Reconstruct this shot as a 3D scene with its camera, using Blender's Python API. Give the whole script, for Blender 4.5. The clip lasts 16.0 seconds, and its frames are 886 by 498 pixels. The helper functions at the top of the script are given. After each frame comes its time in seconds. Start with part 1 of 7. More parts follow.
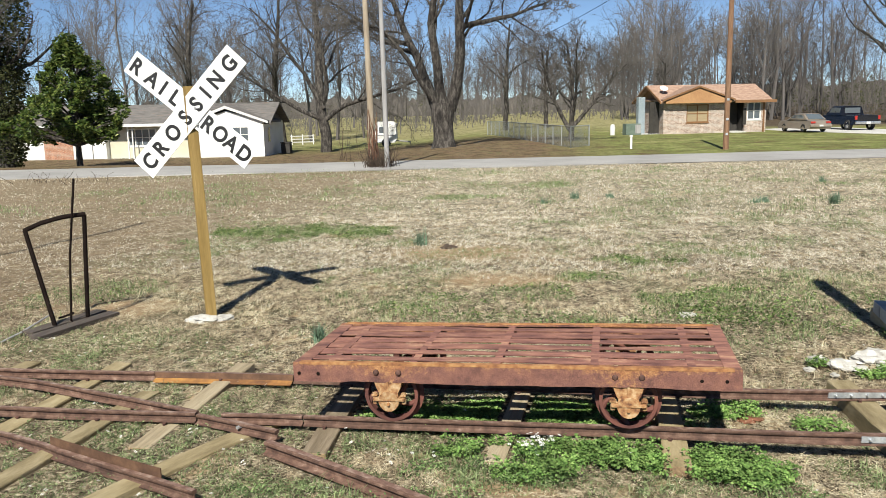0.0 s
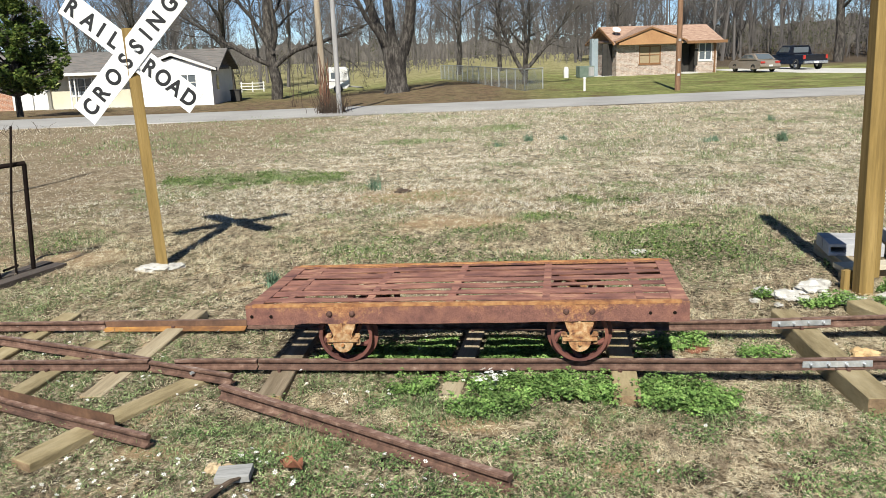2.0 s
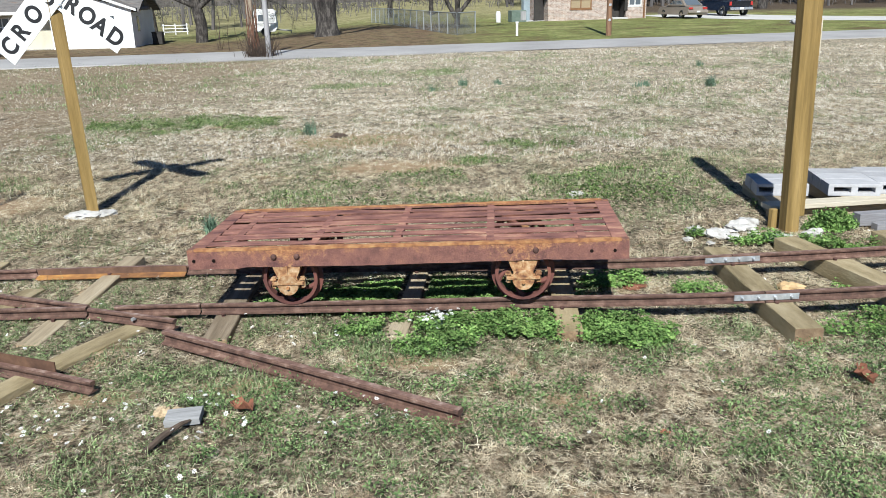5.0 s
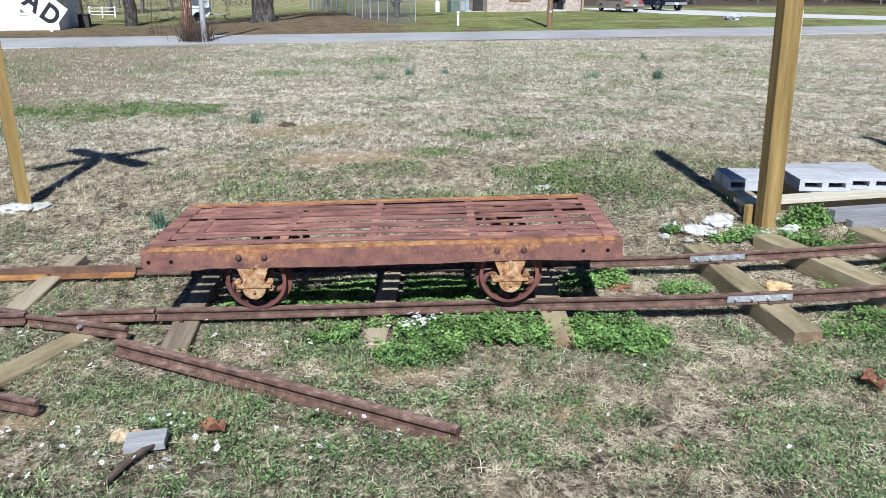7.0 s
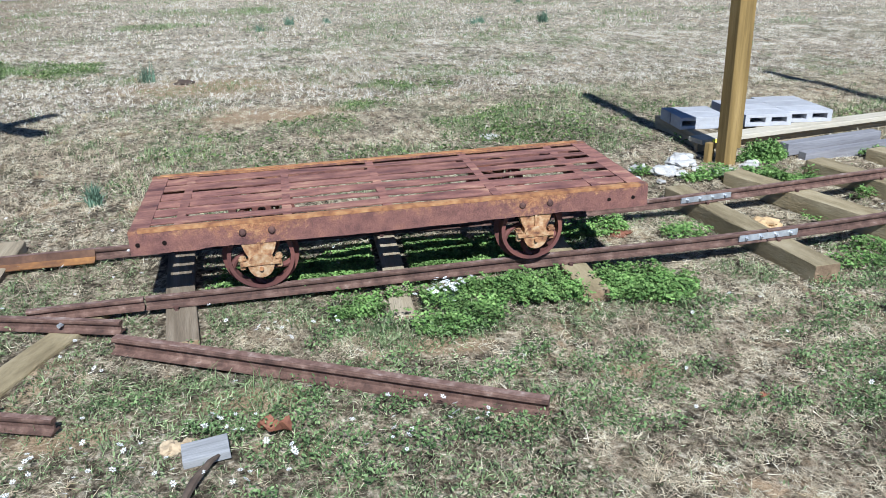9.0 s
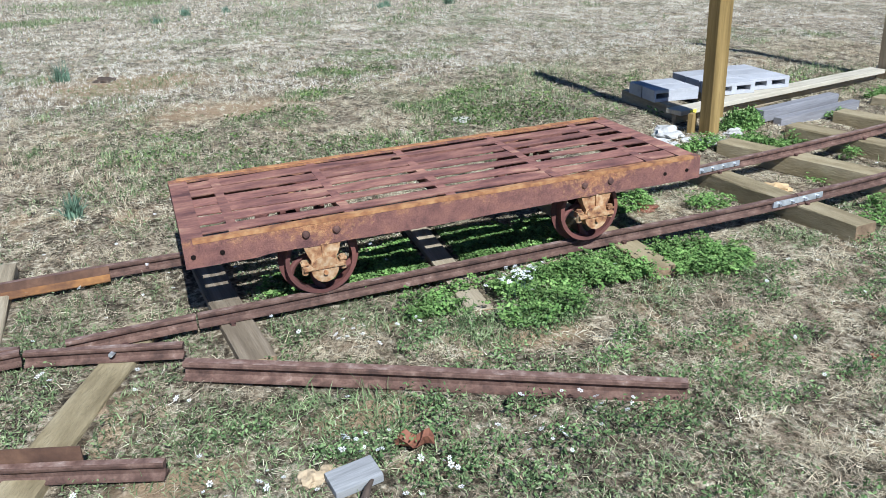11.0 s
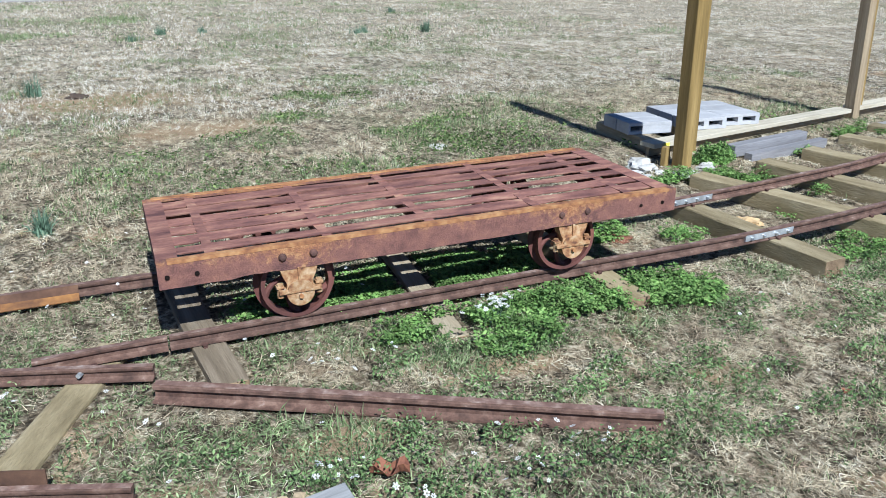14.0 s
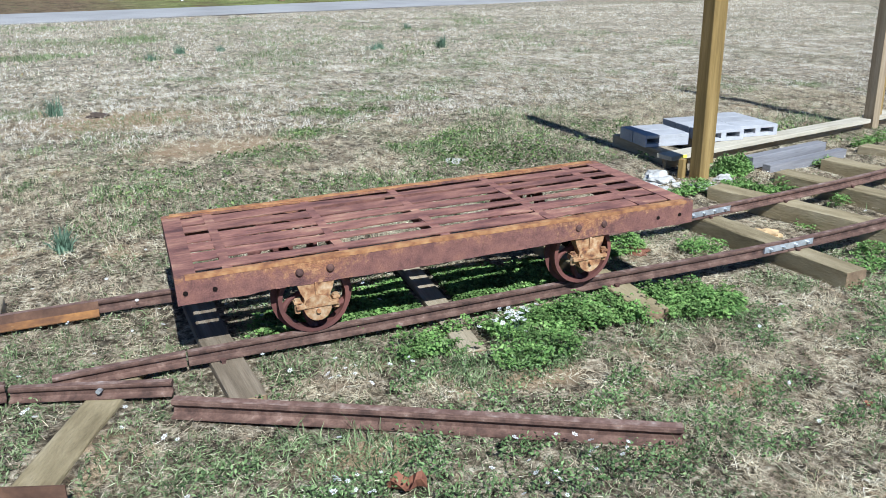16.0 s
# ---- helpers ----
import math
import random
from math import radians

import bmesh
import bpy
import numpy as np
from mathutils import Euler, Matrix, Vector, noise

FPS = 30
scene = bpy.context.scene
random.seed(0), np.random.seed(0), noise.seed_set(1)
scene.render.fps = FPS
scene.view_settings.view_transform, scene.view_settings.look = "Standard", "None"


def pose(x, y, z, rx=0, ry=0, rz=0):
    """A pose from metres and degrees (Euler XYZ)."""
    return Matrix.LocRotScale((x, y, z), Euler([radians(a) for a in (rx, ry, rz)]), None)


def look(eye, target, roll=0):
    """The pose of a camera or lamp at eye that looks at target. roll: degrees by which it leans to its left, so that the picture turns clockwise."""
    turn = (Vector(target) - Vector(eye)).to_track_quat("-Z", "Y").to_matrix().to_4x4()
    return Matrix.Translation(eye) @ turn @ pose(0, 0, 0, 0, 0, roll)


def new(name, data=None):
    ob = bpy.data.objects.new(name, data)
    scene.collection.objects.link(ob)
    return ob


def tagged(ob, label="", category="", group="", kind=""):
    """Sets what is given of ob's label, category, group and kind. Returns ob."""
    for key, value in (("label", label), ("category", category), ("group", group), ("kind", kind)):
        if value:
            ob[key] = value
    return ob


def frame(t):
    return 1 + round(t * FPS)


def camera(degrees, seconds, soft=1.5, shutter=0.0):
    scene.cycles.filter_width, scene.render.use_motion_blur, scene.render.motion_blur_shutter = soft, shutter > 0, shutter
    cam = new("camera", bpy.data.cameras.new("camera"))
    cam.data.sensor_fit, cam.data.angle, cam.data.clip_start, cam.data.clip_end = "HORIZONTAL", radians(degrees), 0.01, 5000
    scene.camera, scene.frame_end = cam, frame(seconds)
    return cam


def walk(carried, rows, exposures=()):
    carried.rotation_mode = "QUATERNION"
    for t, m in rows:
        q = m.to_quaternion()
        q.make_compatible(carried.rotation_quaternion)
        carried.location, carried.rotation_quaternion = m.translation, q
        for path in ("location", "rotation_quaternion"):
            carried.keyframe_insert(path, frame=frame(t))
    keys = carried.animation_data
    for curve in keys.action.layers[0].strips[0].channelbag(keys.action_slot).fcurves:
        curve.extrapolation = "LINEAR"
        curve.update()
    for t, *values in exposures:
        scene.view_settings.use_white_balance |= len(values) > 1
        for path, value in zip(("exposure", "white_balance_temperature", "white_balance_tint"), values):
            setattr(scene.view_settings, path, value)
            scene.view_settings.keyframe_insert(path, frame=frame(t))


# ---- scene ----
cam = camera(57.0, 16.0, soft=0.8)
PATH = [
    (0, (-0.123, 0.045, 1.68), (-0.402, 1.996, 1.342), -1.2),
    (0.5, (-0.121, 0.044, 1.674), (-0.386, 1.991, 1.303), -1.3),
    (1, (-0.116, 0.046, 1.666), (-0.366, 1.994, 1.288), -1.5),
    (1.5, (-0.11, 0.046, 1.653), (-0.318, 1.99, 1.23), -1.7),
    (2, (-0.094, 0.051, 1.637), (-0.269, 1.987, 1.169), -1.9),
    (2.5, (-0.086, 0.057, 1.632), (-0.21, 1.991, 1.138), -1.8),
    (3, (-0.085, 0.06, 1.63), (-0.186, 1.992, 1.123), -1.8),
    (3.5, (-0.087, 0.061, 1.629), (-0.174, 1.992, 1.117), -1.9),
    (4, (-0.091, 0.059, 1.63), (-0.175, 1.99, 1.116), -1.9),
    (4.5, (-0.112, 0.049, 1.623), (-0.186, 1.969, 1.067), -1.7),
    (5, (-0.158, 0.022, 1.612), (-0.171, 1.931, 1.015), -1.3),
    (5.2, (-0.171, 0.017, 1.605), (-0.16, 1.925, 1.007), -1.2),
    (7.3, (-0.439, 0.413, 1.563), (-0.288, 2.304, 0.929), 0.1),
    (7.5, (-0.477, 0.455, 1.562), (-0.326, 2.34, 0.91), 0.0),
    (8, (-0.62, 0.538, 1.544), (-0.414, 2.411, 0.873), 0.5),
    (8.5, (-0.91, 0.635, 1.534), (-0.513, 2.467, 0.837), 0.1),
    (9, (-1.106, 0.738, 1.514), (-0.63, 2.537, 0.781), -0.4),
    (9.2, (-1.179, 0.809, 1.499), (-0.697, 2.603, 0.758), -0.9),
    (11.3, (-1.886, 1.191, 1.472), (-1.092, 2.861, 0.711), -1.4),
    (11.5, (-1.907, 1.182, 1.474), (-1.088, 2.847, 0.728), -1.4),
    (12, (-1.888, 1.193, 1.475), (-1.058, 2.864, 0.754), -0.5),
    (12.5, (-1.851, 1.201, 1.467), (-1.027, 2.874, 0.744), -0.1),
    (13, (-1.853, 1.206, 1.465), (-1.043, 2.889, 0.75), -0.0),
    (13.5, (-1.854, 1.207, 1.466), (-1.035, 2.887, 0.754), 0.3),
    (14, (-1.85, 1.205, 1.468), (-1.027, 2.884, 0.76), 0.8),
    (14.5, (-1.851, 1.204, 1.466), (-1.028, 2.885, 0.762), 0.8),
    (15, (-1.85, 1.204, 1.464), (-1.048, 2.9, 0.772), 0.4),
    (15.5, (-1.851, 1.205, 1.465), (-1.063, 2.911, 0.782), 0.2),
    (16, (-1.846, 1.2, 1.467), (-1.057, 2.909, 0.792), -0.1),
]
walk(cam, [(t, look(eye, target, roll)) for t, eye, target, roll in PATH],
     [(0, 0.60, 6720, 5), (2, 0.60, 6650, 5), (3, 0.60, 6450, 5), (5, 0.60, 6010, 6), (7.5, 0.60, 5540, 8), (9, 0.60, 5450, 8), (13, 0.60, 5460, 6), (16, 0.60, 5450, 6)])

# ---- world, sun ----
SUN_EL, SUN_AZ = 44.5, 3.4        # the light falls towards +y, turned a little to +x
world = bpy.data.worlds.new("world")
scene.world = world
world.use_nodes = True
wn, wl = world.node_tree.nodes, world.node_tree.links
wn.clear()
sky = wn.new("ShaderNodeTexSky")
sky.sky_type, sky.sun_disc = "NISHITA", False
sky.sun_elevation, sky.sun_rotation = radians(SUN_EL), radians(180 + SUN_AZ)
sky.air_density, sky.dust_density, sky.ozone_density = 0.46, 0.0, 3.0
bg = wn.new("ShaderNodeBackground")
bg.inputs["Strength"].default_value = 0.076
wo = wn.new("ShaderNodeOutputWorld")
wl.new(sky.outputs[0], bg.inputs[0])
wl.new(bg.outputs[0], wo.inputs[0])
sun_data = bpy.data.lights.new("sun", "SUN")
sun_data.energy, sun_data.angle, sun_data.color = 5.0, radians(0.53), (1.0, 0.95, 0.87)
sun = new("sun", sun_data)
_to = Vector((math.sin(radians(SUN_AZ)) * math.cos(radians(SUN_EL)), math.cos(radians(SUN_AZ)) * math.cos(radians(SUN_EL)), -math.sin(radians(SUN_EL))))
sun.matrix_world = Matrix.Translation((0, -20, 20)) @ _to.to_track_quat("-Z", "Y").to_matrix().to_4x4()

# ---- materials ----


def nodes_of(name):
    m = bpy.data.materials.new(name)
    m.use_nodes = True
    nt = m.node_tree
    return m, nt.nodes, nt.links, nt.nodes["Principled BSDF"]


def ramp(n, stops):
    r = n.new("ShaderNodeValToRGB")
    el = r.color_ramp.elements
    while len(el) < len(stops):
        el.new(0.5)
    for e, (p, c) in zip(el, stops):
        e.position, e.color = p, (*c, 1)
    return r


def noise_node(n, l, coord, scale, detail=4, rough=0.6, stretch=None):
    t = n.new("ShaderNodeTexNoise")
    t.inputs["Scale"].default_value, t.inputs["Detail"].default_value, t.inputs["Roughness"].default_value = scale, detail, rough
    if stretch:
        mp = n.new("ShaderNodeMapping")
        mp.inputs["Scale"].default_value = stretch
        l.new(coord, mp.inputs["Vector"])
        coord = mp.outputs[0]
    l.new(coord, t.inputs["Vector"])
    return t


def mixed(n, l, fac, a, b, blend="MIX"):
    m = n.new("ShaderNodeMix")
    m.data_type, m.blend_type = "RGBA", blend
    for sock, v in ((m.inputs[0], fac), (m.inputs[6], a), (m.inputs[7], b)):
        if isinstance(v, (int, float)):
            sock.default_value = v
        elif isinstance(v, tuple):
            sock.default_value = (*v, 1)
        else:
            l.new(v, sock)
    return m.outputs[2]


def bumped(n, l, height, strength, dist, p):
    b = n.new("ShaderNodeBump")
    b.inputs["Strength"].default_value, b.inputs["Distance"].default_value = strength, dist
    l.new(height, b.inputs["Height"])
    l.new(b.outputs[0], p.inputs["Normal"])


def surface(name, stops, big=2.0, fine=40.0, rough=0.8, metal=0.0, bump=0.4, dist=0.004, stretch=None, fine_mix=0.35, vary=0.12):
    """Two scales of variation: a ramp over broad noise, and a fine grain over it, offset from object to object."""
    m, n, l, p = nodes_of(name)
    tc, oi = n.new("ShaderNodeTexCoord"), n.new("ShaderNodeObjectInfo")
    add = n.new("ShaderNodeVectorMath")
    add.operation = "MULTIPLY_ADD"
    add.inputs[1].default_value = (17, 31, 23)
    l.new(oi.outputs["Random"], add.inputs[0])
    l.new(tc.outputs["Object"], add.inputs[2])
    co = add.outputs[0]
    a = noise_node(n, l, co, big, 5, 0.6, stretch)
    f = noise_node(n, l, co, fine, 4, 0.65, stretch)
    r = ramp(n, stops)
    l.new(a.outputs["Fac"], r.inputs[0])
    fr = ramp(n, [(0.3, (0.35, 0.35, 0.35)), (0.7, (0.65, 0.65, 0.65))])
    l.new(f.outputs["Fac"], fr.inputs[0])
    col = mixed(n, l, fine_mix, r.outputs[0], fr.outputs[0], "OVERLAY")
    hv = n.new("ShaderNodeHueSaturation")
    mr = n.new("ShaderNodeMapRange")
    mr.inputs["To Min"].default_value, mr.inputs["To Max"].default_value = 1 - vary, 1 + vary
    l.new(oi.outputs["Random"], mr.inputs["Value"])
    l.new(mr.outputs[0], hv.inputs["Value"])
    l.new(col, hv.inputs["Color"])
    l.new(hv.outputs[0], p.inputs["Base Color"])
    p.inputs["Roughness"].default_value, p.inputs["Metallic"].default_value = rough, metal
    bumped(n, l, f.outputs["Fac"], bump, dist, p)
    return m


def rust_side_mat():
    """Purple-brown rust with orange bloom along the top edge and round the axle bolts, and a fine pitted grain."""
    m, n, l, p = nodes_of("rust_side")
    tc = n.new("ShaderNodeTexCoord")
    co = tc.outputs["Object"]
    broad, spot, grain = noise_node(n, l, co, 9, 6, 0.7), noise_node(n, l, co, 45, 4, 0.7), noise_node(n, l, co, 190, 4, 0.75)
    base = ramp(n, [(0.30, (0.100, 0.044, 0.040)), (0.50, (0.190, 0.086, 0.068)), (0.70, (0.265, 0.122, 0.084))])
    l.new(broad.outputs["Fac"], base.inputs[0])
    gold = ramp(n, [(0.34, (0.230, 0.088, 0.040)), (0.52, (0.360, 0.165, 0.066)), (0.70, (0.500, 0.285, 0.130))])
    l.new(spot.outputs["Fac"], gold.inputs[0])

    def math_node(op, a, b_):
        q = n.new("ShaderNodeMath")
        q.operation = op
        for sock, v in zip(q.inputs, (a, b_)):
            if isinstance(v, (int, float)):
                sock.default_value = v
            else:
                l.new(v, sock)
        return q.outputs[0]
    sep = n.new("ShaderNodeSeparateXYZ")
    l.new(co, sep.inputs[0])
    top = n.new("ShaderNodeMapRange")
    top.inputs["From Min"].default_value, top.inputs["From Max"].default_value, top.inputs["To Max"].default_value = -0.060, 0.0, 0.34
    l.new(sep.outputs[2], top.inputs["Value"])
    ped = n.new("ShaderNodeMapRange")
    ped.inputs["From Min"].default_value, ped.inputs["From Max"].default_value, ped.inputs["To Max"].default_value = 0.26, 0.06, 0.30
    l.new(math_node("ABSOLUTE", math_node("SUBTRACT", math_node("ABSOLUTE", sep.outputs[0], 0), 0.635), 0), ped.inputs["Value"])
    f = math_node("ADD", math_node("ADD", top.outputs[0], ped.outputs[0]), math_node("MULTIPLY", broad.outputs["Fac"], 1.0))
    f = math_node("ADD", f, math_node("MULTIPLY", spot.outputs["Fac"], 0.8))
    fr = n.new("ShaderNodeMapRange")
    fr.inputs["From Min"].default_value, fr.inputs["From Max"].default_value, fr.inputs["To Max"].default_value = 1.13, 1.46, 0.85
    l.new(f, fr.inputs["Value"])
    c = mixed(n, l, fr.outputs[0], base.outputs[0], gold.outputs[0])
    gr = ramp(n, [(0.32, (0.28, 0.28, 0.28)), (0.68, (0.72, 0.72, 0.72))])
    l.new(grain.outputs["Fac"], gr.inputs[0])
    c = mixed(n, l, 0.85, c, gr.outputs[0], "OVERLAY")
    l.new(c, p.inputs["Base Color"])
    p.inputs["Roughness"].default_value, p.inputs["Metallic"].default_value = 0.82, 0.05
    bumped(n, l, grain.outputs["Fac"], 0.9, 0.004, p)
    return m


RUST = surface("rust_brown", [(0.30, (0.075, 0.030, 0.026)), (0.5, (0.150, 0.056, 0.044)), (0.68, (0.215, 0.086, 0.050))], 3.5, 70, 0.78, 0.15, 0.45, 0.003)
RUST_DECK = surface("rust_deck", [(0.30, (0.105, 0.046, 0.041)), (0.46, (0.215, 0.096, 0.076)), (0.60, (0.320, 0.155, 0.112)), (0.76, (0.480, 0.300, 0.190))], 12.0, 110, 0.80, 0.05, 0.7, 0.004, (0.4, 1.3, 1), 0.7)
RUST_SIDE = rust_side_mat()
RUST_GOLD = surface("rust_gold", [(0.32, (0.180, 0.070, 0.038)), (0.5, (0.360, 0.165, 0.066)), (0.68, (0.500, 0.280, 0.120))], 18, 90, 0.85, 0.0, 0.6, 0.003)
CAST_TAN = surface("rusted_casting", [(0.32, (0.110, 0.048, 0.028)), (0.44, (0.270, 0.130, 0.056)), (0.56, (0.390, 0.240, 0.120)), (0.72, (0.500, 0.380, 0.250))], 26.0, 90, 0.85, 0.0, 0.5, 0.003)
RAIL_RUST = surface("rail_rust", [(0.30, (0.054, 0.029, 0.022)), (0.5, (0.118, 0.065, 0.048)), (0.66, (0.190, 0.117, 0.088)), (0.80, (0.380, 0.300, 0.260))], 18.0, 120, 0.78, 0.1, 0.7, 0.003, None, 0.7)
RAIL_HEAD = surface("rail_head", [(0.30, (0.110, 0.062, 0.048)), (0.5, (0.190, 0.115, 0.090)), (0.64, (0.300, 0.215, 0.178)), (0.78, (0.500, 0.430, 0.385))], 18.0, 110, 0.68, 0.15, 0.6, 0.003, None, 0.7)
ANGLE_RUST = surface("angle_rust", [(0.30, (0.070, 0.037, 0.024)), (0.5, (0.125, 0.067, 0.042)), (0.74, (0.200, 0.112, 0.066))], 9.0, 70, 0.75, 0.15, 0.4, 0.002)
ORANGE_RUST = surface("orange_rust", [(0.34, (0.110, 0.052, 0.026)), (0.5, (0.230, 0.108, 0.036)), (0.70, (0.430, 0.225, 0.058))], 5.0, 70, 0.8, 0.05, 0.5, 0.002)
ZINC = surface("zinc_plate", [(0.3, (0.38, 0.40, 0.42)), (0.7, (0.62, 0.64, 0.66))], 25, 120, 0.45, 0.6, 0.2, 0.001)
BLACK_STEEL = surface("black_steel", [(0.3, (0.006, 0.004, 0.0035)), (0.7, (0.017, 0.011, 0.009))], 8, 90, 0.9, 0.0, 0.4, 0.002)
BLACK_STEEL.node_tree.nodes["Principled BSDF"].inputs["Specular IOR Level"].default_value = 0.12
TIE_WOOD = surface("tie_wood", [(0.28, (0.160, 0.122, 0.062)), (0.5, (0.280, 0.225, 0.126)), (0.72, (0.390, 0.325, 0.205))], 2.6, 24, 0.88, 0.0, 0.8, 0.008, (1.2, 4.0, 4.0), 0.34, 0.1)
TIE_END = surface("sawn_tie_end", [(0.28, (0.085, 0.052, 0.030)), (0.5, (0.200, 0.135, 0.078)), (0.72, (0.330, 0.240, 0.145))], 9.0, 60, 0.92, 0.0, 0.9, 0.010, None, 0.6)
WEATHERED = surface("weathered_wood", [(0.28, (0.210, 0.166, 0.106)), (0.5, (0.340, 0.278, 0.186)), (0.72, (0.430, 0.364, 0.262))], 2.5, 24, 0.9, 0.0, 0.8, 0.008, (0.5, 9, 9), 0.6, 0.06)
TREATED = surface("treated_post_wood", [(0.28, (0.120, 0.076, 0.021)), (0.5, (0.228, 0.150, 0.045)), (0.72, (0.335, 0.230, 0.085))], 1.6, 16, 0.8, 0.0, 0.4, 0.004, (8, 8, 0.45), 0.5, 0.06)
PALE_BOARD = surface("pale_board", [(0.28, (0.330, 0.280, 0.200)), (0.5, (0.480, 0.430, 0.330)), (0.72, (0.580, 0.530, 0.430))], 2.0, 20, 0.85, 0.0, 0.4, 0.004, (0.5, 7, 7), 0.5, 0.08)
GREY_BOARD = surface("grey_board", [(0.28, (0.145, 0.140, 0.150)), (0.72, (0.270, 0.264, 0.272))], 2.0, 20, 0.85, 0.0, 0.4, 0.004, (0.5, 7, 7), 0.5, 0.08)
DARK_BOARD = surface("dark_board", [(0.28, (0.040, 0.030, 0.026)), (0.72, (0.110, 0.090, 0.078))], 2.0, 22, 0.85, 0.0, 0.4, 0.004, (7, 0.5, 7), 0.5, 0.08)
CONCRETE = surface("concrete", [(0.3, (0.330, 0.330, 0.342)), (0.7, (0.450, 0.450, 0.465))], 6, 120, 0.92, 0.0, 0.5, 0.003)
POUR = surface("broken_concrete", [(0.3, (0.320, 0.305, 0.280)), (0.7, (0.580, 0.568, 0.545))], 14, 70, 0.92, 0.0, 0.6, 0.006)
SIGN_WHITE = surface("sign_white", [(0.3, (0.690, 0.690, 0.690)), (0.7, (0.740, 0.740, 0.740))], 3, 60, 0.45, 0.0, 0.05, 0.001, None, 0.08)
SIGN_BLACK = surface("sign_black", [(0.3, (0.010, 0.010, 0.011)), (0.7, (0.022, 0.022, 0.024))], 5, 60, 0.5, 0.0, 0.05, 0.001)
BARK = surface("bark", [(0.34, (0.016, 0.013, 0.012)), (0.5, (0.050, 0.043, 0.038)), (0.66, (0.125, 0.112, 0.100))], 4.0, 16, 0.95, 0.0, 1.0, 0.05, (2, 2, 0.6), 0.6)
TWIG = surface("twig_bark", [(0.3, (0.048, 0.044, 0.041)), (0.7, (0.130, 0.120, 0.112))], 0.6, 6, 0.95, 0.0, 0.2, 0.01)
FAR_TWIG = surface("far_twigs", [(0.3, (0.052, 0.047, 0.046)), (0.7, (0.142, 0.130, 0.125))], 0.08, 1.5, 0.95, 0.0, 0.1, 0.01)
FAR_WOOD = surface("far_wood", [(0.3, (0.050, 0.045, 0.040)), (0.5, (0.090, 0.080, 0.071)), (0.7, (0.150, 0.132, 0.117))], 0.9, 3.0, 1.0, 0.0, 0.3, 0.3, (1, 1, 0.12), 0.6)
POLE_BROWN = surface("pole_brown", [(0.3, (0.130, 0.070, 0.040)), (0.7, (0.260, 0.150, 0.090))], 2.5, 20, 0.9, 0.0, 0.5, 0.01, (6, 6, 0.5))
POLE_TAN = surface("pole_tan", [(0.3, (0.230, 0.180, 0.130)), (0.7, (0.430, 0.370, 0.290))], 1.5, 20, 0.9, 0.0, 0.5, 0.01, (6, 6, 0.5))
POLE_GREY = surface("pole_grey", [(0.3, (0.215, 0.208, 0.210)), (0.7, (0.370, 0.362, 0.366))], 1.5, 20, 0.9, 0.0, 0.4, 0.01, (6, 6, 0.5))
WHITE_PAINT = surface("white_paint", [(0.3, (0.640, 0.636, 0.620)), (0.7, (0.720, 0.716, 0.702))], 1.2, 20, 0.6, 0.0, 0.1, 0.004, None, 0.12)
CREAM_PAINT = surface("cream_paint", [(0.3, (0.560, 0.520, 0.400)), (0.7, (0.640, 0.600, 0.480))], 1.2, 20, 0.65, 0.0, 0.1, 0.004, None, 0.12)
GREY_ROOF = surface("grey_shingle", [(0.3, (0.088, 0.080, 0.078)), (0.58, (0.165, 0.155, 0.150)), (0.72, (0.170, 0.115, 0.085))], 1.5, 14, 0.95, 0.0, 0.6, 0.02, (1, 4, 4))
TAN_ROOF = surface("tan_shingle", [(0.3, (0.190, 0.112, 0.080)), (0.5, (0.300, 0.195, 0.145)), (0.7, (0.410, 0.290, 0.225))], 3.2, 9, 0.95, 0.0, 0.6, 0.02, (1, 4, 4), 0.5)
BROWN_TRIM = surface("brown_trim", [(0.3, (0.150, 0.070, 0.030)), (0.7, (0.240, 0.125, 0.055))], 2, 20, 0.7, 0.0, 0.2, 0.004)
DARK_VOID = surface("dark_interior", [(0.3, (0.020, 0.018, 0.017)), (0.7, (0.040, 0.036, 0.032))], 2, 20, 0.8)
BLIND = surface("window_blind", [(0.3, (0.300, 0.230, 0.140)), (0.7, (0.380, 0.300, 0.190))], 1, 8, 0.6, 0.0, 0.2, 0.01, (1, 1, 12))
ASPHALT = surface("road_surface", [(0.3, (0.300, 0.292, 0.286)), (0.5, (0.365, 0.356, 0.350)), (0.7, (0.420, 0.410, 0.404))], 0.5, 30, 0.9, 0.0, 0.4, 0.01)
DRIVE = surface("driveway_concrete", [(0.3, (0.400, 0.390, 0.372)), (0.7, (0.500, 0.490, 0.470))], 0.6, 20, 0.9, 0.0, 0.3, 0.01)
RUBBER = surface("rubber", [(0.3, (0.015, 0.015, 0.015)), (0.7, (0.030, 0.030, 0.030))], 5, 50, 0.85)
CHROME = surface("chrome", [(0.3, (0.55, 0.55, 0.56)), (0.7, (0.70, 0.70, 0.71))], 5, 50, 0.25, 0.9, 0.0)
CAR_BEIGE = surface("beige_car_paint", [(0.3, (0.270, 0.228, 0.192)), (0.7, (0.310, 0.265, 0.220))], 2, 30, 0.3, 0.3, 0.02, 0.001, None, 0.05, 0.0)
TRUCK_BLUE = surface("dark_truck_paint", [(0.3, (0.006, 0.007, 0.011)), (0.7, (0.010, 0.011, 0.016))], 2, 30, 0.25, 0.2, 0.02, 0.001, None, 0.05, 0.0)
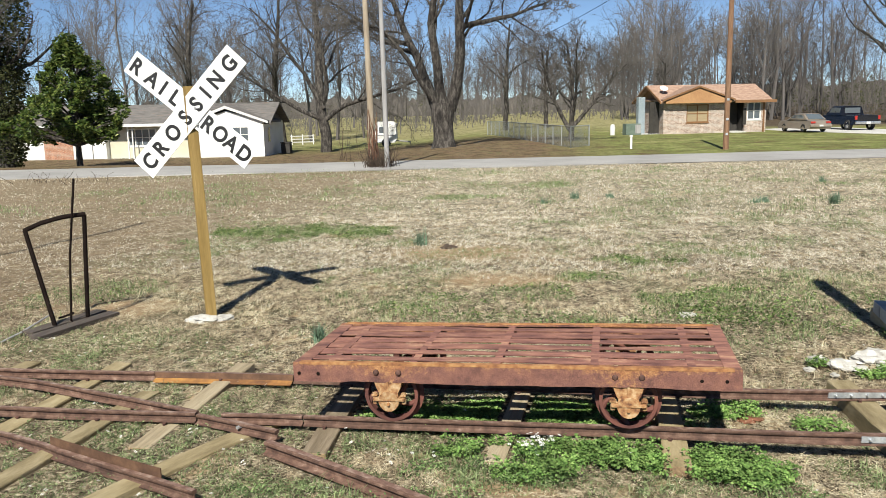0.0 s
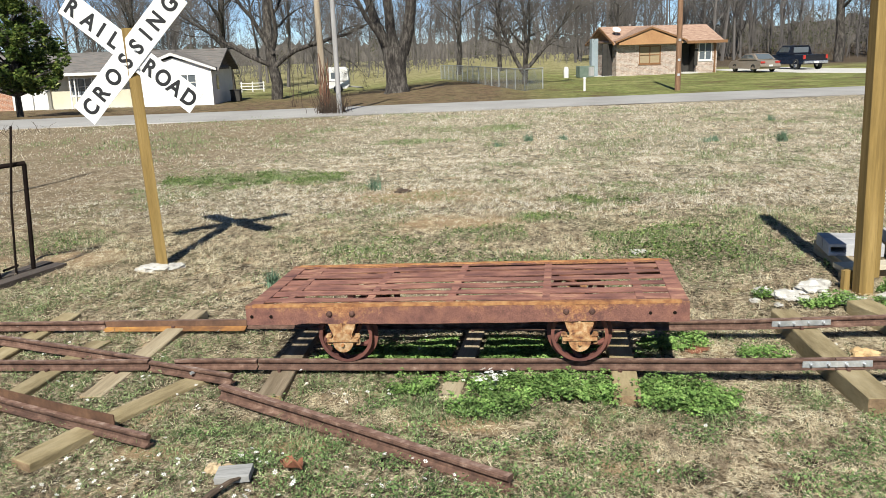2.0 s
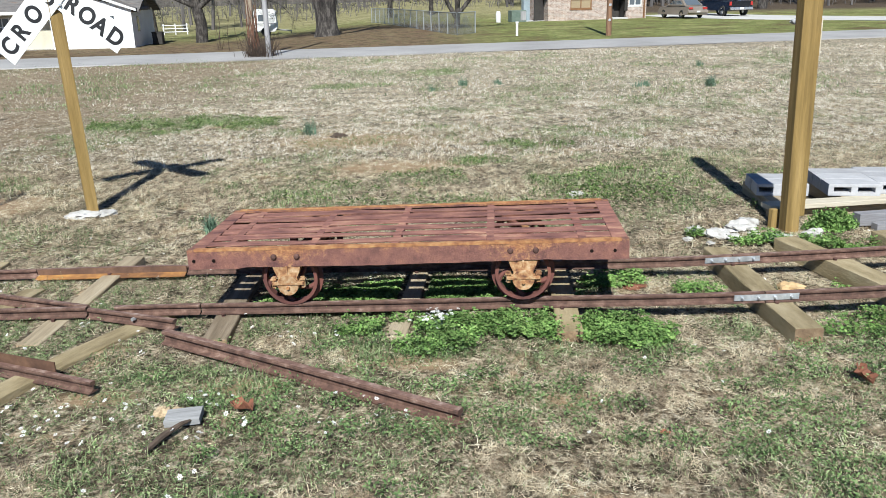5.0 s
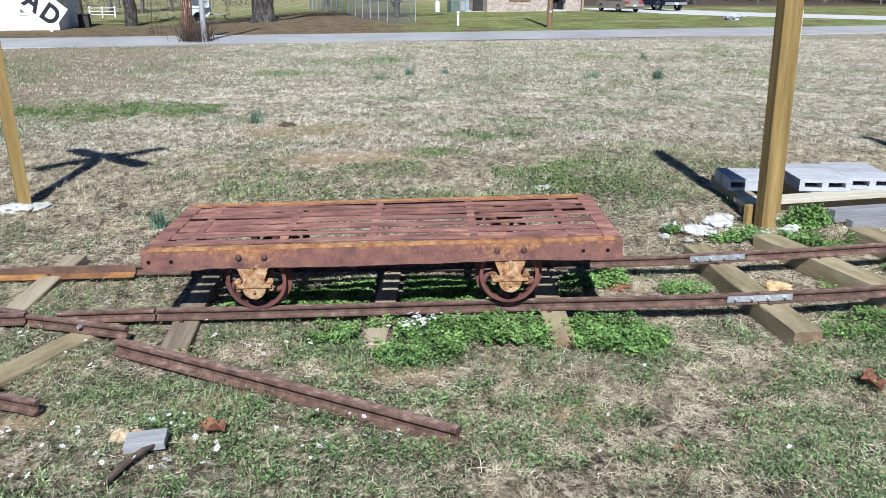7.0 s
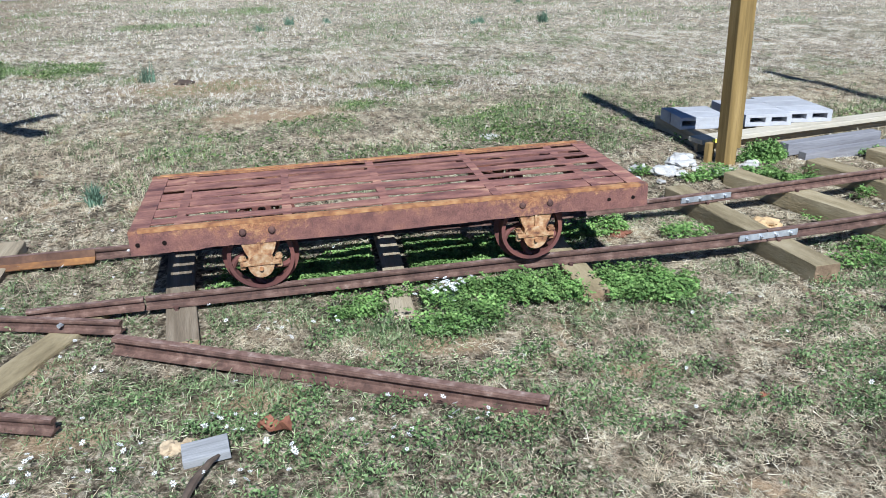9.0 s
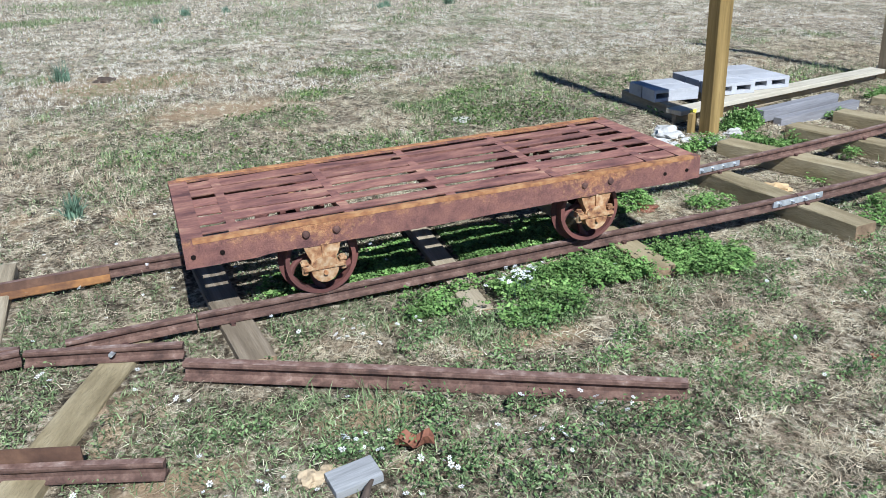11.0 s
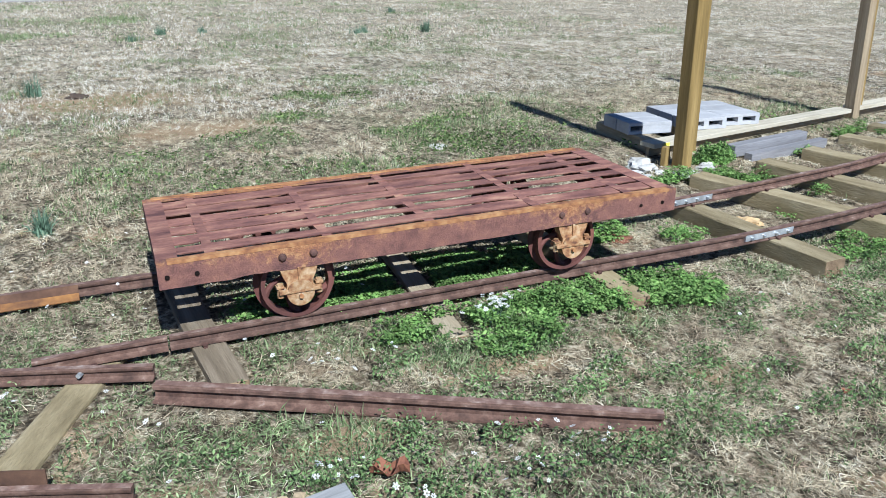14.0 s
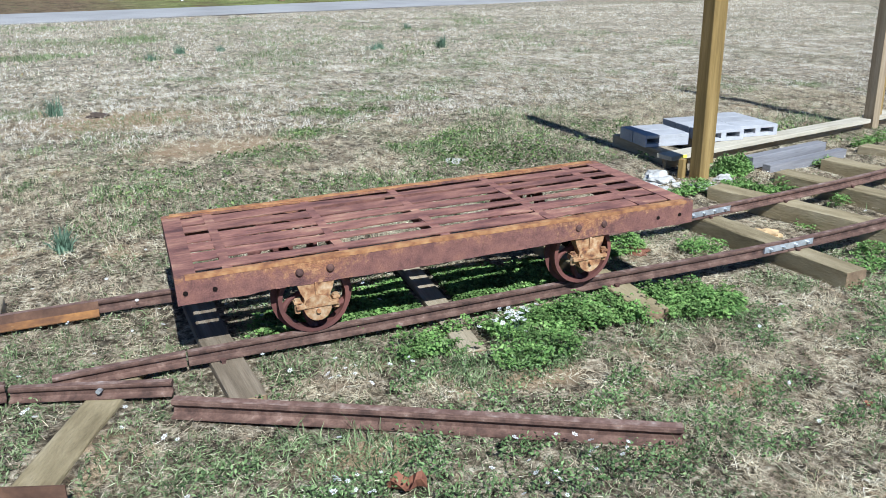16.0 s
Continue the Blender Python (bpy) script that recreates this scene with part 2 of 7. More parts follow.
RED_LENS = surface("red_lens", [(0.3, (0.330, 0.020, 0.015)), (0.7, (0.400, 0.030, 0.020))], 5, 50, 0.3)
GREEN_METAL = surface("green_metal", [(0.3, (0.110, 0.150, 0.120)), (0.7, (0.170, 0.215, 0.180))], 3, 40, 0.6, 0.2, 0.1)
FENCE_METAL = surface("galvanised_fence", [(0.3, (0.330, 0.345, 0.340)), (0.7, (0.480, 0.495, 0.490))], 3, 40, 0.5, 0.5, 0.1)
YELLOW = surface("yellow_tag", [(0.3, (0.700, 0.600, 0.060)), (0.7, (0.780, 0.680, 0.100))], 6, 60, 0.6)
LEAF_RED = surface("dead_leaf", [(0.3, (0.130, 0.048, 0.028)), (0.7, (0.270, 0.110, 0.060))], 20, 90, 0.8, 0.0, 0.4)
RIVET = surface("dark_rivet", [(0.3, (0.055, 0.026, 0.022)), (0.7, (0.130, 0.064, 0.048))], 40, 120, 0.8)
WHITEWASH = surface("whitewashed_board", [(0.3, (0.200, 0.200, 0.202)), (0.7, (0.380, 0.380, 0.382))], 9, 60, 0.85, 0.0, 0.4, 0.003, (0.5, 6, 6))
STONE_TAN = surface("tan_stone", [(0.3, (0.330, 0.240, 0.140)), (0.7, (0.480, 0.380, 0.250))], 14, 70, 0.9, 0.0, 0.6, 0.005)
CLAY = surface("orange_clay", [(0.3, (0.380, 0.250, 0.120)), (0.7, (0.560, 0.410, 0.230))], 14, 70, 0.9, 0.0, 0.6, 0.005)
VINE = surface("dead_vine", [(0.3, (0.110, 0.052, 0.032)), (0.7, (0.240, 0.125, 0.080))], 14, 70, 0.95, 0.0, 0.6, 0.005)
STICK = surface("rotten_wood", [(0.3, (0.040, 0.027, 0.020)), (0.7, (0.105, 0.075, 0.055))], 14, 70, 0.95, 0.0, 0.6, 0.005)


def glass_mat():
    m, n, l, p = nodes_of("window_glass")
    p.inputs["Base Color"].default_value = (0.10, 0.12, 0.14, 1)
    p.inputs["Roughness"].default_value = 0.06
    p.inputs["Metallic"].default_value = 0.0
    p.inputs["Specular IOR Level"].default_value = 0.9
    return m


GLASS = glass_mat()


def brick_mat(name, c1, c2, mortar):
    m, n, l, p = nodes_of(name)
    tc = n.new("ShaderNodeTexCoord")
    sep, com = n.new("ShaderNodeSeparateXYZ"), n.new("ShaderNodeCombineXYZ")
    l.new(tc.outputs["Object"], sep.inputs[0])
    sm = n.new("ShaderNodeMath")
    sm.operation = "ADD"
    l.new(sep.outputs[0], sm.inputs[0])
    l.new(sep.outputs[1], sm.inputs[1])
    l.new(sm.outputs[0], com.inputs[0])
    l.new(sep.outputs[2], com.inputs[1])
    b = n.new("ShaderNodeTexBrick")
    b.inputs["Scale"].default_value = 1.0
    b.inputs["Brick Width"].default_value, b.inputs["Row Height"].default_value = 0.215, 0.075
    b.inputs["Mortar Size"].default_value = 0.010
    b.inputs["Color1"].default_value, b.inputs["Color2"].default_value, b.inputs["Mortar"].default_value = (*c1, 1), (*c2, 1), (*mortar, 1)
    l.new(com.outputs[0], b.inputs["Vector"])
    ns = noise_node(n, l, tc.outputs["Object"], 3.2, 6, 0.75)
    r = ramp(n, [(0.32, (0.25, 0.25, 0.25)), (0.68, (0.72, 0.72, 0.72))])
    l.new(ns.outputs["Fac"], r.inputs[0])
    col = mixed(n, l, 0.65, b.outputs["Color"], r.outputs[0], "OVERLAY")
    l.new(col, p.inputs["Base Color"])
    p.inputs["Roughness"].default_value = 0.9
    bumped(n, l, b.outputs["Fac"], -0.5, 0.01, p)
    return m


BRICK_PALE = brick_mat("pale_brick", (0.46, 0.36, 0.305), (0.27, 0.185, 0.150), (0.47, 0.435, 0.395))
BRICK_RED = brick_mat("red_brick", (0.42, 0.20, 0.12), (0.30, 0.13, 0.08), (0.40, 0.33, 0.27))


def ground_mat():
    """Thatch and soil: straw, grey dead stems, bare tan earth and low green by noise at four sizes, with lawn beyond the road."""
    m, n, l, p = nodes_of("grass_and_soil")
    geo = n.new("ShaderNodeNewGeometry")
    co = geo.outputs["Position"]
    big = noise_node(n, l, co, 0.35, 6, 0.62)
    mid = noise_node(n, l, co, 2.2, 6, 0.7)
    fine = noise_node(n, l, co, 28, 5, 0.75)
    grit = noise_node(n, l, co, 120, 3, 0.7)
    # dark stops: dark earth, plus shade in gaps between stems put into colour
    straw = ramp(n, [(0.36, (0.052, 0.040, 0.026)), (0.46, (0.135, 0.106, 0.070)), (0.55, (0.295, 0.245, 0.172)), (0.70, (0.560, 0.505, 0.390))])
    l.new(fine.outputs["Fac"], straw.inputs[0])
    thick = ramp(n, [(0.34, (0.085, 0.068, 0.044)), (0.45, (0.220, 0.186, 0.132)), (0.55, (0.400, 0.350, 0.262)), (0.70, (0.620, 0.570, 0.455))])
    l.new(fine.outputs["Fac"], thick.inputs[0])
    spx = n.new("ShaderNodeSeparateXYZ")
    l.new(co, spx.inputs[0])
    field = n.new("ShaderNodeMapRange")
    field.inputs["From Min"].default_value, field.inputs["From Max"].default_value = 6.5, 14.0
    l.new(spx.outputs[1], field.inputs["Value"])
    soil = ramp(n, [(0.3, (0.300, 0.200, 0.115)), (0.7, (0.440, 0.320, 0.200))])
    l.new(grit.outputs["Fac"], soil.inputs[0])
    green = ramp(n, [(0.36, (0.030, 0.045, 0.015)), (0.7, (0.165, 0.200, 0.080))])
    l.new(fine.outputs["Fac"], green.inputs[0])
    f1 = ramp(n, [(0.56, (0, 0, 0)), (0.66, (0.7, 0.7, 0.7))])
    l.new(mid.outputs["Fac"], f1.inputs[0])
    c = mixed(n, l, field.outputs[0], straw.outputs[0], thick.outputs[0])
    c = mixed(n, l, f1.outputs[0], c, soil.outputs[0])
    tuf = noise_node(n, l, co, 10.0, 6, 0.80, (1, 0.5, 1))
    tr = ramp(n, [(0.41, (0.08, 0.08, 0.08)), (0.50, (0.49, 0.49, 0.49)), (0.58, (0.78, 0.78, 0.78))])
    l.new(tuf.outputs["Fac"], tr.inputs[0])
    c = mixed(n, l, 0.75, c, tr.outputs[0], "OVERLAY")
    west = n.new("ShaderNodeMapRange")
    west.inputs["From Min"].default_value, west.inputs["From Max"].default_value, west.inputs["To Max"].default_value = -2.8, -6.5, 0.6
    l.new(spx.outputs[0], west.inputs["Value"])
    c = mixed(n, l, west.outputs[0], c, (0.200, 0.145, 0.090))
    f2 = ramp(n, [(0.52, (0, 0, 0)), (0.68, (0.45, 0.45, 0.45))])
    l.new(big.outputs["Fac"], f2.inputs[0])
    c = mixed(n, l, f2.outputs[0], c, green.outputs[0])
    # bare tan earth in the field and by the track
    wob = noise_node(n, l, co, 3.0, 5, 0.7)
    for px, py, rx, ry in ((-1.35, 10.2, 1.15, 0.75), (-0.75, 8.5, 0.75, 0.45), (-4.1, 7.1, 0.5, 0.4), (-1.12, 3.42, 0.24, 0.12), (-0.35, 3.62, 0.22, 0.10), (-1.75, 3.35, 0.20, 0.10), (0.35, 3.25, 0.20, 0.10)):
        mp = n.new("ShaderNodeMapping")
        mp.inputs["Location"].default_value, mp.inputs["Scale"].default_value = (-px / rx, -py / ry, 0), (1 / rx, 1 / ry, 0)
        l.new(co, mp.inputs["Vector"])
        ln = n.new("ShaderNodeVectorMath")
        ln.operation = "LENGTH"
        l.new(mp.outputs[0], ln.inputs[0])
        su = n.new("ShaderNodeMath")
        su.operation, su.inputs[1].default_value = "MULTIPLY_ADD", 1.8
        l.new(wob.outputs["Fac"], su.inputs[0])
        l.new(ln.outputs["Value"], su.inputs[2])
        mk = n.new("ShaderNodeMapRange")
        mk.inputs["From Min"].default_value, mk.inputs["From Max"].default_value, mk.inputs["To Max"].default_value = 2.0, 1.4, 0.85
        l.new(su.outputs[0], mk.inputs["Value"])
        c = mixed(n, l, mk.outputs[0], c, soil.outputs[0])
    # beyond the road: mown lawn, brown earth round the old trees, pale pasture far off
    sep = n.new("ShaderNodeSeparateXYZ")
    l.new(co, sep.inputs[0])
    off = n.new("ShaderNodeMath")
    off.operation, off.inputs[1].default_value = "MULTIPLY_ADD", -0.205
    l.new(sep.outputs[0], off.inputs[0])
    l.new(sep.outputs[1], off.inputs[2])
    beyond = n.new("ShaderNodeMapRange")
    beyond.inputs["From Min"].default_value, beyond.inputs["From Max"].default_value = 29.5, 30.5
    l.new(off.outputs[0], beyond.inputs["Value"])
    lawn_n = noise_node(n, l, co, 0.45, 7, 0.72)
    lawn = ramp(n, [(0.34, (0.115, 0.078, 0.044)), (0.43, (0.145, 0.140, 0.055)), (0.52, (0.170, 0.195, 0.064)), (0.60, (0.245, 0.235, 0.100)), (0.70, (0.310, 0.275, 0.140))])
    l.new(lawn_n.outputs["Fac"], lawn.inputs[0])
    earth = ramp(n, [(0.34, (0.050, 0.034, 0.024)), (0.45, (0.125, 0.080, 0.054)), (0.56, (0.185, 0.122, 0.084)), (0.64, (0.120, 0.125, 0.055)), (0.72, (0.230, 0.190, 0.130))])
    l.new(mid.outputs["Fac"], earth.inputs[0])
    ex = n.new("ShaderNodeMapRange")
    ex.inputs["From Min"].default_value, ex.inputs["From Max"].default_value = 3.0, -1.0
    l.new(sep.outputs[0], ex.inputs["Value"])
    ey = n.new("ShaderNodeMapRange")
    ey.inputs["From Min"].default_value, ey.inputs["From Max"].default_value = 62, 50
    l.new(sep.outputs[1], ey.inputs["Value"])
    em = n.new("ShaderNodeMath")
    em.operation = "MULTIPLY"
    l.new(ex.outputs[0], em.inputs[0])
    l.new(ey.outputs[0], em.inputs[1])
    em2 = n.new("ShaderNodeMath")
    em2.operation, em2.inputs[1].default_value = "MULTIPLY", 0.85
    l.new(em.outputs[0], em2.inputs[0])
    lw = mixed(n, l, em2.outputs[0], lawn.outputs[0], earth.outputs[0])
    past = ramp(n, [(0.3, (0.165, 0.150, 0.066)), (0.5, (0.260, 0.240, 0.120)), (0.7, (0.345, 0.310, 0.180))])
    l.new(lawn_n.outputs["Fac"], past.inputs[0])
    pf = n.new("ShaderNodeMapRange")
    pf.inputs["From Min"].default_value, pf.inputs["From Max"].default_value = 58, 78
    l.new(sep.outputs[1], pf.inputs["Value"])
    lw = mixed(n, l, pf.outputs[0], lw, past.outputs[0])
    wx = n.new("ShaderNodeMapRange")
    wx.inputs["From Min"].default_value, wx.inputs["From Max"].default_value = 9.0, 13.0
    l.new(sep.outputs[0], wx.inputs["Value"])
    wy = n.new("ShaderNodeMapRange")
    wy.inputs["From Min"].default_value, wy.inputs["From Max"].default_value = 63.0, 70.0
    l.new(sep.outputs[1], wy.inputs["Value"])
    wm = n.new("ShaderNodeMath")
    wm.operation = "MULTIPLY"
    l.new(wx.outputs[0], wm.inputs[0])
    l.new(wy.outputs[0], wm.inputs[1])
    lw = mixed(n, l, wm.outputs[0], lw, (0.085, 0.064, 0.045))
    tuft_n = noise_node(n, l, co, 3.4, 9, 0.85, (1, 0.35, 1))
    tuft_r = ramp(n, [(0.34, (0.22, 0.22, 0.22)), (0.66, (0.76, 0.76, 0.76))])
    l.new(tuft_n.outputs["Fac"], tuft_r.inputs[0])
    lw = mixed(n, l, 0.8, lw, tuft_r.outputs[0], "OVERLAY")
    c = mixed(n, l, beyond.outputs[0], c, lw)
    l.new(c, p.inputs["Base Color"])
    p.inputs["Roughness"].default_value = 0.95
    p.inputs["Specular IOR Level"].default_value = 0.15
    bumped(n, l, fine.outputs["Fac"], 0.9, 0.03, p)
    return m


def blade_mat(name, stops, rough=0.75, trans=0.18, clumps=19.0, patchy=0.5, stretch=None, edge=(0.36, 0.62), high=0.80):
    """Each blade takes its own tone from the ramp; thin enough to let some light through."""
    m, n, l, p = nodes_of(name)
    geo = n.new("ShaderNodeNewGeometry")
    r = ramp(n, stops)
    l.new(geo.outputs["Random Per Island"], r.inputs[0])
    ns = noise_node(n, l, geo.outputs["Position"], 1.1, 7, 0.75)
    nr = ramp(n, [(0.3, (0.30, 0.30, 0.30)), (0.7, (0.68, 0.68, 0.68))])
    l.new(ns.outputs["Fac"], nr.inputs[0])
    col = mixed(n, l, 0.7, r.outputs[0], nr.outputs[0], "OVERLAY")
    # noise patches: shade between clumps put into the colour, with dead-grass tone
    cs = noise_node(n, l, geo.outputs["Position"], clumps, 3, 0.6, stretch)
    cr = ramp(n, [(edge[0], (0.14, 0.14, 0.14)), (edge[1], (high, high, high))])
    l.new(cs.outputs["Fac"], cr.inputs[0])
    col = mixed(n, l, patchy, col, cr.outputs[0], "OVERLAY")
    l.new(col, p.inputs["Base Color"])
    p.inputs["Roughness"].default_value = rough
    p.inputs["Specular IOR Level"].default_value = 0.25
    if trans:
        tr = n.new("ShaderNodeBsdfTranslucent")
        l.new(col, tr.inputs["Color"])
        mx = n.new("ShaderNodeMixShader")
        mx.inputs[0].default_value = trans
        l.new(p.outputs[0], mx.inputs[1])
        l.new(tr.outputs[0], mx.inputs[2])
        l.new(mx.outputs[0], n["Material Output"].inputs["Surface"])
    return m


GROUND = ground_mat()
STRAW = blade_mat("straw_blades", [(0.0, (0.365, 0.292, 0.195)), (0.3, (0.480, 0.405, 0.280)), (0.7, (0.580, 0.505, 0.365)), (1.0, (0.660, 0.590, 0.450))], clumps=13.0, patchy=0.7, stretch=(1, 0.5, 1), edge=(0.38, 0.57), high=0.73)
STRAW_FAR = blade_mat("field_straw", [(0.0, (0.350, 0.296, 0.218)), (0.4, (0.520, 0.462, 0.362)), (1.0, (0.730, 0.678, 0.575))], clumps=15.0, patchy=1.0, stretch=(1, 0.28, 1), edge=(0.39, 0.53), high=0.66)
GREENBLADE = blade_mat("green_blades", [(0.0, (0.082, 0.118, 0.049)), (0.5, (0.182, 0.243, 0.105)), (1.0, (0.335, 0.388, 0.210))], clumps=11.0, patchy=0.6)
WEED = blade_mat("weed_leaves", [(0.0, (0.075, 0.145, 0.038)), (0.5, (0.155, 0.272, 0.070)), (1.0, (0.270, 0.390, 0.128))], clumps=9.0, patchy=0.6)
HERB = blade_mat("herb_leaves", [(0.0, (0.060, 0.105, 0.037)), (0.5, (0.145, 0.228, 0.082)), (1.0, (0.275, 0.365, 0.160))], clumps=8.0, patchy=0.4)
FIELD_GREEN = blade_mat("field_weed_leaves", [(0.0, (0.055, 0.092, 0.030)), (0.5, (0.130, 0.195, 0.062)), (1.0, (0.250, 0.320, 0.115))])
BLUEBLADE = blade_mat("bulb_leaves", [(0.0, (0.090, 0.150, 0.100)), (1.0, (0.190, 0.280, 0.190))])
PETAL = blade_mat("white_petals", [(0.0, (0.700, 0.700, 0.680)), (1.0, (0.850, 0.850, 0.840))])
# the bright stop puts the crown's highlights into random leaf tones
EVERGREEN = blade_mat("evergreen_leaves", [(0.0, (0.020, 0.038, 0.009)), (0.6, (0.072, 0.115, 0.024)), (1.0, (0.225, 0.262, 0.070))], 0.42, 0.2)
FARGREEN = blade_mat("far_evergreen", [(0.0, (0.030, 0.040, 0.016)), (1.0, (0.088, 0.092, 0.038))], 0.9, 0.1)

# ---- mesh helpers ----


class Build:
    """Collects vertices and faces of one mesh."""

    def __init__(self):
        self.v, self.f, self.n = [], [], 0

    def add(self, verts, faces):
        self.v.extend(tuple(p) for p in verts)
        self.f.extend(tuple(i + self.n for i in f) for f in faces)
        self.n = len(self.v)
        return self

    def box(self, x0, x1, y0, y1, z0, z1, m=None, b=0.0):
        if b:
            bm = bmesh.new()
            bmesh.ops.create_cube(bm, size=1)
            for v in bm.verts:
                v.co = Vector(((x0 + x1) / 2 + v.co.x * (x1 - x0), (y0 + y1) / 2 + v.co.y * (y1 - y0), (z0 + z1) / 2 + v.co.z * (z1 - z0)))
            bmesh.ops.bevel(bm, geom=bm.edges[:], offset=b, segments=2, affect="EDGES", profile=0.6)
            bm.verts.index_update()
            vs = [v.co.copy() for v in bm.verts]
            fs = [[v.index for v in f.verts] for f in bm.faces]
            bm.free()
        else:
            vs = [Vector((x, y, z)) for z in (z0, z1) for x, y in ((x0, y0), (x1, y0), (x1, y1), (x0, y1))]
            fs = [(3, 2, 1, 0), (4, 5, 6, 7), (0, 1, 5, 4), (1, 2, 6, 5), (2, 3, 7, 6), (3, 0, 4, 7)]
        if m is not None:
            vs = [m @ v for v in vs]
        return self.add(vs, fs)

    def tube(self, pts, radii, sides=8, cap=True):
        pts = [Vector(p) for p in pts]
        if isinstance(radii, (int, float)):
            radii = [radii] * len(pts)
        vs, fs = [], []
        ref = None
        for i, p in enumerate(pts):
            d = (pts[min(i + 1, len(pts) - 1)] - pts[max(i - 1, 0)]).normalized()
            if ref is None:
                ref = d.orthogonal().normalized()
            ref = (ref - d * ref.dot(d)).normalized()
            s = d.cross(ref)
            for k in range(sides):
                a = 2 * math.pi * k / sides
                vs.append(p + (ref * math.cos(a) + s * math.sin(a)) * radii[i])
        for i in range(len(pts) - 1):
            for k in range(sides):
                a, b = i * sides + k, i * sides + (k + 1) % sides
                fs.append((a, b, b + sides, a + sides))
        if cap:
            fs.append(tuple(range(sides))[::-1])
            fs.append(tuple(range((len(pts) - 1) * sides, len(pts) * sides)))
        return self.add(vs, fs)

    def sweep(self, profile, path):
        """A closed profile of (across, up) along a path of points, kept upright."""
        path = [Vector(p) for p in path]
        k = len(profile)
        vs, fs = [], []
        for i, p in enumerate(path):
            d = path[min(i + 1, len(path) - 1)] - path[max(i - 1, 0)]
            side = Vector((d.y, -d.x, 0)).normalized()
            for a, h in profile:
                vs.append(p + side * a + Vector((0, 0, h)))
        for i in range(len(path) - 1):
            for j in range(k):
                a, b = i * k + j, i * k + (j + 1) % k
                fs.append((a, b, b + k, a + k))
        fs.append(tuple(range(k))[::-1])
        fs.append(tuple(range((len(path) - 1) * k, len(path) * k)))
        return self.add(vs, fs)

    def prism(self, outline, axis, lo, hi, m=None):
        """An outline of (a, b) extruded along axis 'x', 'y' or 'z'."""
        put = {"x": lambda a, b, c: (c, a, b), "y": lambda a, b, c: (a, c, b), "z": lambda a, b, c: (a, b, c)}[axis]
        k = len(outline)
        vs = [Vector(put(a, b, c)) for c in (lo, hi) for a, b in outline]
        if m is not None:
            vs = [m @ v for v in vs]
        fs = [(j, (j + 1) % k, (j + 1) % k + k, j + k) for j in range(k)]
        return self.add(vs, fs + [tuple(range(k))[::-1], tuple(range(k, 2 * k))])

    def lathe(self, profile, centre, axis="y", sides=32):
        """A ring of (radius, along) turned about an axis through centre."""
        c = Vector(centre)
        k = len(profile)
        vs, fs = [], []
        for s in range(sides):
            a = 2 * math.pi * s / sides
            for r, h in profile:
                p = (r * math.cos(a), h, r * math.sin(a)) if axis == "y" else (r * math.cos(a), r * math.sin(a), h)
                vs.append(c + Vector(p))
        for s in range(sides):
            t = (s + 1) % sides
            for j in range(k):
                fs.append((s * k + j, s * k + (j + 1) % k, t * k + (j + 1) % k, t * k + j))
        return self.add(vs, fs)

    def mesh(self, name, mat, smooth=False):
        me = bpy.data.meshes.new(name)
        me.from_pydata(self.v, [], self.f)
        bm = bmesh.new()
        bm.from_mesh(me)
        if len(self.f) < 20000:
            bmesh.ops.recalc_face_normals(bm, faces=bm.faces[:])
        bm.to_mesh(me)
        bm.free()
        if smooth:
            me.polygons.foreach_set("use_smooth", [True] * len(me.polygons))
            me.set_sharp_from_angle(angle=radians(40))
        me.materials.append(mat)
        return me


def thing(name, label, category, group="", kind="", at=None):
    e = new(name)
    e.empty_display_size = 0.1
    if at is not None:
        e.matrix_world = at
    return tagged(e, label, category, group, kind)


def part(name, b, mat, parent, label="", smooth=False):
    ob = new(name, b.mesh(name, mat, smooth) if isinstance(b, Build) else b)
    ob.parent = parent
    if label:
        ob["label"] = label
    return ob


def solid(name, b, mat, label, category, group="", kind="", at=None, smooth=False):
    ob = new(name, b.mesh(name, mat, smooth))
    if at is not None:
        ob.matrix_world = at
    return tagged(ob, label, category, group, kind)


def soup(name, verts, faces, mat, label, category, kind="stuff"):
    """One mesh of very many small pieces; faces is a list of arrays, each of one face size."""
    me = bpy.data.meshes.new(name)
    nv = len(verts)
    me.vertices.add(nv)
    me.vertices.foreach_set("co", np.asarray(verts, dtype=np.float32).ravel())
    loops = np.concatenate([f.ravel() for f in faces]).astype(np.int32)
    sizes = np.concatenate([np.full(len(f), f.shape[1]) for f in faces]).astype(np.int32)
    starts = np.concatenate([[0], np.cumsum(sizes)[:-1]]).astype(np.int32)
    me.loops.add(len(loops))
    me.loops.foreach_set("vertex_index", loops)
    me.polygons.add(len(sizes))
    me.polygons.foreach_set("loop_start", starts)
    me.update(calc_edges=True)
    me.materials.append(mat)
    return tagged(new(name, me), label, category, "", kind)


def smooth01(t):
    t = np.clip(t, 0, 1)
    return t * t * (3 - 2 * t)


def lumps(x, y):
    return 0.010 * np.sin(x * 2.1 + 0.7) * np.sin(y * 1.7 + 0.3) + 0.007 * np.sin(x * 5.3 + y * 3.1) + 0.006 * np.sin(x * 3.7 - y * 6.1 + 1.0)


